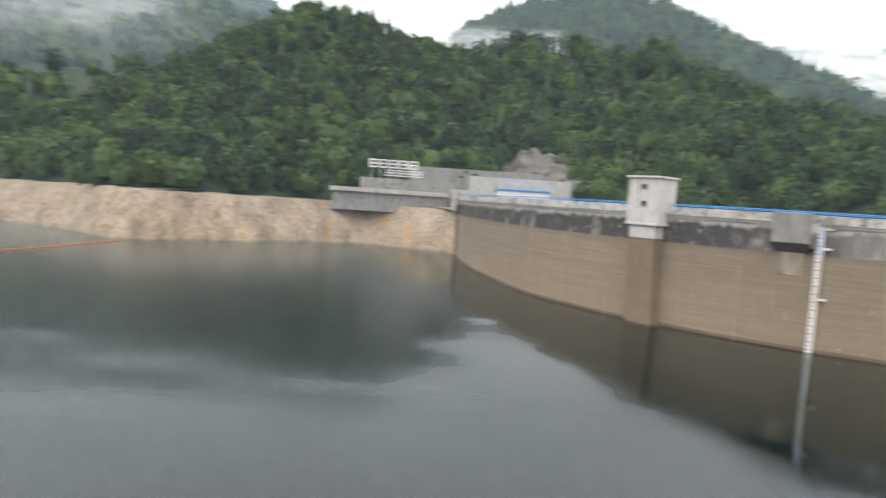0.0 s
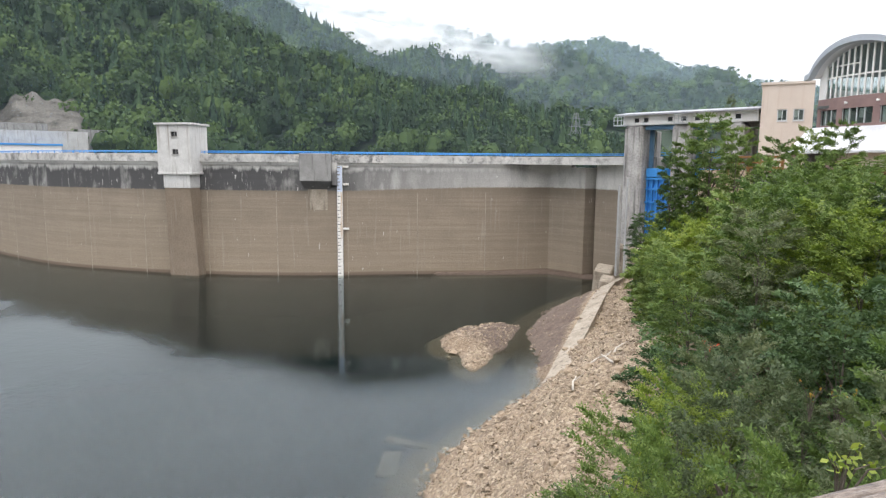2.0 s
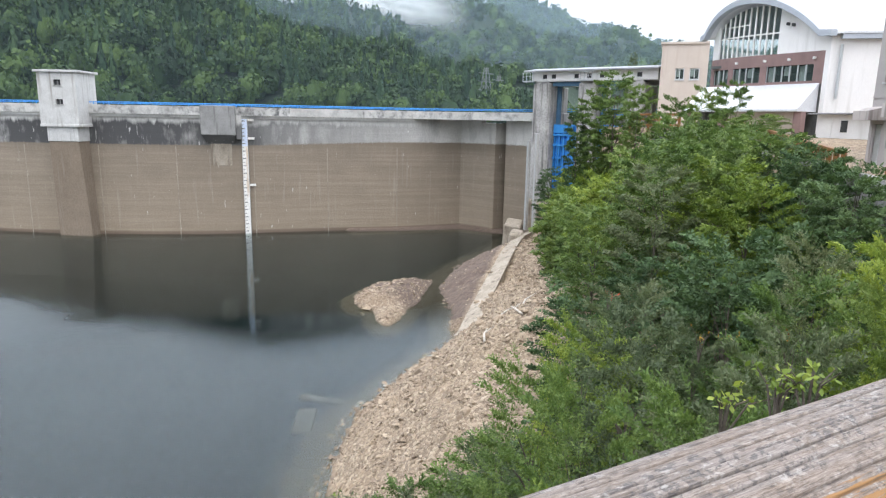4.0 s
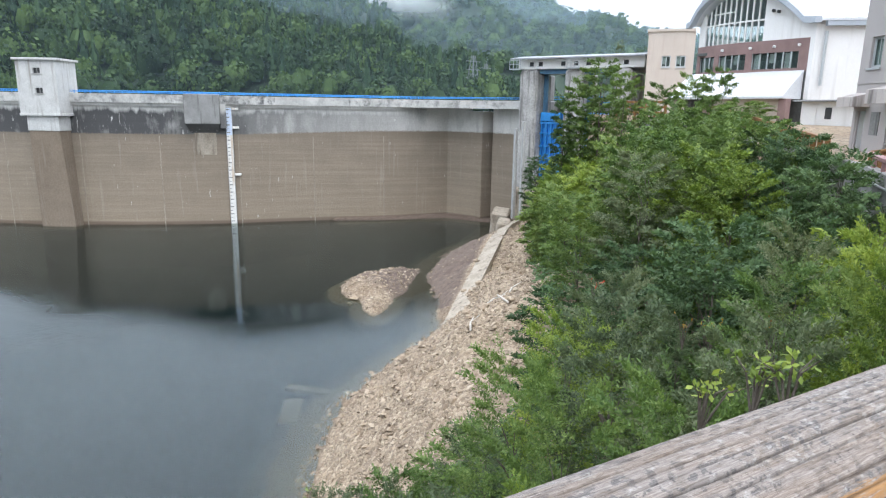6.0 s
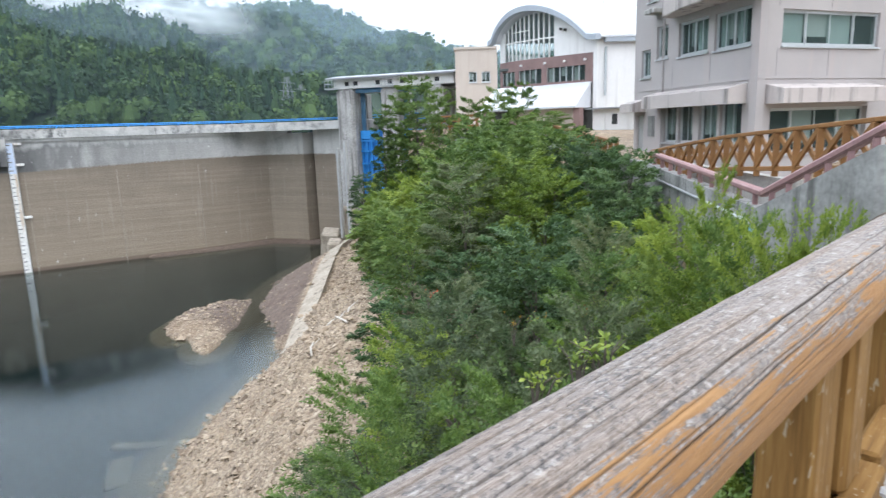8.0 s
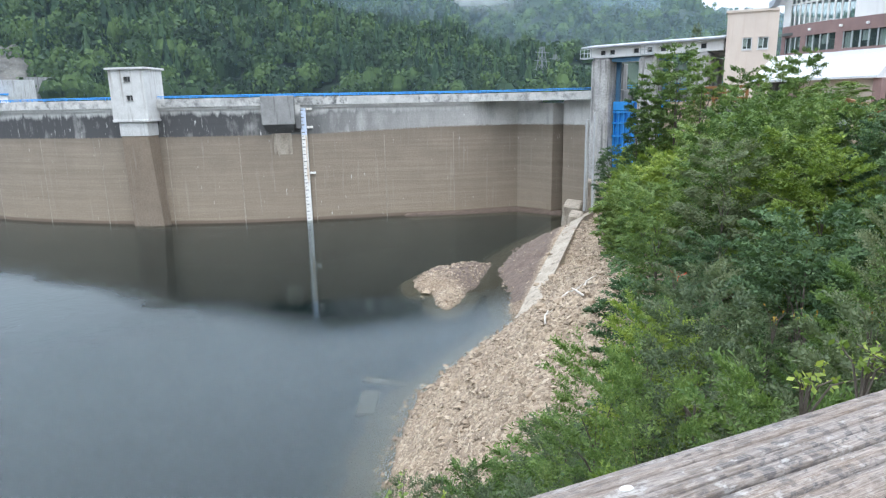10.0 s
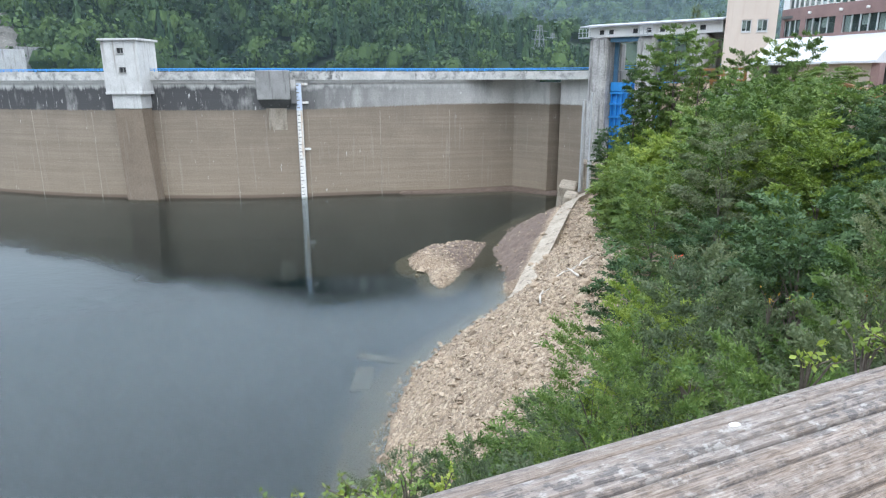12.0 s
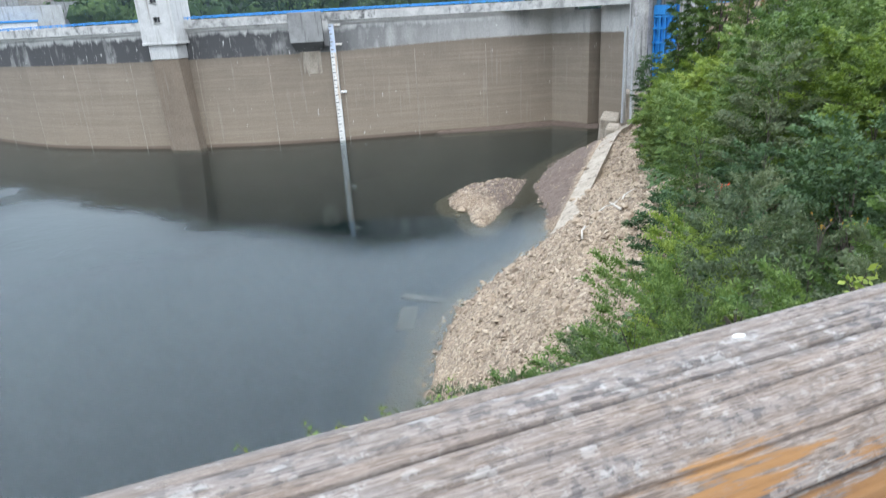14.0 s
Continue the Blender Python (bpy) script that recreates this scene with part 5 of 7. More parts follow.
# ---- hall with the vaulted roof ----
def vault_hall():
    h = thing("vaulted_hall", "white hall with a barrel roof, arched glazing and mauve tile band", "building")
    C, Lf = Vector((50.6, 12.0, 0)), Vector((53.2, 21.6, 0))
    u = (Lf - C)
    W = u.length
    u.normalize()
    out = Vector((-u.y, u.x, 0))       # towards the lake
    back = Vector((0.62, -0.78, 0)).normalized()
    m = Matrix((-u, -out, (0, 0, 1))).transposed().to_4x4()   # x from the far corner to the near corner
    m.translation = Lf
    Zg, Zb0, Zb1, Zs, Zt = 15.4, 19.05, 21.1, 21.95, 25.0
    bow = 1.15
    def face(x):
        """Depth of the bowed front at x."""
        t = x / W
        return bow * (2 * t - 1) ** 2 if t < 0.62 else bow * (0.24) ** 2
    def arch_z(x):
        q = x / W - 0.42
        t = q / (0.45 if q < 0 else 0.6)
        return Zs - 0.1 + (Zt - Zs) * max(0.0, 1 - t * t) ** (0.62 if q < 0 else 0.95) if abs(t) < 1 else Zs - 0.1
    def P(name, bm, mat, par=h, label=""):
        bmesh.ops.transform(bm, matrix=m, verts=bm.verts[:])
        return part(name, bm, mat, par, label)
    def strip(x0, x1, z0, z1, y_off, thick, n=14):
        """A bowed panel; z1 may be a function of x."""
        bm = bmesh.new()
        prev = None
        for k in range(n + 1):
            x = x0 + (x1 - x0) * k / n
            y = face(x) + y_off
            za = z0(x) if callable(z0) else z0
            zb = z1(x) if callable(z1) else z1
            ring = [bm.verts.new(v) for v in ((x, y, za), (x, y, zb), (x, y + thick, zb), (x, y + thick, za))]
            if prev:
                for i in range(4):
                    bm.faces.new((prev[i], prev[(i + 1) % 4], ring[(i + 1) % 4], ring[i]))
            else:
                bm.faces.new(ring)
            prev = ring
        bm.faces.new(prev[::-1])
        bmesh.ops.recalc_face_normals(bm, faces=bm.faces[:])
        return bm
    gx0, gx1 = 0.75, 6.15
    # front wall round the glazing
    P("front_wall", strip(0.0, gx0, Zb1, arch_z, 0, 0.3), M_white)
    P("front_wall", strip(gx1, W, Zb1, arch_z, 0, 0.3), M_white)
    g = P("arched_window", strip(gx0, gx1, Zb1 + 0.05, lambda x: arch_z(x) - 0.28, 0.16, 0.03), M_glass, h, "tall arched window with white mullions")
    g.visible_shadow = False
    P("transom", strip(gx0, gx1, 22.55, 22.65, 0.08, 0.1), M_white, g)
    P("transom", strip(gx0 + 0.8, gx1 - 2.4, 23.35, 23.43, 0.08, 0.1), M_white, g)
    for k in range(12):
        x = gx0 + (gx1 - gx0) * k / 11
        P("mullion", box((x - 0.05, face(x) + 0.05, Zb1 + 0.02), (x + 0.05, face(x) + 0.16, arch_z(x) - 0.26)), M_white, g)
    # mauve band with ribbon windows
    wins = [(0.45, 2.1, 3), (2.6, 5.0, 4), (5.5, W - 1.0, 6)]
    P("tile_band", strip(0, W, 20.25, Zb1, -0.04, 0.32), M_brick, h, "mauve tile band")
    xs = [0.0] + [v for a, b, n in wins for v in (a, b)] + [W]
    for a, b in zip(xs[0::2], xs[1::2]):
        P("tile_pier", strip(a, b, Zb0, 20.246, -0.04, 0.32, 4), M_brick)
    for a, b, n in wins:
        p = P("ribbon_window", strip(a, b, Zb0 + 0.08, 20.245, 0.1, 0.03, 6), M_glass, h, "ribbon of office windows")
        p.visible_shadow = False
        for k in range(n + 1):
            x = a + (b - a) * k / n
            P("mullion", box((max(a, x - 0.04), face(x) + 0.02, Zb0 + 0.08), (min(b, x + 0.04), face(x) + 0.1, 20.24)), M_alu, p)
        for k in range(0, n, 2):
            x, x2 = a + (b - a) * k / n, a + (b - a) * (k + 0.9) / n
            P("blind", strip(x, x2, Zb0 + (0.5 if k % 4 else 0.1), 20.2, 0.3, 0.02, 2), M_blind_pale, p)
    P("tile_band", strip(0, W, Zb0 - 0.15, Zb0 + 0.076, -0.04, 0.3), M_brick)
    for x in (3.0, 5.4, 7.2, 9.0):
        P("wall_lamp", box((x - 0.08, face(x) - 0.32, 20.55), (x + 0.08, face(x) - 0.045, 20.72), None, 0.04), M_white, h, "small white wall lamp")
    # sloping white canopy and what stands under it
    can = bmesh.new()
    prof = [(0.0, 18.95), (-2.3, 17.15), (-2.3, 17.0), (0.0, 17.0)]
    a = [can.verts.new((0.3, y, z)) for y, z in prof]
    b = [can.verts.new((W - 0.45, y, z)) for y, z in prof]
    can.faces.new(a); can.faces.new(b[::-1])
    for i in range(4):
        can.faces.new((a[i], a[(i + 1) % 4], b[(i + 1) % 4], b[i]))
    bmesh.ops.recalc_face_normals(can, faces=can.faces[:])
    P("canopy", can, M_metal_roof, h, "pale sloping metal canopy")
    P("ground_wall", box((0, 0.05, Zg), (W, 0.3, 18.9)), M_room)
    for x in (0.35, 3.2, W - 0.85):
        P("tile_column", box((x, -2.0, Zg), (x + 0.55, -1.4, 16.998), None, 0.02), M_brick)
    sh = P("roller_shutter", box((3.85, -1.6, Zg), (W - 0.9, -1.5, 16.99)), M_beige, h, "pale roller shutter")
    for k in range(14):
        z = Zg + 0.05 + k * 0.112
        P("slat", box((3.9, -1.63, z), (W - 0.95, -1.602, z + 0.08)), M_beige, sh)
    # side wall and vaulted roof
    S = m.inverted() @ (C + back * 15)
    sd = bmesh.new()
    c0 = m.inverted() @ C
    e0 = [sd.verts.new(v) for v in ((c0.x, c0.y, Zg), (c0.x, c0.y, Zs), (S.x, S.y, Zs + 0.3), (S.x, S.y, Zg))]
    e1 = [sd.verts.new((v.co.x - 0.3, v.co.y, v.co.z)) for v in e0]
    sd.faces.new(e0); sd.faces.new(e1[::-1])
    for i in range(4):
        sd.faces.new((e0[i], e0[(i + 1) % 4], e1[(i + 1) % 4], e1[i]))
    bmesh.ops.recalc_face_normals(sd, faces=sd.faces[:])
    P("side_wall", sd, M_white)
    D = (m.inverted().to_3x3() @ back) * 15
    def roof_strip(z_off, thick, depth0, depth1, xa, xb, n=28):
        bm = bmesh.new()
        prev = None
        for k in range(n + 1):
            x = xa + (xb - xa) * k / n
            xc = min(max(x, 0), W)
            z = arch_z(xc) + z_off
            d0, d1 = D * depth0, D * depth1
            ring = [bm.verts.new(v) for v in ((x + d0.x, face(xc) + d0.y, z), (x + d0.x, face(xc) + d0.y, z + thick), (x + d1.x, face(xc) + d1.y, z + thick + 0.3 * depth1), (x + d1.x, face(xc) + d1.y, z + 0.3 * depth1))]
            if prev:
                for i in range(4):
                    bm.faces.new((prev[i], prev[(i + 1) % 4], ring[(i + 1) % 4], ring[i]))
            else:
                bm.faces.new(ring)
            prev = ring
        bm.faces.new(prev[::-1])
        bmesh.ops.recalc_face_normals(bm, faces=bm.faces[:])
        return bm
    P("roof", roof_strip(0.02, 0.16, -0.03, 1.0, -0.25, W + 0.7), M_metal_roof, h, "pale ribbed metal barrel roof")
    P("verge", roof_strip(-0.12, 0.42, -0.06, -0.031, -0.3, W + 0.75), M_trim, h, "blue-grey curved metal verge trim")
    for k in range(9):
        P("roof_seam", roof_strip(0.185, 0.05, 0.08 + k * 0.1, 0.085 + k * 0.1, 0.2, W + 0.68, 20), M_metal_roof)
    P("rear_wall", box((0.0, 9.0, Zg), (W, 9.3, Zs)), M_room)
    P("far_wall", box((0.0, 1.4, Zg), (0.3, 9.0, Zs)), M_white)
    P("upper_floor", box((0.3, 0.6, 20.4), (W - 0.35, 8.9, 20.6)), M_room)
    P("eave_fascia", beam((W + 0.55, 0.2, Zs + 0.05), (W + 0.55 + D.x, 0.2 + D.y, Zs + 0.36), 0.3, 0.45), M_trim)
    P("downpipe", box((W + 0.45, 0.35, 17.9), (W + 0.6, 0.5, Zs - 0.5)), M_alu)
    P("side_window", beam((W + 1.02, 2.6, 19.0), (W + 1.22, 3.1, 19.0), 0.06, 0.55), M_dark)
    P("floodlight", box((6.75, -0.25, 23.0), (6.9, face(6.8) - 0.001, 23.2), None, 0.03), M_dark)
    P("floodlight", box((7.15, -0.25, 22.9), (7.3, face(7.2) - 0.001, 23.1), None, 0.03), M_dark)
    an = P("antenna", box((7.2, 6.0, 24.0), (7.26, 6.06, 27.4)), M_steel, h, "thin roof antenna")
    P("antenna_arm", box((6.8, 6.0, 26.2), (7.2, 6.05, 26.25)), M_steel, an)
    P("antenna_arm", box((7.26, 6.0, 25.3), (7.75, 6.05, 25.36)), M_steel, an)


vault_hall()


def shed():
    s = thing("shed", "small white lean-to shed with a corrugated roof", "shed", (46.2, 9.6, 15.2))
    m = wall_frame((46.4, 11.2), (45.0, 7.0))[0]
    m.translation = (0.2, 1.6, 0)
    def P(name, bm, mat, label=""):
        bmesh.ops.transform(bm, matrix=m, verts=bm.verts[:])
        return part(name, bm, mat, s, label)
    P("body", box((0, 0, -0.6), (3.6, 3.0, 1.55)), M_white)
    P("door", box((0.15, -0.05, -0.4), (0.95, -0.003, 1.35)), M_white, "white door")
    P("window", box((1.5, -0.03, 0.5), (1.9, -0.002, 1.2)), M_dark)
    r = bmesh.new()
    for k in range(22):
        x = -0.4 + k * 0.21
        box_into(r, (x, -0.5, 1.56), (x + 0.12, 3.2, 1.66))
        box_into(r, (x + 0.12, -0.5, 1.58), (x + 0.21, 3.2, 1.62))
    P("roof", r, M_roof_grey, "grey-green corrugated roof")


shed()


def annex():
    a = thing("annex", "plain beige flat-roofed block with small windows", "building")
    p, q = polar(64.7, 76), polar(68.3, 76)
    m, l = wall_frame(p, q)
    wins = [(x_at(p, q, 65.85), x_at(p, q, 66.55), 20.7, 21.9, 2), (x_at(p, q, 66.95), x_at(p, q, 67.7), 20.7, 21.9, 2)]
    wall_with(a, m, l, 15, 24.4, 0.3, [w[:4] for w in wins], M_beige)
    for w in wins:
        window(a, m, *w[:4], w[4], 0.12, (2, 0))
    def P(name, bm, mat):
        bmesh.ops.transform(bm, matrix=m, verts=bm.verts[:])
        return part(name, bm, mat, a)
    P("side_wall", box((0, 0.3, 15), (0.3, 10, 24.4)), M_beige)
    P("rear_wall", box((0.3, 9.7, 15), (l, 10, 24.4)), M_beige)
    P("room_back", box((0.3, 3.0, 15), (l, 3.1, 24.3)), M_room)
    P("roof", box((-0.15, -0.15, 24.4), (l, 10.15, 24.65)), M_beige)


annex()


# ---- retaining walls, pipe rail and timber fence ----
R0, K0, L0 = Vector((12.9, -1.65, 0)), Vector((16.0, 0.15, 0)), Vector((23.7, 3.8, 0))


def wall_run(points, z_top, z_bot, thick, mat, label):
    w = thing("retaining_wall", label, "wall", kind="structure")
    for (p, za), (q, zb) in zip(zip(points, z_top), list(zip(points, z_top))[1:]):
        d = (q - p).normalized()
        n = Vector((d.y, -d.x, 0)) * thick
        part("panel", prism([p, q, q + n, p + n], z_bot, [za, zb, zb, za]), mat, w)
    return w


wall_run([Vector((11.2, -5.5, 0)), Vector((12.3, -3.0, 0)), R0, K0], [15.5, 15.5, 15.43, 13.95], 8.0, 0.35, M_wall_old, "stained grey concrete retaining wall stepping down beside the path")
wall_run([K0 + Vector((0.0, 0.004, 0)), L0, Vector((31.0, 8.4, 0)), Vector((43, 14.4, 0)), Vector((50, 23.9, 0)), Vector((62, 28.9, 0))], [13.95, 14.45, 14.75, 15.3, 15.4, 15.5], 6.0, 0.3, M_wall_old, "long stained concrete retaining wall above the bushes")
wall_run([Vector((18.5, -0.6, 0)), Vector((27.5, 3.9, 0))], [14.35, 14.35], 12.0, 0.3, M_conc, "low pale concrete wall under the timber fence")


def pipe_rail():
    r = thing("pipe_rail", "thick dull pink handrail on short posts over the wall", "railing")
    up = Vector((0, 0, 1))
    back = Vector((0.07, -0.15, 0))
    pts = [Vector((13.1, -1.95, 15.88)) + back, R0 + up * 15.74 + back, K0 + up * 14.27 + back, L0 + up * 14.8 + back]
    for p, q in zip(pts, pts[1:]):
        d = (q - p).normalized()
        part("rail", beam(p - d * 0.02, q + d * 0.02, 0.2, 0.17, 0.045), M_pink, r)
    for p, q, n, za, zb in ((pts[1], pts[2], 6, 15.4, 13.93), (pts[2], pts[3], 10, 13.93, 14.43)):
        for k in range(n):
            t = (k + 0.5) / n
            c = p.lerp(q, t)
            zf = za + (zb - za) * t
            part("post", box((c.x - 0.06, c.y - 0.06, zf - 0.05), (c.x + 0.06, c.y + 0.06, c.z - 0.04), None, 0.015), M_pink, r)


pipe_rail()
conduit = thing("conduit", "pale blue cable conduit with a junction box on the wall", "conduit")
part("pipe", tube([K0 + Vector((0.0, 0.06, 13.45)), K0 + Vector((0.3, 0.2, 13.62)), L0 + Vector((-0.05, 0.06, 14.1))], 0.035, 6), M_alu, conduit, smooth=True)
M_boxblue = surface("junction_blue", (0.16, 0.36, 0.55), (0.24, 0.45, 0.64), 4, 0.5, grain=40, bump_d=0)
part("junction_box", box((15.8, 0.18, 13.3), (16.0, 0.36, 13.58), None, 0.02), M_boxblue, conduit, "light blue junction box")
part("cable", tube([(15.86, 0.3, 13.3), (15.8, 0.42, 13.0), (15.85, 0.45, 12.4)], 0.02, 5), M_dark, conduit)


def brace_fence():
    f = thing("timber_fence", "orange-stained timber fence with crossed braces between square posts", "fence")
    a, b = Vector((14.7, -2.35, 0)), Vector((26.9, 4.1, 0))
    n = 15
    top = lambda t: 15.88 + (14.95 - 15.88) * t if t < 0.55 else 15.37 + (14.72 - 15.37) * (t - 0.55) / 0.45
    low = lambda t: top(t) - 0.95
    P = [a.lerp(b, k / n) for k in range(n + 1)]
    for k, p in enumerate(P):
        t = k / n
        part("post", box((p.x - 0.08, p.y - 0.08, low(t) - 0.2), (p.x + 0.08, p.y + 0.08, top(t) - 0.05), None, 0.012), M_timber, f)
    for k in range(n):
        t0, t1 = k / n, (k + 1) / n
        p, q = P[k], P[k + 1]
        up = lambda v, z: Vector((v.x, v.y, z))
        part("top_rail", beam(up(p, top(t0)), up(q, top(t1)), 0.16, 0.1, 0.015), M_timber, f)
        part("bottom_rail", beam(up(p, low(t0)), up(q, low(t1)), 0.1, 0.12, 0.012), M_timber, f)
        d = (q - p).normalized()
        side = Vector((d.y, -d.x, 0)) * 0.035
        part("brace", beam(up(p + side, low(t0) + 0.05), up(q + side, top(t1) - 0.05), 0.07, 0.13, 0.01), M_timber, f)
        part("brace", beam(up(p - side, top(t0) - 0.05), up(q - side, low(t1) + 0.05), 0.07, 0.13, 0.01), M_timber, f)
    # the fence goes on past the canopy corner along the path
    g = thing("timber_fence", "low orange-stained timber fence along the far path", "fence")
    c, e = Vector((27.4, 5.6, 0)), Vector((47.5, 16.2, 0))
    for k in range(27):
        p = c.lerp(e, k / 26)
        z = 14.5 + 1.1 * k / 26
        part("post", box((p.x - 0.09, p.y - 0.09, z - 0.6), (p.x + 0.09, p.y + 0.09, z + 0.55), None, 0.012), M_timber, g)
    part("top_rail", beam((c.x, c.y, 15.08), (e.x, e.y, 16.2), 0.18, 0.12, 0.015), M_timber, g)
    part("bottom_rail", beam((c.x, c.y, 14.5), (e.x, e.y, 15.6), 0.12, 0.12, 0.012), M_timber, g)
    h = thing("timber_fence", "orange-stained timber fence by the annex steps", "fence")
    for k in range(6):
        p, q = Vector(polar(62.6, 66)), Vector(polar(66.5, 62))
        c2 = p.lerp(q, k / 5)
        part("post", box((c2.x - 0.1, c2.y - 0.1, 15.2), (c2.x + 0.1, c2.y + 0.1, 16.9)), M_timber, h)
    for z in (15.9, 16.4, 16.85):
        p, q = polar(62.6, 66, z), polar(66.5, 62, z)
        part("board", beam(p, q, 0.1, 0.2, 0.01), M_timber, h)


brace_fence()

# ---- the deck's own log rail ----
RD = Vector((0.9569, -0.2904, -0.012)).normalized()
RH = Vector((0.2904, 0.9569, 0))
RAIL = Matrix((RD, RH, RD.cross(RH))).transposed().to_4x4()
RAIL.translation = RH * 0.477 + Vector((0, 0, 15.452))


def log_material():
    m, nt, p = nodes_of("weathered_log")
    tc = nt.nodes.new("ShaderNodeTexCoord").outputs["Object"]
    sp = nt.nodes.new("ShaderNodeSeparateXYZ")
    nt.links.new(tc, sp.inputs[0])
    def n(scale, detail, stretch, rough=0.6, dist=0.0):
        t = nt.nodes.new("ShaderNodeTexNoise")
        t.inputs["Scale"].default_value, t.inputs["Detail"].default_value, t.inputs["Roughness"].default_value = scale, detail, rough
        t.inputs["Distortion"].default_value = dist
        mp = nt.nodes.new("ShaderNodeMapping")
        mp.inputs["Scale"].default_value = stretch
        nt.links.new(tc, mp.inputs["Vector"])
        nt.links.new(mp.outputs["Vector"], t.inputs["Vector"])
        return t.outputs["Fac"]
    fibre = n(1.0, 8, (9, 210, 210), 0.85, 0.4)
    streak = n(1.0, 4, (1.6, 26, 26), 0.6, 1.3)
    patch = n(1.0, 4, (3.0, 9, 9), 0.6)
    spots = n(80.0, 4, (0.8, 1, 1), 0.6)
    colony = grey(nt, n(5.0, 3, (0.6, 1, 1), 0.5), 0.36, 0.52)
    spots2 = n(55.0, 5, (0.6, 1, 1), 0.7)
    grey_c = ramp(nt, fibre, [(0.32, (0.07, 0.056, 0.046)), (0.44, (0.195, 0.165, 0.145)), (0.56, (0.28, 0.245, 0.222)), (0.72, (0.38, 0.345, 0.318))])
    crust = n(26.0, 6, (0.5, 1, 1), 0.72)
    grey_c = blend(nt, maths(nt, "MULTIPLY", grey(nt, crust, 0.44, 0.62), 0.8), grey_c, ramp(nt, n(120.0, 4, (0.35, 1, 1), 0.7), [(0.36, (0.045, 0.034, 0.026)), (0.52, (0.15, 0.108, 0.075)), (0.66, (0.4, 0.36, 0.31))]))
    grey_c = blend(nt, maths(nt, "MULTIPLY", maths(nt, "MULTIPLY", grey(nt, spots, 0.51, 0.56), colony), 0.9), grey_c, (0.055, 0.052, 0.055))
    grey_c = blend(nt, maths(nt, "MULTIPLY", grey(nt, spots2, 0.56, 0.62), 0.6), grey_c, (0.5, 0.49, 0.46))
    hair = n(1.0, 5, (30, 620, 620), 0.75, 0.2)
    grey_c = blend(nt, maths(nt, "MULTIPLY", grey(nt, n(1.0, 5, (1.6, 34, 34), 0.65, 0.5), 0.46, 0.64), 0.7), grey_c, ramp(nt, hair, [(0.34, (0.1, 0.06, 0.034)), (0.6, (0.27, 0.185, 0.12))]))
    grey_c = blend(nt, 0.3, grey_c, ramp(nt, hair, [(0.36, (0.045, 0.036, 0.03)), (0.5, (0.25, 0.22, 0.2)), (0.64, (0.52, 0.48, 0.45))]))
    warm = ramp(nt, streak, [(0.3, (0.2, 0.09, 0.026)), (0.5, (0.31, 0.15, 0.046)), (0.72, (0.4, 0.22, 0.085))])
    warm = blend(nt, 0.3, warm, ramp(nt, fibre, [(0.3, (0.1, 0.045, 0.015)), (0.7, (0.36, 0.21, 0.09))]))
    # the finish survives on the sheltered flank and flakes off towards the top
    side = maths(nt, "SUBTRACT", maths(nt, "MULTIPLY", sp.outputs["Y"], -7.2), maths(nt, "MULTIPLY", sp.outputs["Z"], 6.2))
    edge = maths(nt, "ADD", side, maths(nt, "MULTIPLY", maths(nt, "SUBTRACT", streak, 0.5), 4.4))
    edge = maths(nt, "ADD", edge, maths(nt, "MULTIPLY", maths(nt, "SUBTRACT", patch, 0.5), 2.6))
    edge = maths(nt, "ADD", edge, maths(nt, "MULTIPLY", maths(nt, "SUBTRACT", fibre, 0.5), 3.2))
    fac = maths(nt, "MULTIPLY", maths(nt, "SUBTRACT", edge, 0.24), 3.5, True)
    col = blend(nt, fac, grey_c, warm)
    att = nt.nodes.new("ShaderNodeAttribute")
    att.attribute_name = "split"
    line = att.outputs["Fac"]
    col = blend(nt, maths(nt, "MULTIPLY", line, 0.85, True), col, (0.03, 0.022, 0.017))
    nt.links.new(col, p.inputs["Base Color"])
    p.inputs["Roughness"].default_value = 0.78
    bump(nt, p, maths(nt, "SUBTRACT", maths(nt, "ADD", maths(nt, "ADD", fibre, maths(nt, "MULTIPLY", hair, 0.4)), maths(nt, "MULTIPLY", streak, 0.8)), maths(nt, "MULTIPLY", line, 0.8)), 0.65, 0.004)
    return m


M_log = log_material()


def timber_material():
    m, nt, p = nodes_of("stained_board")
    tc = nt.nodes.new("ShaderNodeTexCoord").outputs["Object"]
    t = nt.nodes.new("ShaderNodeTexNoise")
    t.inputs["Scale"].default_value, t.inputs["Detail"].default_value, t.inputs["Roughness"].default_value = 1.0, 6, 0.65
    mp = nt.nodes.new("ShaderNodeMapping")
    mp.inputs["Scale"].default_value = (46, 46, 2.2)
    nt.links.new(tc, mp.inputs["Vector"])
    nt.links.new(mp.outputs["Vector"], t.inputs["Vector"])
    fl = add_noise(nt, 24.0, 4, (2, 2, 0.6))
    col = ramp(nt, t.outputs["Fac"], [(0.28, (0.1, 0.05, 0.014)), (0.5, (0.19, 0.1, 0.028)), (0.72, (0.26, 0.15, 0.05))])
    col = blend(nt, maths(nt, "MULTIPLY", grey(nt, fl, 0.63, 0.68), 0.65), col, (0.36, 0.31, 0.23))
    nt.links.new(col, p.inputs["Base Color"])
    p.inputs["Roughness"].default_value = 0.75
    p.inputs["Specular IOR Level"].default_value = 0.2
    bump(nt, p, t.outputs["Fac"], 0.4, 0.003)
    return m


M_board = timber_material()
M_lichen = surface("white_crust", (0.6, 0.6, 0.57), (0.75, 0.75, 0.72), 30, 0.9, grain=200, bump_d=0.001)


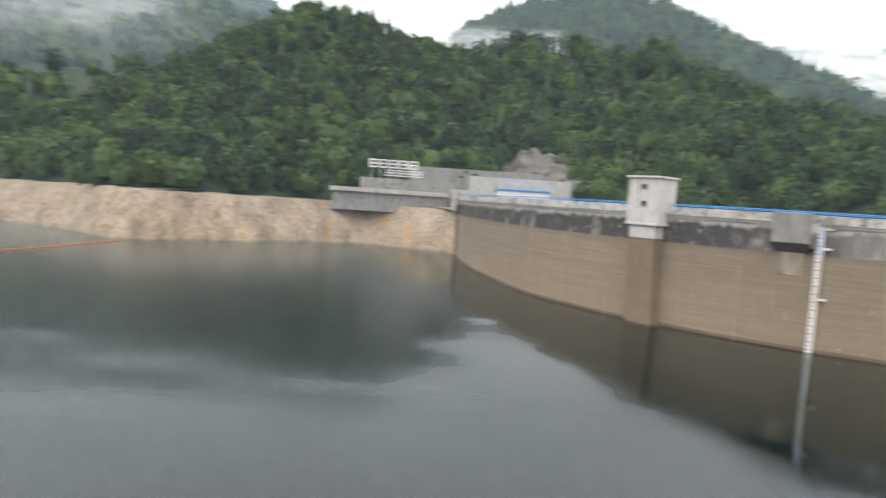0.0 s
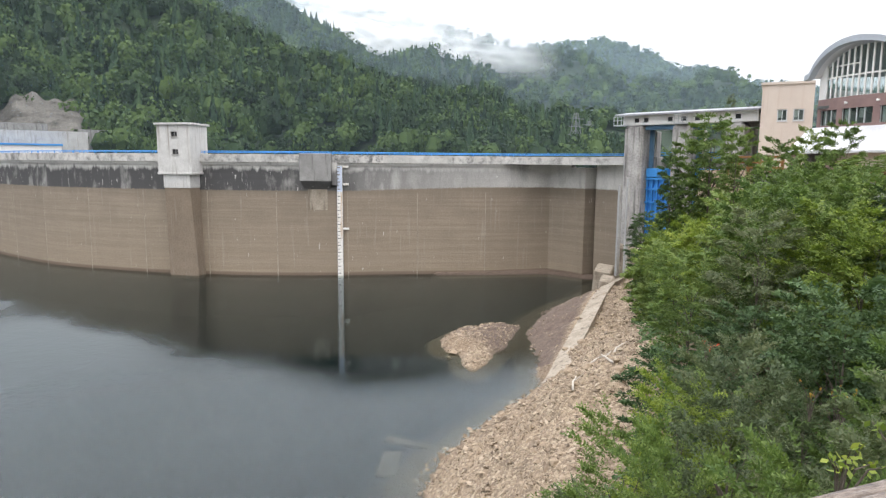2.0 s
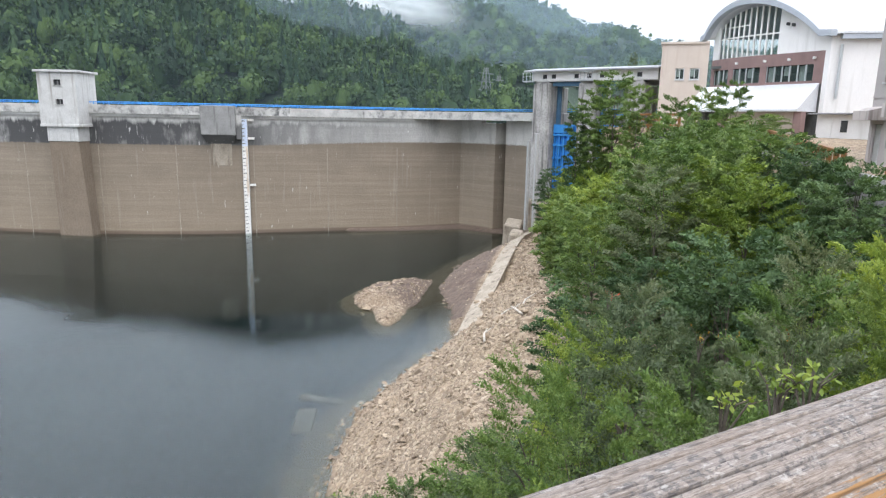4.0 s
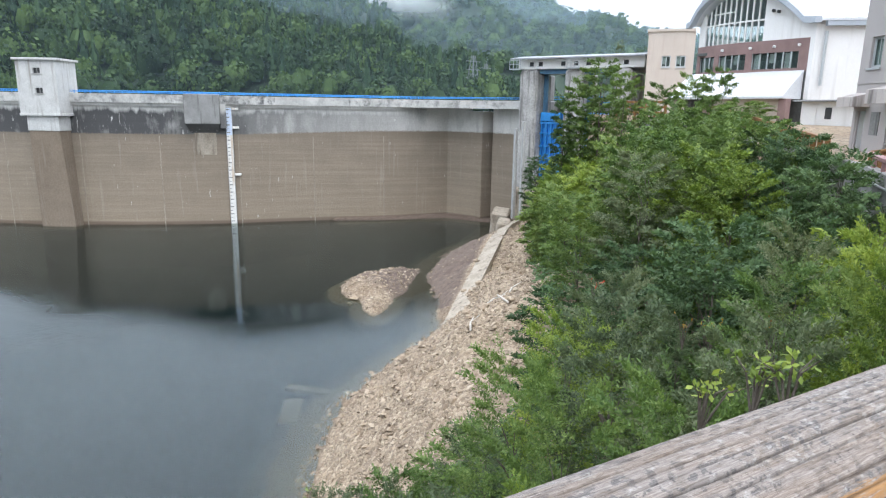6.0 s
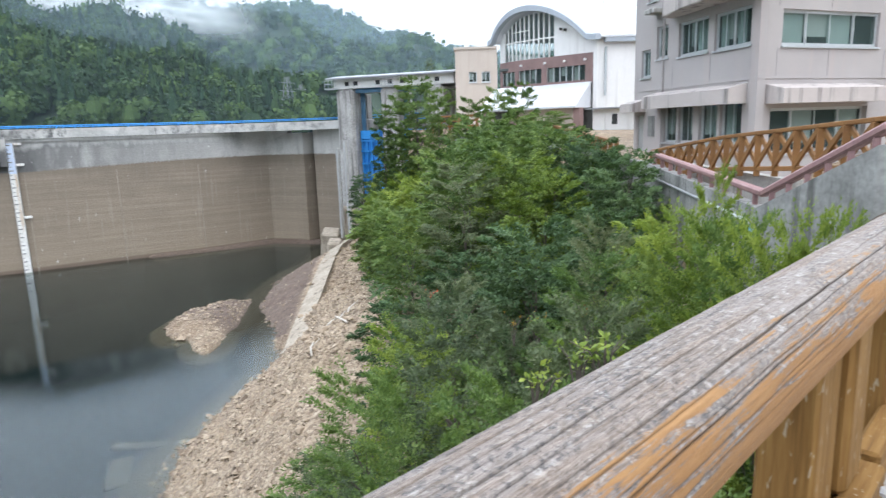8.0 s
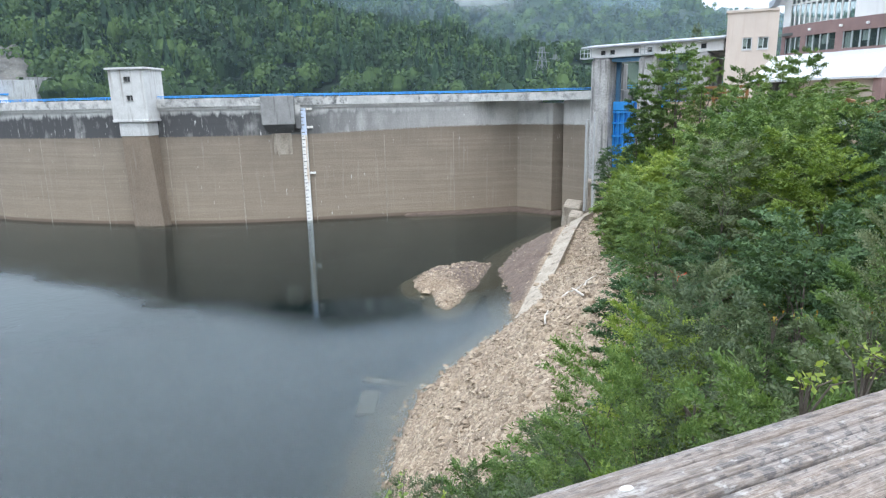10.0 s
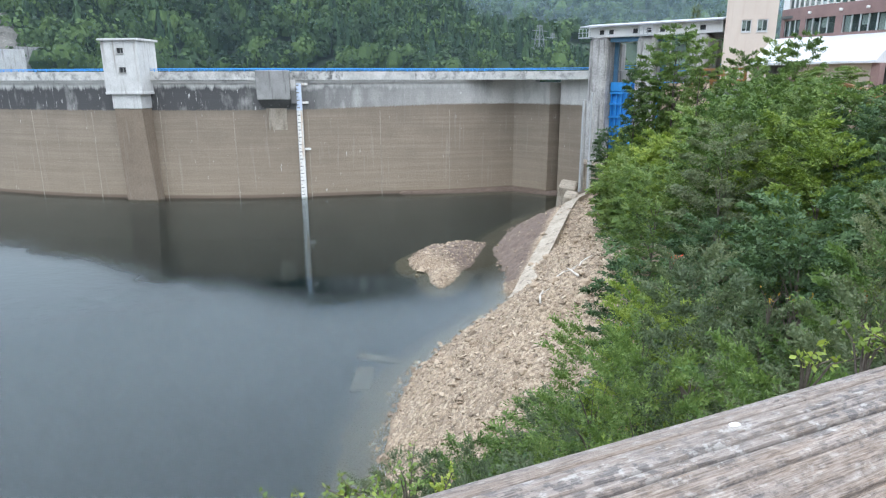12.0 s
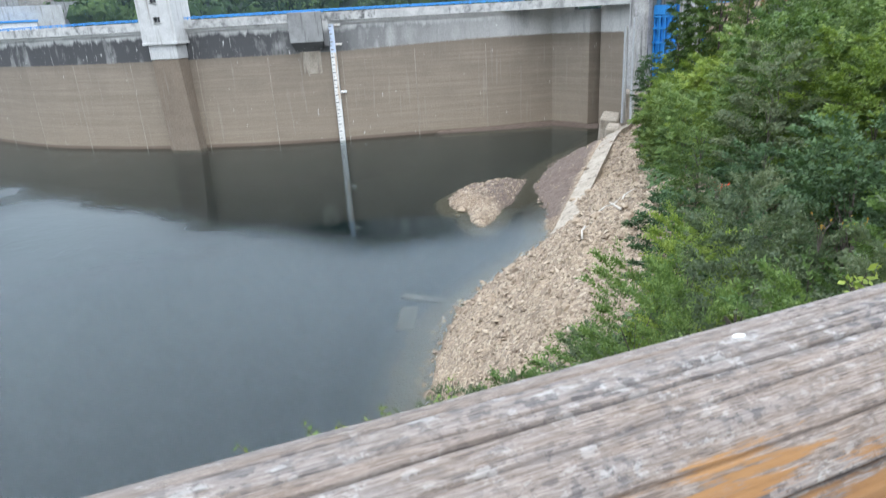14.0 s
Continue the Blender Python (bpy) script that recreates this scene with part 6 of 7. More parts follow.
def log_mesh(x0, x1, r, seed, step=0.014, dense=190, splits=20):
    """A seasoned log along x: finely cut on the seen side, with drying splits that follow the grain."""
    rng = np.random.default_rng(seed)
    xs = np.arange(x0, x1 + step, step)
    th = np.radians(np.concatenate([np.linspace(25, 220, dense), np.linspace(228, 377, 18)]))
    X, T = np.meshgrid(xs, th, indexing="ij")
    Rr = r * (1 + 0.012 * vnoise(X * 1.3, np.cos(T) * 1.5, np.sin(T) * 1.5, seed)) + 0.0014 * vnoise(X * 5, np.cos(T) * 16, np.sin(T) * 16, seed + 1)
    mark = np.zeros_like(X)
    for k in range(splits):
        t0 = np.radians(38 + 168 * (k + rng.uniform(0.1, 0.9)) / splits)
        main = k % 4 == 1
        a, ln = rng.uniform(x0, x1), rng.uniform(1.4, 2.8) if main else rng.uniform(0.3, 1.1)
        wander = 0.05 * np.sin(X * rng.uniform(0.5, 1.4) + rng.uniform(0, 6)) + 0.018 * vnoise(X * 6, 0 * X + k, 0, seed) + 0.006 * vnoise(X * 25, 0 * X + k, 0, seed)
        env = np.clip(1 - ((X - a) / ln) ** 2, 0, 1) ** 0.5
        big = rng.uniform(0.8, 1.0) if main else rng.uniform(0.25, 0.6)
        d = np.abs(((T - t0 - wander + np.pi) % (2 * np.pi)) - np.pi) * r
        cut = env * np.exp(-(d / (0.0009 + 0.0012 * env * big)) ** 2) * (0.35 + 0.65 * big)
        Rr = Rr - 0.008 * cut
        mark = np.maximum(mark, cut)
    V = np.stack([X, Rr * np.cos(T), Rr * np.sin(T)], -1).reshape(-1, 3)
    n, k = X.shape
    V = np.concatenate([V, [[xs[0], 0, 0], [xs[-1], 0, 0]]])
    j = np.arange(k)
    caps = [(n * k, (q + 1) % k, q) for q in j] + [(n * k + 1, (n - 1) * k + q, (n - 1) * k + (q + 1) % k) for q in j]
    me = bpy.data.meshes.new("log")
    me.from_pydata(V.tolist(), [], grid_faces(n, k, True)[:, ::-1].tolist() + caps)
    me.polygons.foreach_set("use_smooth", np.ones(len(me.polygons), dtype=bool))
    at = me.attributes.new("split", "FLOAT", "POINT")
    at.data.foreach_set("value", np.concatenate([mark.ravel(), [0.0, 0.0]]).astype(np.float32))
    return me


def deck_rail():
    f = thing("log_rail_fence", "weathered grey log rail with orange-stained timber posts", "fence")
    f.matrix_world = RAIL
    put("top_log", log_mesh(-1.4, 3.52, 0.135, 4, 0.02, 290, 26), M_log, f, "weathered grey log with peeling orange stain")
    put("top_log", log_mesh(3.535, 8.5, 0.133, 8, 0.05, 60, 6), M_log, f, "weathered grey log with peeling orange stain")
    put("top_log", log_mesh(-4.0, -1.42, 0.134, 6, 0.06, 40, 3), M_log, f, "weathered grey log with peeling orange stain")
    part("joint_band", tube([(3.47, 0, 0), (3.58, 0, 0)], 0.142, 40), M_bark, f, "brown rope wrapping", smooth=True)
    for sx, th, size in ((0.39, 82, 0.0055),):
        spot = bmesh.new()
        bmesh.ops.create_icosphere(spot, subdivisions=2, radius=1.0)
        bmesh.ops.transform(spot, matrix=Matrix.Translation((sx, 0.1352 * math.cos(radians(th)), 0.1352 * math.sin(radians(th)))) @ pose(0, 0, 0, th - 90) @ Matrix.Diagonal((size * 1.5, size, 0.0016, 1)), verts=spot.verts[:])
        part("dried_splash", spot, M_lichen, f, "chalky white dried splash", smooth=True)
    for k, s in enumerate((-2.9, -1.9, -0.1, 0.4, 2.18, 3.2, 4.6, 5.6, 7.4)):
        part("post", box((s - 0.2, -0.08, -0.97), (s + 0.025, 0.075, -0.07), None, 0.012), M_board, f)
        part("post_block", box((s + 0.03, -0.112, -0.572), (s + 0.24, 0.06, -0.05), None, 0.02), M_board, f)
        part("post", box((s + 0.05, -0.075, -0.97), (s + 0.2, 0.07, -0.575), None, 0.02), M_board, f)
        part("bolt", tube([(s + 0.36, -0.147, -0.035), (s + 0.36, -0.11, -0.035)], 0.017, 6), M_steel, f, "steel bolt head")
        part("bolt", tube([(s + 0.28, -0.185, -0.635), (s + 0.28, -0.16, -0.635)], 0.016, 6), M_steel, f, "steel bolt head")
    for a, b, y in ((-3.2, 0.1, 0.0), (0.12, 2.53, 0.0), (2.545, 4.9, 0.02), (4.92, 8.3, 0.0)):
        part("lower_rail", box((a, -0.165 + y, -0.69 + y), (b, -0.08 + y, -0.575 + y), None, 0.012), M_board_along, f)


def along_material():
    m = M_board.copy()
    m.name = "stained_rail"
    for nd in m.node_tree.nodes:
        if nd.type == "MAPPING" and abs(nd.inputs["Scale"].default_value[0] - 46) < 1:
            nd.inputs["Scale"].default_value = (2.2, 46, 46)
    return m


M_board_along = along_material()
deck_rail()

deck = thing("viewing_deck", "speckled concrete kerb and floor of the viewing deck", "deck", kind="structure")
deck.matrix_world = RAIL
M_speck = surface("speckled_concrete", (0.2, 0.195, 0.185), (0.46, 0.45, 0.43), 5.0, 0.9, grain=70, bump_d=0.006, bump_s=0.8)
part("kerb", box((-4, -0.42, -1.5), (9, 0.3, -0.972), None, 0.02), M_speck, deck)
part("floor", box((-4, -4.0, -1.5), (9, -0.425, -1.1)), M_speck, deck)
part("base", box((-4, -4.0, -8), (9, 0.22, -1.505)), M_conc_dark, deck)
M_old_log = surface("greyed_log", (0.2, 0.16, 0.125), (0.4, 0.345, 0.29), 5.0, 0.85, grain=40, bump_d=0.004)
# the turn of the log rail beyond the wall
f2 = thing("log_rail_fence", "short weathered log rail on a square orange post", "fence")
q0 = Vector(polar(98.1, 14.6, 15.98))
q1 = q0 + Vector((-1.2, -3.2, 0.0))
part("top_log", tube([q0, q0.lerp(q1, 0.5), q1], 0.12, 16), M_old_log, f2, "weathered grey log", smooth=True)
for t in (0.1, 0.9):
    p = q0.lerp(q1, t)
    part("post", box((p.x - 0.1, p.y - 0.1, 14.2), (p.x + 0.1, p.y + 0.1, 15.9), None, 0.02), M_timber, f2)
for z in (14.75, 15.3):
    part("rail", beam(Vector((q0.x, q0.y, z)), Vector((q1.x, q1.y, z)), 0.1, 0.12, 0.01), M_timber, f2)


# ---- far bank: bare rock below the full-water mark ----
def rock_material():
    m, nt, p = nodes_of("bare_rock")
    big = add_noise(nt, 0.06, 4, (1, 1, 0.5))
    band = add_noise(nt, 1.0, 5, (0.06, 0.06, 0.9))
    fine = add_noise(nt, 0.9, 6)
    rust = add_noise(nt, 0.07, 3, (1.3, 1.3, 0.35))
    col = ramp(nt, big, [(0.3, (0.17, 0.125, 0.088)), (0.5, (0.27, 0.205, 0.142)), (0.7, (0.38, 0.305, 0.225))])
    rib = add_noise(nt, 1.0, 5, (0.25, 0.25, 0.05))
    col = blend(nt, 0.1, col, ramp(nt, band, [(0.3, (0.22, 0.17, 0.125)), (0.7, (0.55, 0.46, 0.35))]))
    col = blend(nt, 0.45, col, ramp(nt, rib, [(0.36, (0.1, 0.078, 0.06)), (0.5, (0.28, 0.212, 0.148)), (0.66, (0.42, 0.34, 0.25))]))
    col = blend(nt, 0.35, col, ramp(nt, fine, [(0.3, (0.14, 0.11, 0.085)), (0.7, (0.52, 0.45, 0.36))]))
    col = blend(nt, maths(nt, "MULTIPLY", grey(nt, rust, 0.62, 0.72), 0.6), col, (0.45, 0.22, 0.06))
    nt.links.new(col, p.inputs["Base Color"])
    p.inputs["Roughness"].default_value = 0.92
    bump(nt, p, maths(nt, "ADD", fine, rib), 0.8, 0.6)
    return m


M_rock = rock_material()
BANK = spline([(-330, 300), (-230, 240), (-175, 214), (-146, 202), (-121, 189), (-97, 173.5), (-84, 170), (-62, 187), (-52, 198), (-30, 209), (-17.6, 202), (-5, 197), (2.5, 191.5), (10, 196)], 1.6)


def rock_bank():
    n, rows = len(BANK), 30
    t = np.gradient(BANK, axis=0)
    t /= np.linalg.norm(t, axis=1)[:, None]
    back = np.stack([-t[:, 1], t[:, 0]], 1)
    s = np.arange(n) * 1.6
    V = np.zeros((rows, n, 3))
    top = 12.6 + 1.2 * vnoise(s * 0.03, 0 * s, 0, 2)
    for k in range(rows):
        u = k / (rows - 1)
        v = min(u / 0.8, 1.0)
        z = -3 + (top + 3) * v + max(0, u - 0.8) * 6
        out = 8.5 * v ** 1.25 + max(0, u - 0.8) * 150
        rib = fbm(s * 0.07 + z * 0.03, 0 * s + z * 0.02, 0, 4, 31) * 5.5 * (0.5 + 0.5 * v) + fbm(s * 0.3, z * 0.1, 0, 4, 37) * 2.6
        rib = rib * (1 - max(0, u - 0.8) * 4) * np.interp(BANK[:, 0], [-45, -25], [1.0, 0.4])
        V[k, :, :2] = BANK + back * (out + rib)[:, None]
        V[k, :, 2] = z + fbm(s * 0.2, z * 0.2 + 0 * s, 0, 2, 41) * 0.4
    put("rock_bank", mesh_from("rock_bank", V.reshape(-1, 3), grid_faces(rows, n)), M_rock,
        label="bare tan rock cliff with rusty streaks along the waterline", category="cliff", kind="structure")


rock_bank()


def slab_polar(a0, a1, r, z0, z1, thick, n=10, r1=None):
    """A wall along a bearing range at a distance."""
    r1 = r if r1 is None else r1
    pts = [polar(a0 + (a1 - a0) * k / n, r + (r1 - r) * k / n) for k in range(n + 1)]
    outer = [polar(a1 + (a0 - a1) * k / n, r1 + (r - r1) * k / n + thick) for k in range(n + 1)]
    return prism([p[:2] for p in pts] + [p[:2] for p in outer], z0, z1)


abut = thing("abutment", "tiered grey concrete walls at the far end of the dam", "abutment", kind="structure")
part("lower_tier", slab_polar(-10.7, -0.4, 213.5, 10.5, 16.6, 6), M_conc_dark, abut)
part("ledge", slab_polar(-10.9, -0.3, 212.4, 16.6, 18.0, 8), M_conc, abut)
part("upper_tier", slab_polar(-8.3, 0.6, 219, 18.004, 21.7, 8), M_conc_dark, abut)
part("rough_tier", slab_polar(-4.0, 7.6, 229, 18, 27.0, 6), M_conc_dark, abut)
part("white_wall", slab_polar(1.3, 10.2, 216, 15, 24.4, 5), M_conc_pale, abut, "pale new concrete wall")
part("block", slab_polar(-0.2, 1.6, 203, 10, 19.4, 9), M_conc, abut, "weathered concrete block")
part("shoulder", slab_polar(9.6, 11.4, 226, 14, 25.5, 10), M_conc_dark, abut)


M_shot = surface("sprayed_concrete", (0.07, 0.065, 0.058), (0.17, 0.158, 0.14), 0.25, 0.95, grain=1.5, bump_d=0.4, stain=(0.06, 0.065, 0.05))


def shotcrete():
    n, rows = 34, 22
    V = np.zeros((rows, n, 3))
    for k in range(rows):
        u = k / (rows - 1)
        for j in range(n):
            w = j / (n - 1)
            az = 2.6 + 8.6 * w
            cap = 36.5 - 34 * max(0.0, abs(w - 0.55) - 0.2) + 1.0 * math.sin(w * 17) + 0.8 * math.sin(w * 41)
            z = 24 + (cap - 24) * u
            r = 234 + 15 * u + 2.0 * float(fbm(np.array(w * 6.0), np.array(u * 5.0), 0, 4, 51))
            V[k, j] = polar(az, r, z)
    put("rock_face", mesh_from("rock_face", V.reshape(-1, 3), grid_faces(rows, n)), M_shot,
        label="grey sprayed-concrete rock face above the far abutment", category="rock face", kind="structure")


shotcrete()
# white wall and blue rail, built as a long box with a flat cap
hut = thing("railed_wall", "long low white wall topped by a blue rail on the abutment", "hut")
part("wall", slab_polar(3.8, 8.4, 212.6, 16.5, 20.2, 2.4), M_white, hut)
part("roof", slab_polar(3.7, 8.5, 212.2, 20.2, 20.7, 3.2), M_blue, hut, "thick bright blue rail")


def letter_sign():
    s = thing("hillside_sign", "two rows of white frame letters standing on the hillside", "sign", polar(-5.6, 214, 21.7))
    c = Vector(polar(-5.6, 214, 21.7))
    for row, (z, size, a0, n) in enumerate(((24.9, 2.7, -7.6, 5), (22.4, 2.0, -6.1, 5))):
        for k in range(n):
            a = a0 + k * (0.88 if row == 0 else 0.66)
            p = Vector(polar(a, 212))
            m = frame_at(p, (math.cos(radians(a)), -math.sin(radians(a))), z)
            m = Matrix.Translation(-c) @ m
            fr = bmesh.new()
            w = size * 0.14
            for lo, hi in (((0, 0), (size, w)), ((0, size - w), (size, size)), ((0, w), (w, size - w)), ((size - w, w), (size, size - w)), ((w, size * 0.45), (size - w, size * 0.58))):
                box_into(fr, (lo[0], -0.1, lo[1]), (hi[0], 0.1, hi[1]), m)
            part("letter", fr, M_white, s)
    for k in range(6):
        p = Vector(polar(-7.4 + k * 0.8, 212.3)) - Vector((c.x, c.y, 0))
        part("stand", box((p.x - 0.1, p.y - 0.1, -1.5), (p.x + 0.1, p.y + 0.1, 5.5)), M_steel, s)


letter_sign()


M_lattice = surface("dull_lattice_steel", (0.16, 0.17, 0.175), (0.24, 0.25, 0.255), 3.0, 0.6, metal=0.4, grain=20, bump_d=0)


def pylon(az, r, z0, z1, w):
    c = Vector(polar(az, r, z0))
    t = thing("power_pylon", "grey steel lattice power pylon on the wooded slope", "pylon", c, "pylons")
    h = z1 - z0
    def leg(sx, sy, z):
        k = (1 - 0.82 * z / h) * w / 2
        return Vector((sx * k, sy * k, z))
    for sx, sy in ((1, 1), (1, -1), (-1, 1), (-1, -1)):
        part("leg", beam(leg(sx, sy, -4), leg(sx, sy, h), 0.22, 0.22), M_lattice, t)
    n = 7
    for i in range(n):
        za, zb = h * i / n, h * (i + 1) / n
        for (ax, ay), (bx, by) in (((1, 1), (1, -1)), ((1, -1), (-1, -1)), ((-1, -1), (-1, 1)), ((-1, 1), (1, 1))):
            part("lattice", beam(leg(ax, ay, za), leg(bx, by, zb), 0.1, 0.1), M_lattice, t)
    for z in (h * 0.62, h * 0.76, h * 0.9):
        part("cross_arm", beam((-w * 0.75, 0, z), (w * 0.75, 0, z), 0.22, 0.2), M_lattice, t)


pylon(50.3, 262, 14, 36.5, 6.0)
pylon(51.4, 300, 16, 36.0, 5.0)
pylon(48.7, 290, 14, 29.0, 3.5)


def float_boom():
    b = thing("float_boom", "line of small orange floats across the water", "boom", polar(-30, 170))
    c = Vector(polar(-30, 170))
    pts = spline([polar(-52, 150)[:2], polar(-42, 148)[:2], polar(-35.3, 153)[:2], polar(-31, 166)[:2], polar(-27.3, 182)[:2]], 1.5)
    for i in range(len(pts) - 1):
        p, q = pts[i], pts[i] * 0.15 + pts[i + 1] * 0.85
        o = part("float", tube([(p[0] - c.x, p[1] - c.y, 0.08), (q[0] - c.x, q[1] - c.y, 0.08)], 0.14, 8), M_float, b, smooth=True)


M_float = surface("orange_float", (0.4, 0.12, 0.06), (0.5, 0.18, 0.1), 2.0, 0.6, grain=12, bump_d=0)
float_boom()


# ---- near bank: strip of old concrete, rubble, driftwood ----
def concrete_strip():
    line = spline([(32.7, 29.3), (41, 33.6), (50, 38.6), (58, 43.2), (66.5, 48.2)], 0.8)
    t = np.gradient(line, axis=0)
    t /= np.linalg.norm(t, axis=1)[:, None]
    side = np.stack([t[:, 1], -t[:, 0]], 1)
    s = thing("concrete_strip", "tilted strip of old silted concrete down the bank", "strip", kind="structure")
    n = len(line)
    L, Rr = line - side * 0.2, line + side * 1.35
    zl, zr = land(L[:, 0], L[:, 1], False) + 0.45, land(L[:, 0], L[:, 1], False) + 1.15
    cuts = [0, n // 4, n // 2, 3 * n // 4, n - 1]
    for a, b in zip(cuts, cuts[1:]):
        k = b - a + 1
        lo, hi = L[a:b + 1].copy(), Rr[a:b + 1].copy()
        lo[-1] = lo[-1] * 0.95 + lo[-2] * 0.05
        hi[-1] = hi[-1] * 0.95 + hi[-2] * 0.05
        V = np.concatenate([np.c_[lo, zl[a:b + 1]], np.c_[hi, zr[a:b + 1]], np.c_[hi, zr[a:b + 1] - 3], np.c_[lo, zl[a:b + 1] - 3]])
        i = np.arange(k - 1)
        F = [np.stack([q * k + i, q * k + i + 1, ((q + 1) % 4) * k + i + 1, ((q + 1) % 4) * k + i], 1) for q in range(4)]
        F = np.concatenate(F + [np.array([[0, k, 2 * k, 3 * k], [4 * k - 1, 3 * k - 1, 2 * k - 1, k - 1]])])
        put("slab", mesh_from("slab", V, F), M_strip, s)
    for p, sz, z in (((66.8, 50.2), (3.2, 2.2, 2.2), 1.0), ((69.5, 48.5), (3.5, 3.0, 4.2), 2.0), ((63.5, 47.2), (2.4, 1.6, 1.4), 1.2)):
        m = pose(p[0], p[1], z, 6, -8, 30)
        part("block", box((-sz[0] / 2, -sz[1] / 2, -2.5), (sz[0] / 2, sz[1] / 2, sz[2]), m, 0.2), M_strip, s)


concrete_strip()
M_slab = surface("drowned_concrete", (0.06, 0.05, 0.036), (0.13, 0.11, 0.085), 1.2, 0.9, grain=9, bump_d=0.01)
pad = thing("sunken_slab", "silted concrete slabs lying just under the water", "slab", (19, 28, -0.34))
part("plank", box((-1.5, -0.3, -0.15), (1.5, 0.3, 0.1), pose(2.1, 1.2, 0, 0.4, 0.5, -62), 0.05), M_slab, pad)
part("plank", box((-1.5, -0.55, -0.2), (1.5, 0.55, 0.06), pose(-0.2, -0.2, 0, 0.5, 0.3, 48), 0.08), M_slab, pad)


def stones():
    rng = np.random.default_rng(5)
    g = (1 + 5 ** 0.5) / 2
    ico = np.array([(-1, g, 0), (1, g, 0), (-1, -g, 0), (1, -g, 0), (0, -1, g), (0, 1, g), (0, -1, -g), (0, 1, -g), (g, 0, -1), (g, 0, 1), (-g, 0, -1), (-g, 0, 1)]) / 1.9
    tri = np.array([(0, 11, 5), (0, 5, 1), (0, 1, 7), (0, 7, 10), (0, 10, 11), (1, 5, 9), (5, 11, 4), (11, 10, 2), (10, 7, 6), (7, 1, 8), (3, 9, 4), (3, 4, 2), (3, 2, 6), (3, 6, 8), (3, 8, 9), (4, 9, 5), (2, 4, 11), (6, 2, 10), (8, 6, 7), (9, 8, 1)])
    n = 150000
    x, y = rng.uniform(8, 68, n), rng.uniform(8, 52, n)
    d = signed_distance(x, y, SHORE)
    v = signed_distance(x, y, VEG)
    spit = inside(x, y, SPIT)
    muddy = (y - 0.556 * x > 11.0) & (x > 37) & ~spit
    z = land(x, y)
    ok = (((d > -0.8) & (v < 2.5)) | spit) & (z > -0.15) & (rng.random(n) < np.where(spit, 0.7, np.where(muddy, 0.06, 1.0)))
    x, y, z = x[ok], y[ok], z[ok]
    size = 0.032 + 0.13 * rng.random(len(x)) ** 5 + np.where(rng.random(len(x)) < 0.012, 0.18 * rng.random(len(x)), 0)
    octa = np.array([(1, 0, 0), (-1, 0, 0), (0, 1, 0), (0, -1, 0), (0, 0, 1), (0, 0, -1)], float)
    octa_f = np.array([(0, 2, 4), (2, 1, 4), (1, 3, 4), (3, 0, 4), (2, 0, 5), (1, 2, 5), (3, 1, 5), (0, 3, 5)])
    V, F = [], []
    for i in range(len(x)):
        q = octa * (1 + 0.3 * rng.normal(size=(6, 1))) * size[i] * rng.uniform(0.5, 1.4, 3)
        a = rng.random() * 6.283
        c, s = math.cos(a), math.sin(a)
        tl = rng.normal() * 0.4
        q = np.stack([q[:, 0] * c - q[:, 1] * s, q[:, 0] * s + q[:, 1] * c, q[:, 2] * 0.65 + q[:, 0] * tl], 1)
        V.append(q + (x[i], y[i], z[i] + size[i] * 0.15))
        F.append(octa_f + 6 * i)
    put("loose_stones", mesh_from("loose_stones", np.concatenate(V), np.concatenate(F)), M_stone,
        label="loose angular pale stones strewn over the bank", category="stones", kind="stuff")
    # the larger blocks
    k = np.argsort(-size)[:60]
    base = mesh_from("boulder", ico * (1.0, 0.8, 0.6), tri)
    for j in k[:46]:
        o = put("boulder", base, M_stone, None, "angular pale boulder half bedded in the rubble", "boulder", "boulders")
        o.matrix_world = pose(x[j] + rng.uniform(-1, 1), y[j] + rng.uniform(-1, 1), 0, rng.uniform(-30, 30), rng.uniform(-30, 30), rng.uniform(0, 360)) @ Matrix.Diagonal((*(rng.uniform(0.16, 0.36) * rng.uniform(0.7, 1.3, 3)), 1))
        o.location.z = float(land(np.array(o.location.x), np.array(o.location.y))) + 0.05


def stone_material():
    m, nt, p = nodes_of("stone_chips")
    geo = nt.nodes.new("ShaderNodeNewGeometry")
    f = add_noise(nt, 8.0, 4)
    col = ramp(nt, geo.outputs["Random Per Island"], [(0.0, (0.11, 0.08, 0.057)), (0.35, (0.25, 0.187, 0.127)), (0.7, (0.36, 0.28, 0.19)), (1.0, (0.47, 0.395, 0.295))])
    col = blend(nt, 0.3, col, ramp(nt, f, [(0.3, (0.16, 0.12, 0.09)), (0.7, (0.5, 0.42, 0.33))]))
    nt.links.new(col, p.inputs["Base Color"])
    p.inputs["Roughness"].default_value = 0.9
    bump(nt, p, f, 0.5, 0.02)
    return m


M_stone = stone_material()
VEG = spline([(70, 47), (62, 43), (50, 35.0), (40, 27.6), (30.8, 21.2), (23, 15.2), (18.0, 11.8), (15.2, 12.6), (12.6, 14.8), (9.5, 13.5), (5, 10.5), (-10, 8), (-40, 5)], 1.0)[::-1]
stones()
M_drift = surface("bleached_wood", (0.42, 0.38, 0.33), (0.6, 0.56, 0.5), 4, 0.85, grain=30, bump_d=0.004)
for p, q in (((26.2, 18.9), (27.9, 19.5)), ((25.2, 19.7), (26.4, 19.2)), ((24.2, 17.4), (25.0, 18.7)), ((21.9, 17.8), (22.7, 18.3))):
    zz = land(np.array([p[0], q[0]]), np.array([p[1], q[1]]))
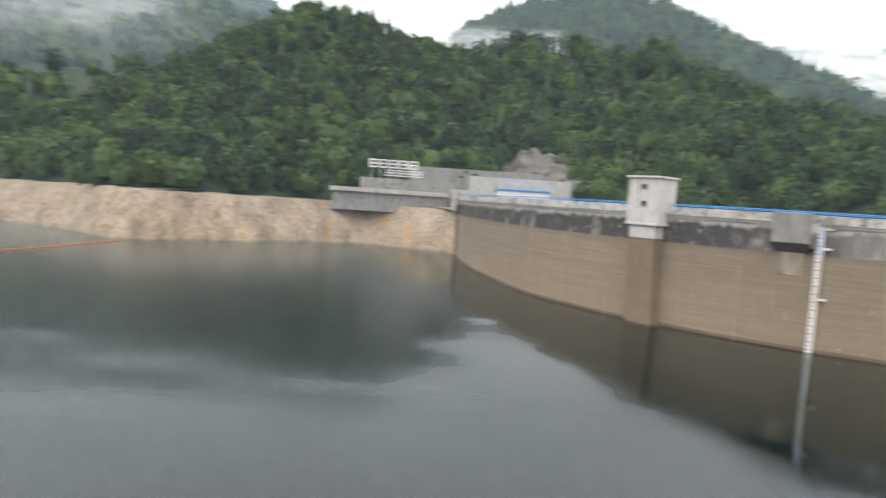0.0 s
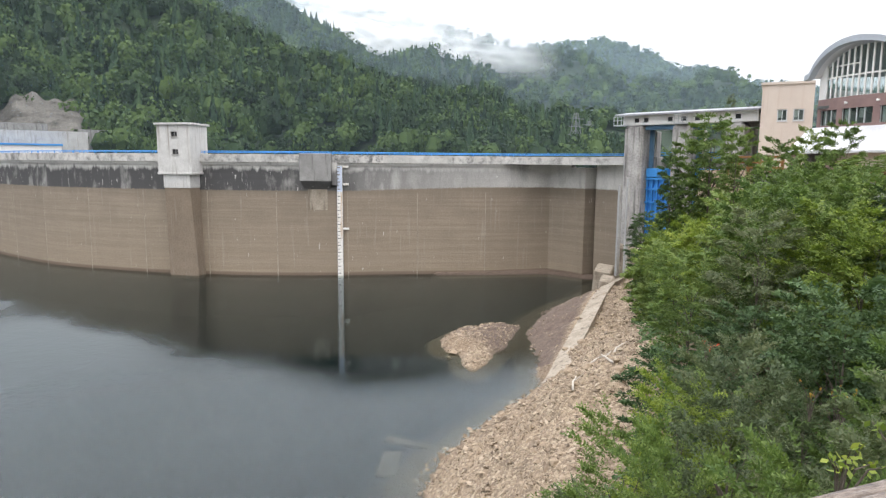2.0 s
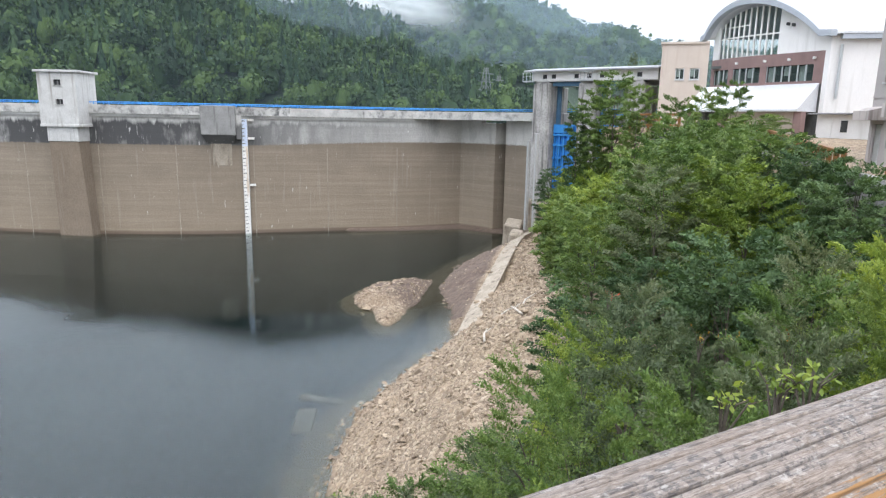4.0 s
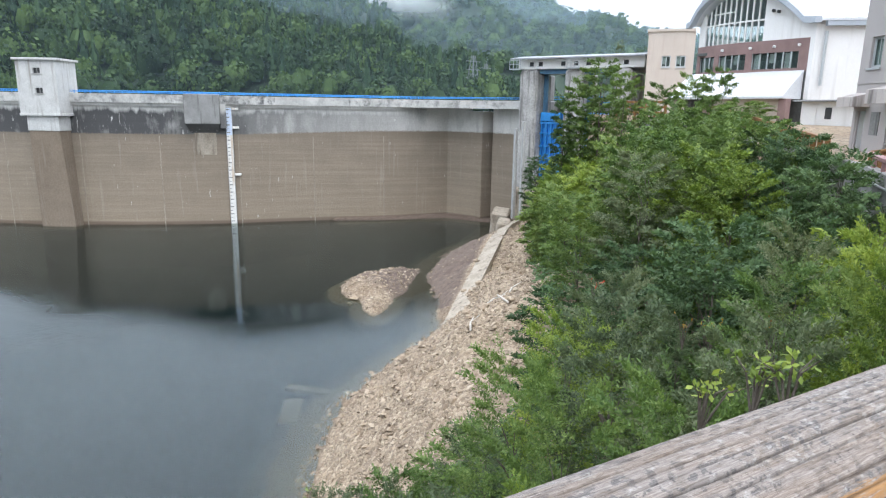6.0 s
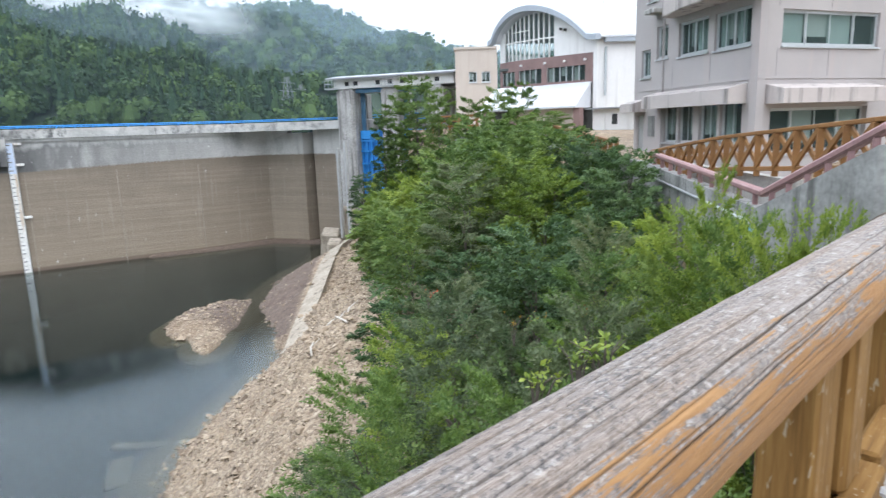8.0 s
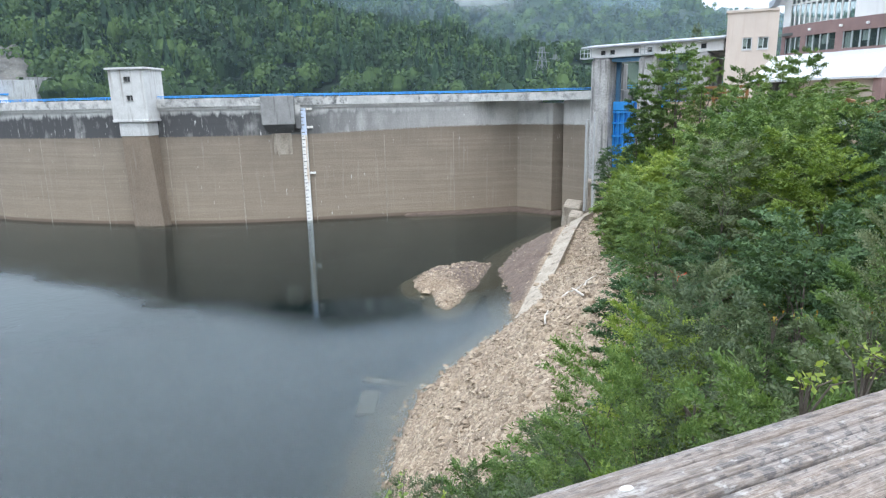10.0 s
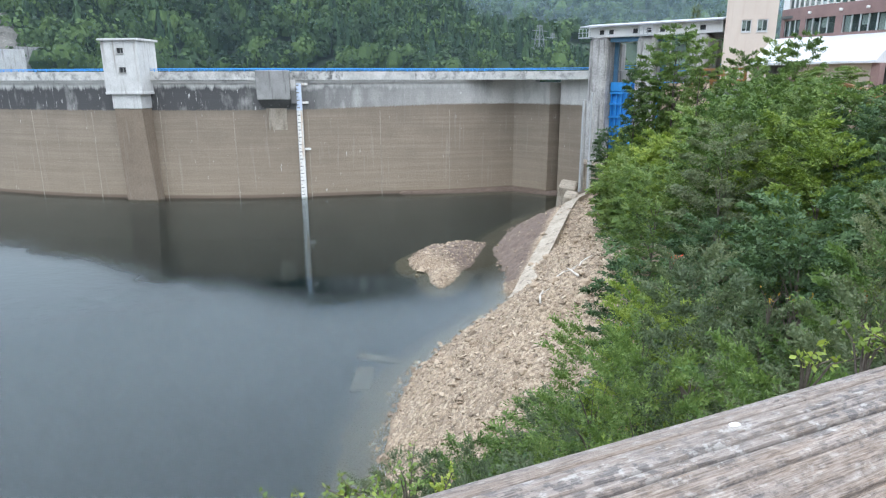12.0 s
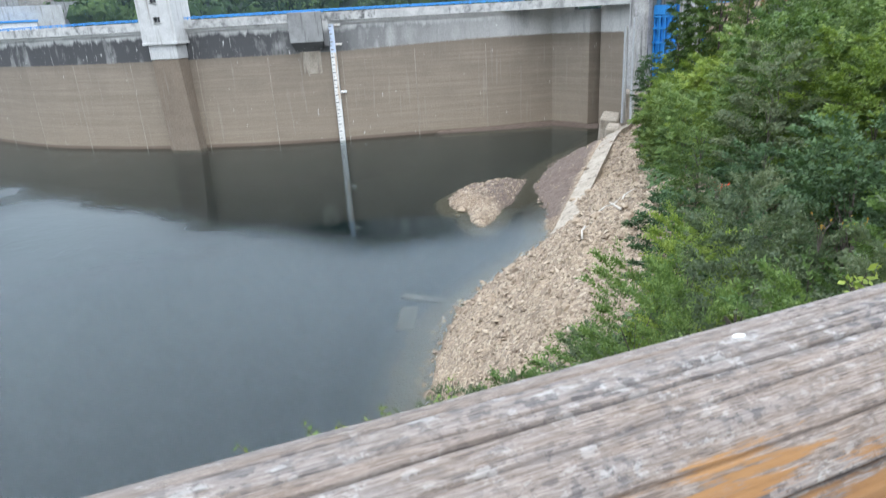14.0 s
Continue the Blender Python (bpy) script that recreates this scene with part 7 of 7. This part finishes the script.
    a, b = Vector((*p, zz[0] + 0.08)), Vector((*q, zz[1] + 0.35))
    dw = thing("driftwood", "bleached dead branch lying on the rubble", "branch", a, "driftwood")
    part("limb", tube([(0, 0, 0), (b - a) * 0.5 + Vector((0, 0.1, 0.05)), b - a], [0.06, 0.05, 0.02], 6), M_drift, dw, smooth=True)
    part("twig", tube([(b - a) * 0.5 + Vector((0, 0.1, 0.05)), (b - a) * 0.7 + Vector((0.2, -0.3, 0.35))], [0.03, 0.012], 5), M_drift, dw)


# ---- bushes and trees of the near bank ----
def crown_mesh(name, seed, leaves_n, leaf, boughs, tall, slim=0.3, upright=0.0):
    """A crown of radius about 1 and half-height tall: boughs that carry flat, layered sprays of single leaves. upright: 0 spreading, 1 steep shoots."""
    rng = np.random.default_rng(seed)
    per = 13
    twigs = leaves_n // per
    # boughs from the stem to an uneven outline
    u = -0.8 + 1.75 * (np.arange(boughs) + rng.random(boughs)) / boughs
    th = np.arange(boughs) * 2.39996 + rng.normal(size=boughs) * 0.35
    reach = np.sqrt(np.clip(1 - np.clip(u, -0.7, 1) ** 2, 0.02, 1)) ** 0.85 * rng.uniform(0.66, 1.0, boughs) + 0.06
    tip = np.stack([reach * np.cos(th), reach * np.sin(th), u * tall + rng.normal(size=boughs) * 0.06], 1)
    root = np.stack([0.08 * np.cos(th), 0.08 * np.sin(th), u * tall - (0.22 + 0.5 * upright) * (0.4 + reach)], 1)
    k = rng.choice(boughs, twigs, p=(0.35 + reach) / (0.35 + reach).sum())
    s = 1 - 0.72 * rng.random(twigs) ** 1.5
    sag = np.sin(np.pi * s) * 0.07
    base = root[k] + (tip[k] - root[k]) * s[:, None] + np.stack([0 * s, 0 * s, sag], 1)
    turn = th[k] + rng.choice([-1, 1], twigs) * np.radians(rng.uniform(5, 80, twigs)) * (1.25 - 0.6 * s)
    lift = rng.uniform(-0.18, 0.3, twigs) * (1 - upright) + rng.uniform(0.5, 1.6, twigs) * upright + 0.7 * np.clip(u[k] - 0.55, 0, 1)
    way = np.stack([np.cos(turn), np.sin(turn), lift], 1)
    way /= np.linalg.norm(way, axis=1)[:, None]
    length = rng.uniform(0.2, 0.42, twigs) * (1.15 - 0.4 * s)
    flat = np.stack([rng.normal(size=twigs) * 0.4, rng.normal(size=twigs) * 0.4, np.ones(twigs)], 1) + np.stack([np.cos(th[k]), np.sin(th[k]), 0 * s], 1) * rng.uniform(0.3, 1.5, (twigs, 1))
    side = np.cross(way, flat)
    side /= np.linalg.norm(side, axis=1)[:, None]
    up = np.cross(side, way)
    # leaves alternate along each twig and lie in the plane of the spray
    q = np.tile((np.arange(per) + 0.6) / per, twigs)
    t = np.repeat(np.arange(twigs), per)
    n = len(t)
    hand = np.tile(np.where(np.arange(per) % 2, 1.0, -1.0), twigs)
    c = base[t] + way[t] * (length[t] * q)[:, None] - np.array([0, 0, 1]) * (length[t] * q * q * 0.22 * (1 - upright))[:, None] + rng.normal(size=(n, 3)) * leaf * 0.25
    axis = way[t] * 0.75 + side[t] * (hand * (1.05 - 0.75 * q))[:, None] + up[t] * rng.normal(size=n)[:, None] * 0.22 + (0, 0, -0.14) + rng.normal(size=(n, 3)) * 0.15
    axis /= np.linalg.norm(axis, axis=1)[:, None]
    w = np.cross(axis, up[t] + rng.normal(size=(n, 3)) * 0.28)
    w /= np.linalg.norm(w, axis=1)[:, None]
    ln = leaf * rng.uniform(0.65, 1.25, (n, 1))
    wide, high = np.percentile(np.hypot(c[:, 0], c[:, 1]), 96), np.percentile(c[:, 2], 99)
    fit = np.array((1 / wide, 1 / wide, tall / high))
    V = np.stack([c - w * ln * slim * 0.9, c + w * ln * slim * 0.9 + axis * ln * 0.2, c + axis * ln], 1).reshape(-1, 3)
    return mesh_from(name, V * fit, np.arange(3 * n).reshape(n, 3))


def stem_mesh(name, seed, limbs, tall):
    rng = np.random.default_rng(seed)
    bm = tube([(0, 0, -1.6), (0.03, 0.02, -0.6), (0.0, 0.05, 0.3 * tall), (0.02, 0.02, 0.85 * tall)], [0.055, 0.045, 0.03, 0.008], 7)
    for i in range(limbs):
        a = rng.random() * 6.283
        z = rng.uniform(-0.9, 0.4) * tall
        e = Vector((math.cos(a) * rng.uniform(0.4, 0.8), math.sin(a) * rng.uniform(0.4, 0.8), z + rng.uniform(0.25, 0.6)))
        join_into(bm, tube([(0.01, 0.02, z), e * 0.5 + Vector((0, 0, z * 0.4 + 0.05)), e], [0.025, 0.016, 0.005], 5))
    me = bpy.data.meshes.new(name)
    bm.to_mesh(me)
    bm.free()
    return me


CROWNS = {}
for kind, count, leaf, boughs, slim, upright in (("near", 13000, 0.055, 52, 0.3, 0.45), ("mid", 13000, 0.066, 56, 0.36, 0.25), ("far", 11500, 0.08, 54, 0.4, 0.15), ("tree", 12500, 0.074, 64, 0.42, 0.05)):
    CROWNS[kind] = [(tall, crown_mesh("crown", 60 + 7 * i + len(kind), int(count * (0.6 + 0.4 * tall)), leaf, int(boughs * (0.6 + 0.4 * tall)), tall, slim, upright)) for i, tall in enumerate((0.8, 1.0, 1.3, 1.3, 1.75, 2.4))]
STEMS = [stem_mesh("stem", 100 + i, 9, 1.0) for i in range(3)]
CROWN_SKIN = {}


def plant(kind, x, y, zb, zt, rad, mat, name, label, category, group, rng):
    """One bush or tree whose crown spans from near its foot zb to its top zt."""
    h = zt - zb
    cz = zb + h * (0.5 if name == "bush" else 0.58)
    t = thing(name, label, category, (x, y, zb), group)
    vz = (zt - cz) / 0.98
    i = min(range(6), key=lambda q: abs(math.log(CROWNS[kind][q][0] * rad / vz)) + 0.1 * rng.random())
    key = (kind, i, mat.name)
    if key not in CROWN_SKIN:
        me = CROWNS[kind][i][1].copy()
        me.materials.append(mat)
        CROWN_SKIN[key] = me
    c = put("crown", CROWN_SKIN[key], mat, t)
    c.matrix_basis = pose(0, 0, cz - zb, 0, 0, rng.uniform(0, 360)) @ Matrix.Diagonal((rad, rad, vz / CROWNS[kind][i][0], 1))
    s = put("stem" if name == "bush" else "trunk", STEMS[int(rng.integers(3))], M_bark, t)
    k = (cz - zb) / 1.55
    s.matrix_basis = pose(0, 0, cz - zb, 0, 0, rng.uniform(0, 360)) @ Matrix.Diagonal((rad * (0.45 if name == "bush" else 0.8), rad * (0.45 if name == "bush" else 0.8), max(k, vz * 0.7), 1))
    return t


SKYLINE = ([40, 54.5, 54.9, 56.2, 57.3, 57.9, 59.5, 61.5, 63.1, 64.3, 66.3, 68.3, 70.3, 71.5, 72.7, 75.2, 77.6, 80.4, 81.2, 82.5, 83.4, 85.3, 87.2, 90.3, 93.4, 97, 106],
           [-14, -9, -8, -5.8, -4.8, 0.6, 2.2, 3.4, 2.3, 0.6, 1.5, 2.2, 2.6, 1.0, 0.1, -0.9, -1.7, -3.2, -6.4, -8.2, -8.9, -9.8, -11.4, -12.6, -10.4, -10.2, -13])
FRINGE = ([20, 33, 38.5, 48, 52, 54, 55.4, 56.5, 58, 60], [-37, -33, -32, -31, -27.5, -24, -18.5, -13, -7, 5])
LABELS = {M_leaf.name: "leafy mid-green bush on the slope", M_leaf_dark.name: "dense deep-green bush on the slope",
          M_leaf_lime.name: "bright lime-green leafy bush on the slope", M_leaf_olive.name: "dull olive-green bush on the slope"}


# where each kind of shrub has taken hold: bearing, rise, spreads, leaf
SPECIES = [(59.8, -4.4, 2.4, 2.8, M_leaf_lime), (58.5, -10.0, 2.6, 2.6, M_leaf), (64.6, -7.6, 2.3, 2.6, M_leaf_olive), (71.5, -5.0, 3.0, 2.2, M_leaf_lime), (70.0, -1.0, 4.0, 2.2, M_leaf), (66.0, -2.6, 2.5, 2.6, M_leaf),
           (77.5, -3.6, 3.6, 3.0, M_leaf_dark), (77.8, -8.0, 3.6, 2.6, M_leaf_dark), (68.5, -11.4, 3.6, 2.6, M_leaf_dark), (83.5, -9.5, 3.2, 4.0, M_leaf_lime), (90.5, -9.0, 5.0, 4.0, M_leaf_lime),
           (55.4, -9.5, 2.0, 3.5, M_leaf_dark), (56.4, -14.0, 2.2, 2.6, M_leaf_dark), (61.5, -12.5, 2.6, 2.2, M_leaf_dark), (60.5, 1.0, 2.6, 2.5, M_leaf), (73.5, -9.0, 2.2, 2.0, M_leaf_olive)]


def near_bushes():
    rng = np.random.default_rng(21)
    n = 14000
    AZ, RR = rng.uniform(10, 106, n), np.sqrt(rng.uniform(4.6 ** 2, 74 ** 2, n))
    AZ[9000:], RR[9000:] = rng.uniform(60, 104, 5000), rng.uniform(4.6, 30, 5000)
    X, Y = RR * np.sin(np.radians(AZ)), RR * np.cos(np.radians(AZ))
    EDGE, WALL, GROUND = signed_distance(X, Y, VEG), signed_distance(X, Y, WALL_LINE), land(X, Y, False)
    LIMIT = 16 + RR * np.tan(np.radians(np.interp(AZ, *SKYLINE)))
    spots = []
    for az, r, x, y, v, w, zg, limit in zip(AZ.tolist(), RR.tolist(), X.tolist(), Y.tolist(), EDGE.tolist(), WALL.tolist(), GROUND.tolist(), LIMIT.tolist()):
        if 0.2904 * x + 0.9569 * y < 1.9:
            continue
        rad = (0.9 + 0.45 * rng.random()) if r < 16 else (1.4 + 0.7 * rng.random()) if r < 35 else (2.0 + 1.0 * rng.random())
        if v < rad * (1.08 if 14 < r < 40 else 0.8) or w > -rad * 0.6 or (az < 35 and r > 18) or (az < 57.9 and r < 66 and r > 50):
            continue
        if any((x - q[0]) ** 2 + (y - q[1]) ** 2 < (0.64 * (rad + q[2])) ** 2 for q in spots):
            continue
        hmax = rng.uniform(3.2, 5.8) if r < 16 else rng.uniform(3.5, 5.5) if r < 35 else rng.uniform(4.0, 6.5)
        if x > 20 and w > -6.5:
            hmax = rng.uniform(5.0, 7.0)
        if r < 35:
            limit = min(limit, 16 + r * math.tan(radians(float(np.interp(az, *FRINGE)))))
        zt = min(zg + hmax, limit - rng.uniform(0, 0.04) * r)
        if zt - zg < 1.2 * rad:
            continue
        spots.append((x, y, rad))
        kind = "near" if r < 16 else "mid" if r < 36 else "far"
        p = rng.random()
        if r < 16:
            mat = M_leaf_lime if p < 0.14 else M_leaf if p < 0.6 else M_leaf_olive
        else:
            mat = M_leaf if p < 0.42 else M_leaf_dark if p < 0.66 else M_leaf_lime if p < 0.92 else M_leaf_olive
        el = math.degrees(math.atan2(zt - 0.4 * rad - 16, r))
        near_zone = [(((az - a) / da) ** 2 + ((el - e) / de) ** 2, m) for a, e, da, de, m in SPECIES]
        if min(near_zone, key=lambda q: q[0])[0] < 1.0:
            mat = min(near_zone, key=lambda q: q[0])[1]
        plant(kind, x, y, zg - 0.2, zt, rad, mat, "bush", LABELS[mat.name], "bush", "bushes on the bank", rng)
    for az, r, el, rad, mat in ((61.3, 57, 4.0, 2.9, M_leaf), (59.8, 59, 2.4, 2.6, M_leaf), (58.3, 60, 1.2, 1.5, M_leaf_dark), (63.2, 54, 2.9, 2.0, M_leaf), (66.2, 50, 2.0, 2.0, M_leaf),
                                (68.4, 46, 2.75, 1.7, M_leaf), (70.3, 44, 3.2, 1.6, M_leaf), (72.2, 42, 0.9, 2.2, M_leaf), (74.6, 28.0, -0.9, 1.7, M_leaf_dark), (77.0, 25.6, -1.7, 1.7, M_leaf_dark), (79.6, 21.8, -3.0, 1.5, M_leaf_dark),
                                (56.3, 64, -4.0, 2.0, M_leaf_dark), (62.5, 92, 5.6, 0.9, M_leaf_olive), (64.2, 95, 5.0, 1.3, M_leaf_dark)):
        x, y, _ = polar(az, r)
        zg = float(land(np.array(x), np.array(y), False)) if r < 90 else 14.0
        plant("tree", x, y, zg - 0.3, 16 + r * math.tan(radians(el - 0.1)), rad * 0.8, mat, "tree", "slender green broadleaf tree above the bushes" if mat is not M_leaf_dark else "dark green broadleaf tree above the bushes", "tree", "trees on the bank", rng)
    # willowy shrubs before the retaining wall
    for az, r, el, rad, mat in ((84.0, 10.2, -6.6, 0.95, M_leaf_lime), (86.2, 9.4, -6.9, 0.85, M_leaf_lime), (88.4, 8.6, -7.3, 0.8, M_leaf), (90.6, 8.2, -7.6, 0.8, M_leaf_lime), (92.6, 7.8, -7.0, 0.65, M_leaf_lime),
                                (94.6, 7.6, -6.8, 0.5, M_leaf_lime), (86.4, 11.5, -3.0, 0.5, M_leaf_lime)):
        x, y, _ = polar(az, r)
        zg = float(land(np.array(x), np.array(y), False))
        plant("near", x, y, zg - 0.2, 16 + r * math.tan(radians(el - 2.0)), rad * 0.9, mat, "bush", "willowy bright green shrub before the concrete wall", "bush", "bushes on the bank", rng)
    return len(spots)


near_bushes()


def undergrowth():
    """Low leafy cover that closes the ground between the bushes."""
    rng = np.random.default_rng(77)
    n = 620000
    az, rr = np.radians(rng.uniform(14, 100, n)), np.sqrt(rng.uniform(3.5 ** 2, 66 ** 2, n))
    x, y = rr * np.sin(az), rr * np.cos(az)
    v, w = signed_distance(x, y, VEG), signed_distance(x, y, WALL_LINE)
    tuft = fbm(x * 0.5, y * 0.5, 0, 3, 91)
    ok = (v > 0.3 + 1.2 * np.abs(tuft)) & (w < -0.5) & (0.2904 * x + 0.9569 * y > 1.5) & (rng.random(n) < np.clip(0.12 + 9 / rr, 0, 1) * 0.9)
    x, y, v, rr, tuft = x[ok], y[ok], v[ok], rr[ok], tuft[ok]
    m = len(x)
    z = land(x, y, False) + rng.random(m) ** 0.7 * np.clip(v * 0.7, 0.2, 2.2) * (1.0 + 0.9 * tuft)
    ln = (0.1 + 0.0042 * rr)[:, None] * rng.uniform(0.7, 1.3, (m, 1))
    c = np.stack([x, y, z], 1)
    ax = rng.normal(size=(m, 3)) * (1, 1, 0.5)
    ax /= np.linalg.norm(ax, axis=1)[:, None]
    sd = np.cross(ax, rng.normal(size=(m, 3)) * 0.5 + (0, 0, 1))
    sd /= np.linalg.norm(sd, axis=1)[:, None]
    V = np.stack([c, c + ax * ln * 0.5 + sd * ln * 0.32, c + ax * ln, c + ax * ln * 0.5 - sd * ln * 0.32], 1).reshape(-1, 3)
    # leaf colour chosen dark to deepen the shade between bushes
    put("undergrowth", mesh_from("undergrowth", V, np.arange(4 * m).reshape(m, 4)), M_leaf_dark, label="low leafy undergrowth coloured dark for the shade between the bushes", category="undergrowth", kind="stuff")


undergrowth()


# ---- red and orange turning leaves, and young shoots at the rail ----
def sprig(x, y, z, rad, n, mat, label, seed, leaf=0.09):
    rng = np.random.default_rng(seed)
    t = thing("sprig", label, "sprig", (x, y, z), "sprigs on the bank")
    ends = [Vector((rng.normal() * rad * 0.6, rng.normal() * rad * 0.6, rad * rng.uniform(0.5, 1.1))) for _ in range(6)]
    for e in ends:
        part("twig", tube([(0, 0, -rad * 1.2), e * 0.4, e], [0.012, 0.008, 0.003], 5), M_bark, t)
    k = rng.integers(0, 6, n)
    u = rng.uniform(0.25, 1.05, (n, 1))
    c = np.array([tuple(e) for e in ends])[k] * u + rng.normal(size=(n, 3)) * 0.05 * rad
    ax = rng.normal(size=(n, 3)) + (0, 0, 0.3)
    ax /= np.linalg.norm(ax, axis=1)[:, None]
    sd = np.cross(ax, rng.normal(size=(n, 3)) * 0.5 + (0, 0, 1))
    sd /= np.linalg.norm(sd, axis=1)[:, None]
    ln = leaf * rng.uniform(0.6, 1.2, (n, 1))
    V = np.stack([c, c + ax * ln * 0.5 + sd * ln * 0.28, c + ax * ln, c + ax * ln * 0.5 - sd * ln * 0.28], 1).reshape(-1, 3)
    put("foliage", mesh_from("foliage", V, np.arange(4 * n).reshape(n, 4)), mat, t)


M_red = leaves("red_leaf", (0.3, 0.03, 0.015), (0.5, 0.07, 0.03), (0.6, 0.16, 0.05))
M_orange = leaves("orange_leaf", (0.2, 0.1, 0.02), (0.3, 0.18, 0.035), (0.38, 0.28, 0.06))
for az, r, z, rad, n, mat, label, lf in ((61.9, 17.6, 11.2, 0.26, 44, M_red, "small sprig of bright red turning leaves", 0.085), (69.8, 12.6, 11.9, 0.3, 18, M_orange, "sprig of orange-yellow turning leaves", 0.08),
                                          (72.0, 12.0, 12.1, 0.3, 18, M_orange, "sprig of orange-yellow turning leaves", 0.08), (76.5, 11.0, 12.6, 0.3, 16, M_orange, "sprig of orange-yellow turning leaves", 0.07)):
    px, py, _ = polar(az, r)
    sprig(px, py, z, rad, n, mat, label, int(az * 10), lf)
for az, r, el in ((76.1, 5.2, -20.2), (72.2, 5.4, -22.0), (78.4, 5.1, -19.3)):
    px, py, _ = polar(az, r)
    sprig(px, py, 16 + r * math.tan(radians(el)) - 0.1, 0.24, 60, M_leaf_lime, "fresh lime-green shoot with broad leaves behind the log rail", int(az * 7), 0.075)
for k in range(9):
    px, py, _ = polar(14 + 3.2 * k, 4.7 + 0.25 * (k % 3))
    sprig(px, py, 16 - (4.7 + 0.25 * (k % 3)) * math.tan(radians(36.2 - 0.25 * k - 1.4 * (k % 2))) - 0.34, 0.27, 110, M_leaf if k % 2 else M_leaf_lime, "young green leafy shoot below the log rail", 300 + k, 0.06)


# ---- low cloud, and tinted sheets in place of haze ----
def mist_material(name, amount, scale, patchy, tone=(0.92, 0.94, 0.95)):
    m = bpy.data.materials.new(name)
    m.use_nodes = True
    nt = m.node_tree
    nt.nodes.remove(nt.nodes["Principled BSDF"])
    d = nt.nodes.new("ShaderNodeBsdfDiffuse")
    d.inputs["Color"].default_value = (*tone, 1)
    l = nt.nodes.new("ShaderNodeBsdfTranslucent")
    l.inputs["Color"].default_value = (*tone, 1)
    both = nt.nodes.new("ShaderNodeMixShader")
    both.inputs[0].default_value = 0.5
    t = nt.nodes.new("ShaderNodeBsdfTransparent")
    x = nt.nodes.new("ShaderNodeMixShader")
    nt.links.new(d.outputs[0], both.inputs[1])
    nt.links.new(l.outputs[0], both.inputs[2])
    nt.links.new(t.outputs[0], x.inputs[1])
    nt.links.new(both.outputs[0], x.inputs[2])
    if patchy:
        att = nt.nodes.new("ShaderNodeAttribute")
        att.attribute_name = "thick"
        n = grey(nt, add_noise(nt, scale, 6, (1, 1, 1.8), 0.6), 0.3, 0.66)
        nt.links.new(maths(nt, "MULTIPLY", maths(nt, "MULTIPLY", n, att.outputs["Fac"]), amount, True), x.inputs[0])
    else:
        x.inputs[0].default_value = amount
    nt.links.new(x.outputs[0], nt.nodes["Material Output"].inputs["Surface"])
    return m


M_mist = mist_material("low_cloud", 0.95, 0.011, True)


def mist_bank(az0, az1, r, e0, e1, e2, e3, r_end=None, seed=61, thick=1.0):
    """A ragged bank of cloud between two lines of sight heights, thinning to its rim."""
    nu, nv = 60, 24
    u, v = np.meshgrid(np.linspace(0, 1, nu), np.linspace(0, 1, nv))
    az = az0 + (az1 - az0) * u
    lo, hi = e0 + (e1 - e0) * u, e2 + (e3 - e2) * u
    el = lo + (hi - lo) * v
    rr = r + ((r_end or r) - r) * u + 30 * fbm(u * 5, v * 3, 0, 3, seed)
    P = np.stack([rr * np.sin(np.radians(az)), rr * np.cos(np.radians(az)), 16 + rr * np.tan(np.radians(el))], -1)
    me = mesh_from("mist", P.reshape(-1, 3), grid_faces(nv, nu), True)
    a = me.attributes.new("thick", "FLOAT", "POINT")
    rim = np.clip(np.minimum(u, 1 - u) * 5, 0, 1) * np.clip(np.minimum(v, 1 - v) * 3.2, 0, 1)
    a.data.foreach_set("value", (thick * rim ** 1.2).astype(np.float32).ravel())
    o = put("low_cloud", me, M_mist, label="thin ragged bank of low cloud along the ridge", category="mist", kind="stuff")
    o.visible_shadow = False


mist_bank(21, 49, 690, 10.6, 6.6, 14.6, 11.6, 470, 61, 1.3)
mist_bank(27, 43, 650, 9.2, 7.6, 13.0, 11.6, 510, 67, 1.5)
mist_bank(-5, 12, 445, 11.2, 11.2, 15.4, 14.8, None, 61, 1.5)
mist_bank(-42, -22, 520, 9.0, 10.0, 14, 15.5, None, 61, 0.55)
mist_bank(-60, -20, 420, 4.0, 9.0, 17, 19, None, 61, 0.16)
# bluish see-through sheets veil the hills in place of hazy air
M_haze_sheets = [mist_material("haze", a, 1, False, (0.54, 0.73, 0.85)) for a in (0.05, 0.14, 0.2)]
for r, m in ((199, M_haze_sheets[0]), (430, M_haze_sheets[1]), (645, M_haze_sheets[2])):
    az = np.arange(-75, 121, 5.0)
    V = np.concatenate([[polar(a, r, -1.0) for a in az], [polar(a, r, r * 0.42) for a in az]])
    o = put("haze", mesh_from("haze", V, grid_faces(2, len(az)), True), m, label="bluish see-through sheet standing in for valley haze", category="haze", kind="stuff")
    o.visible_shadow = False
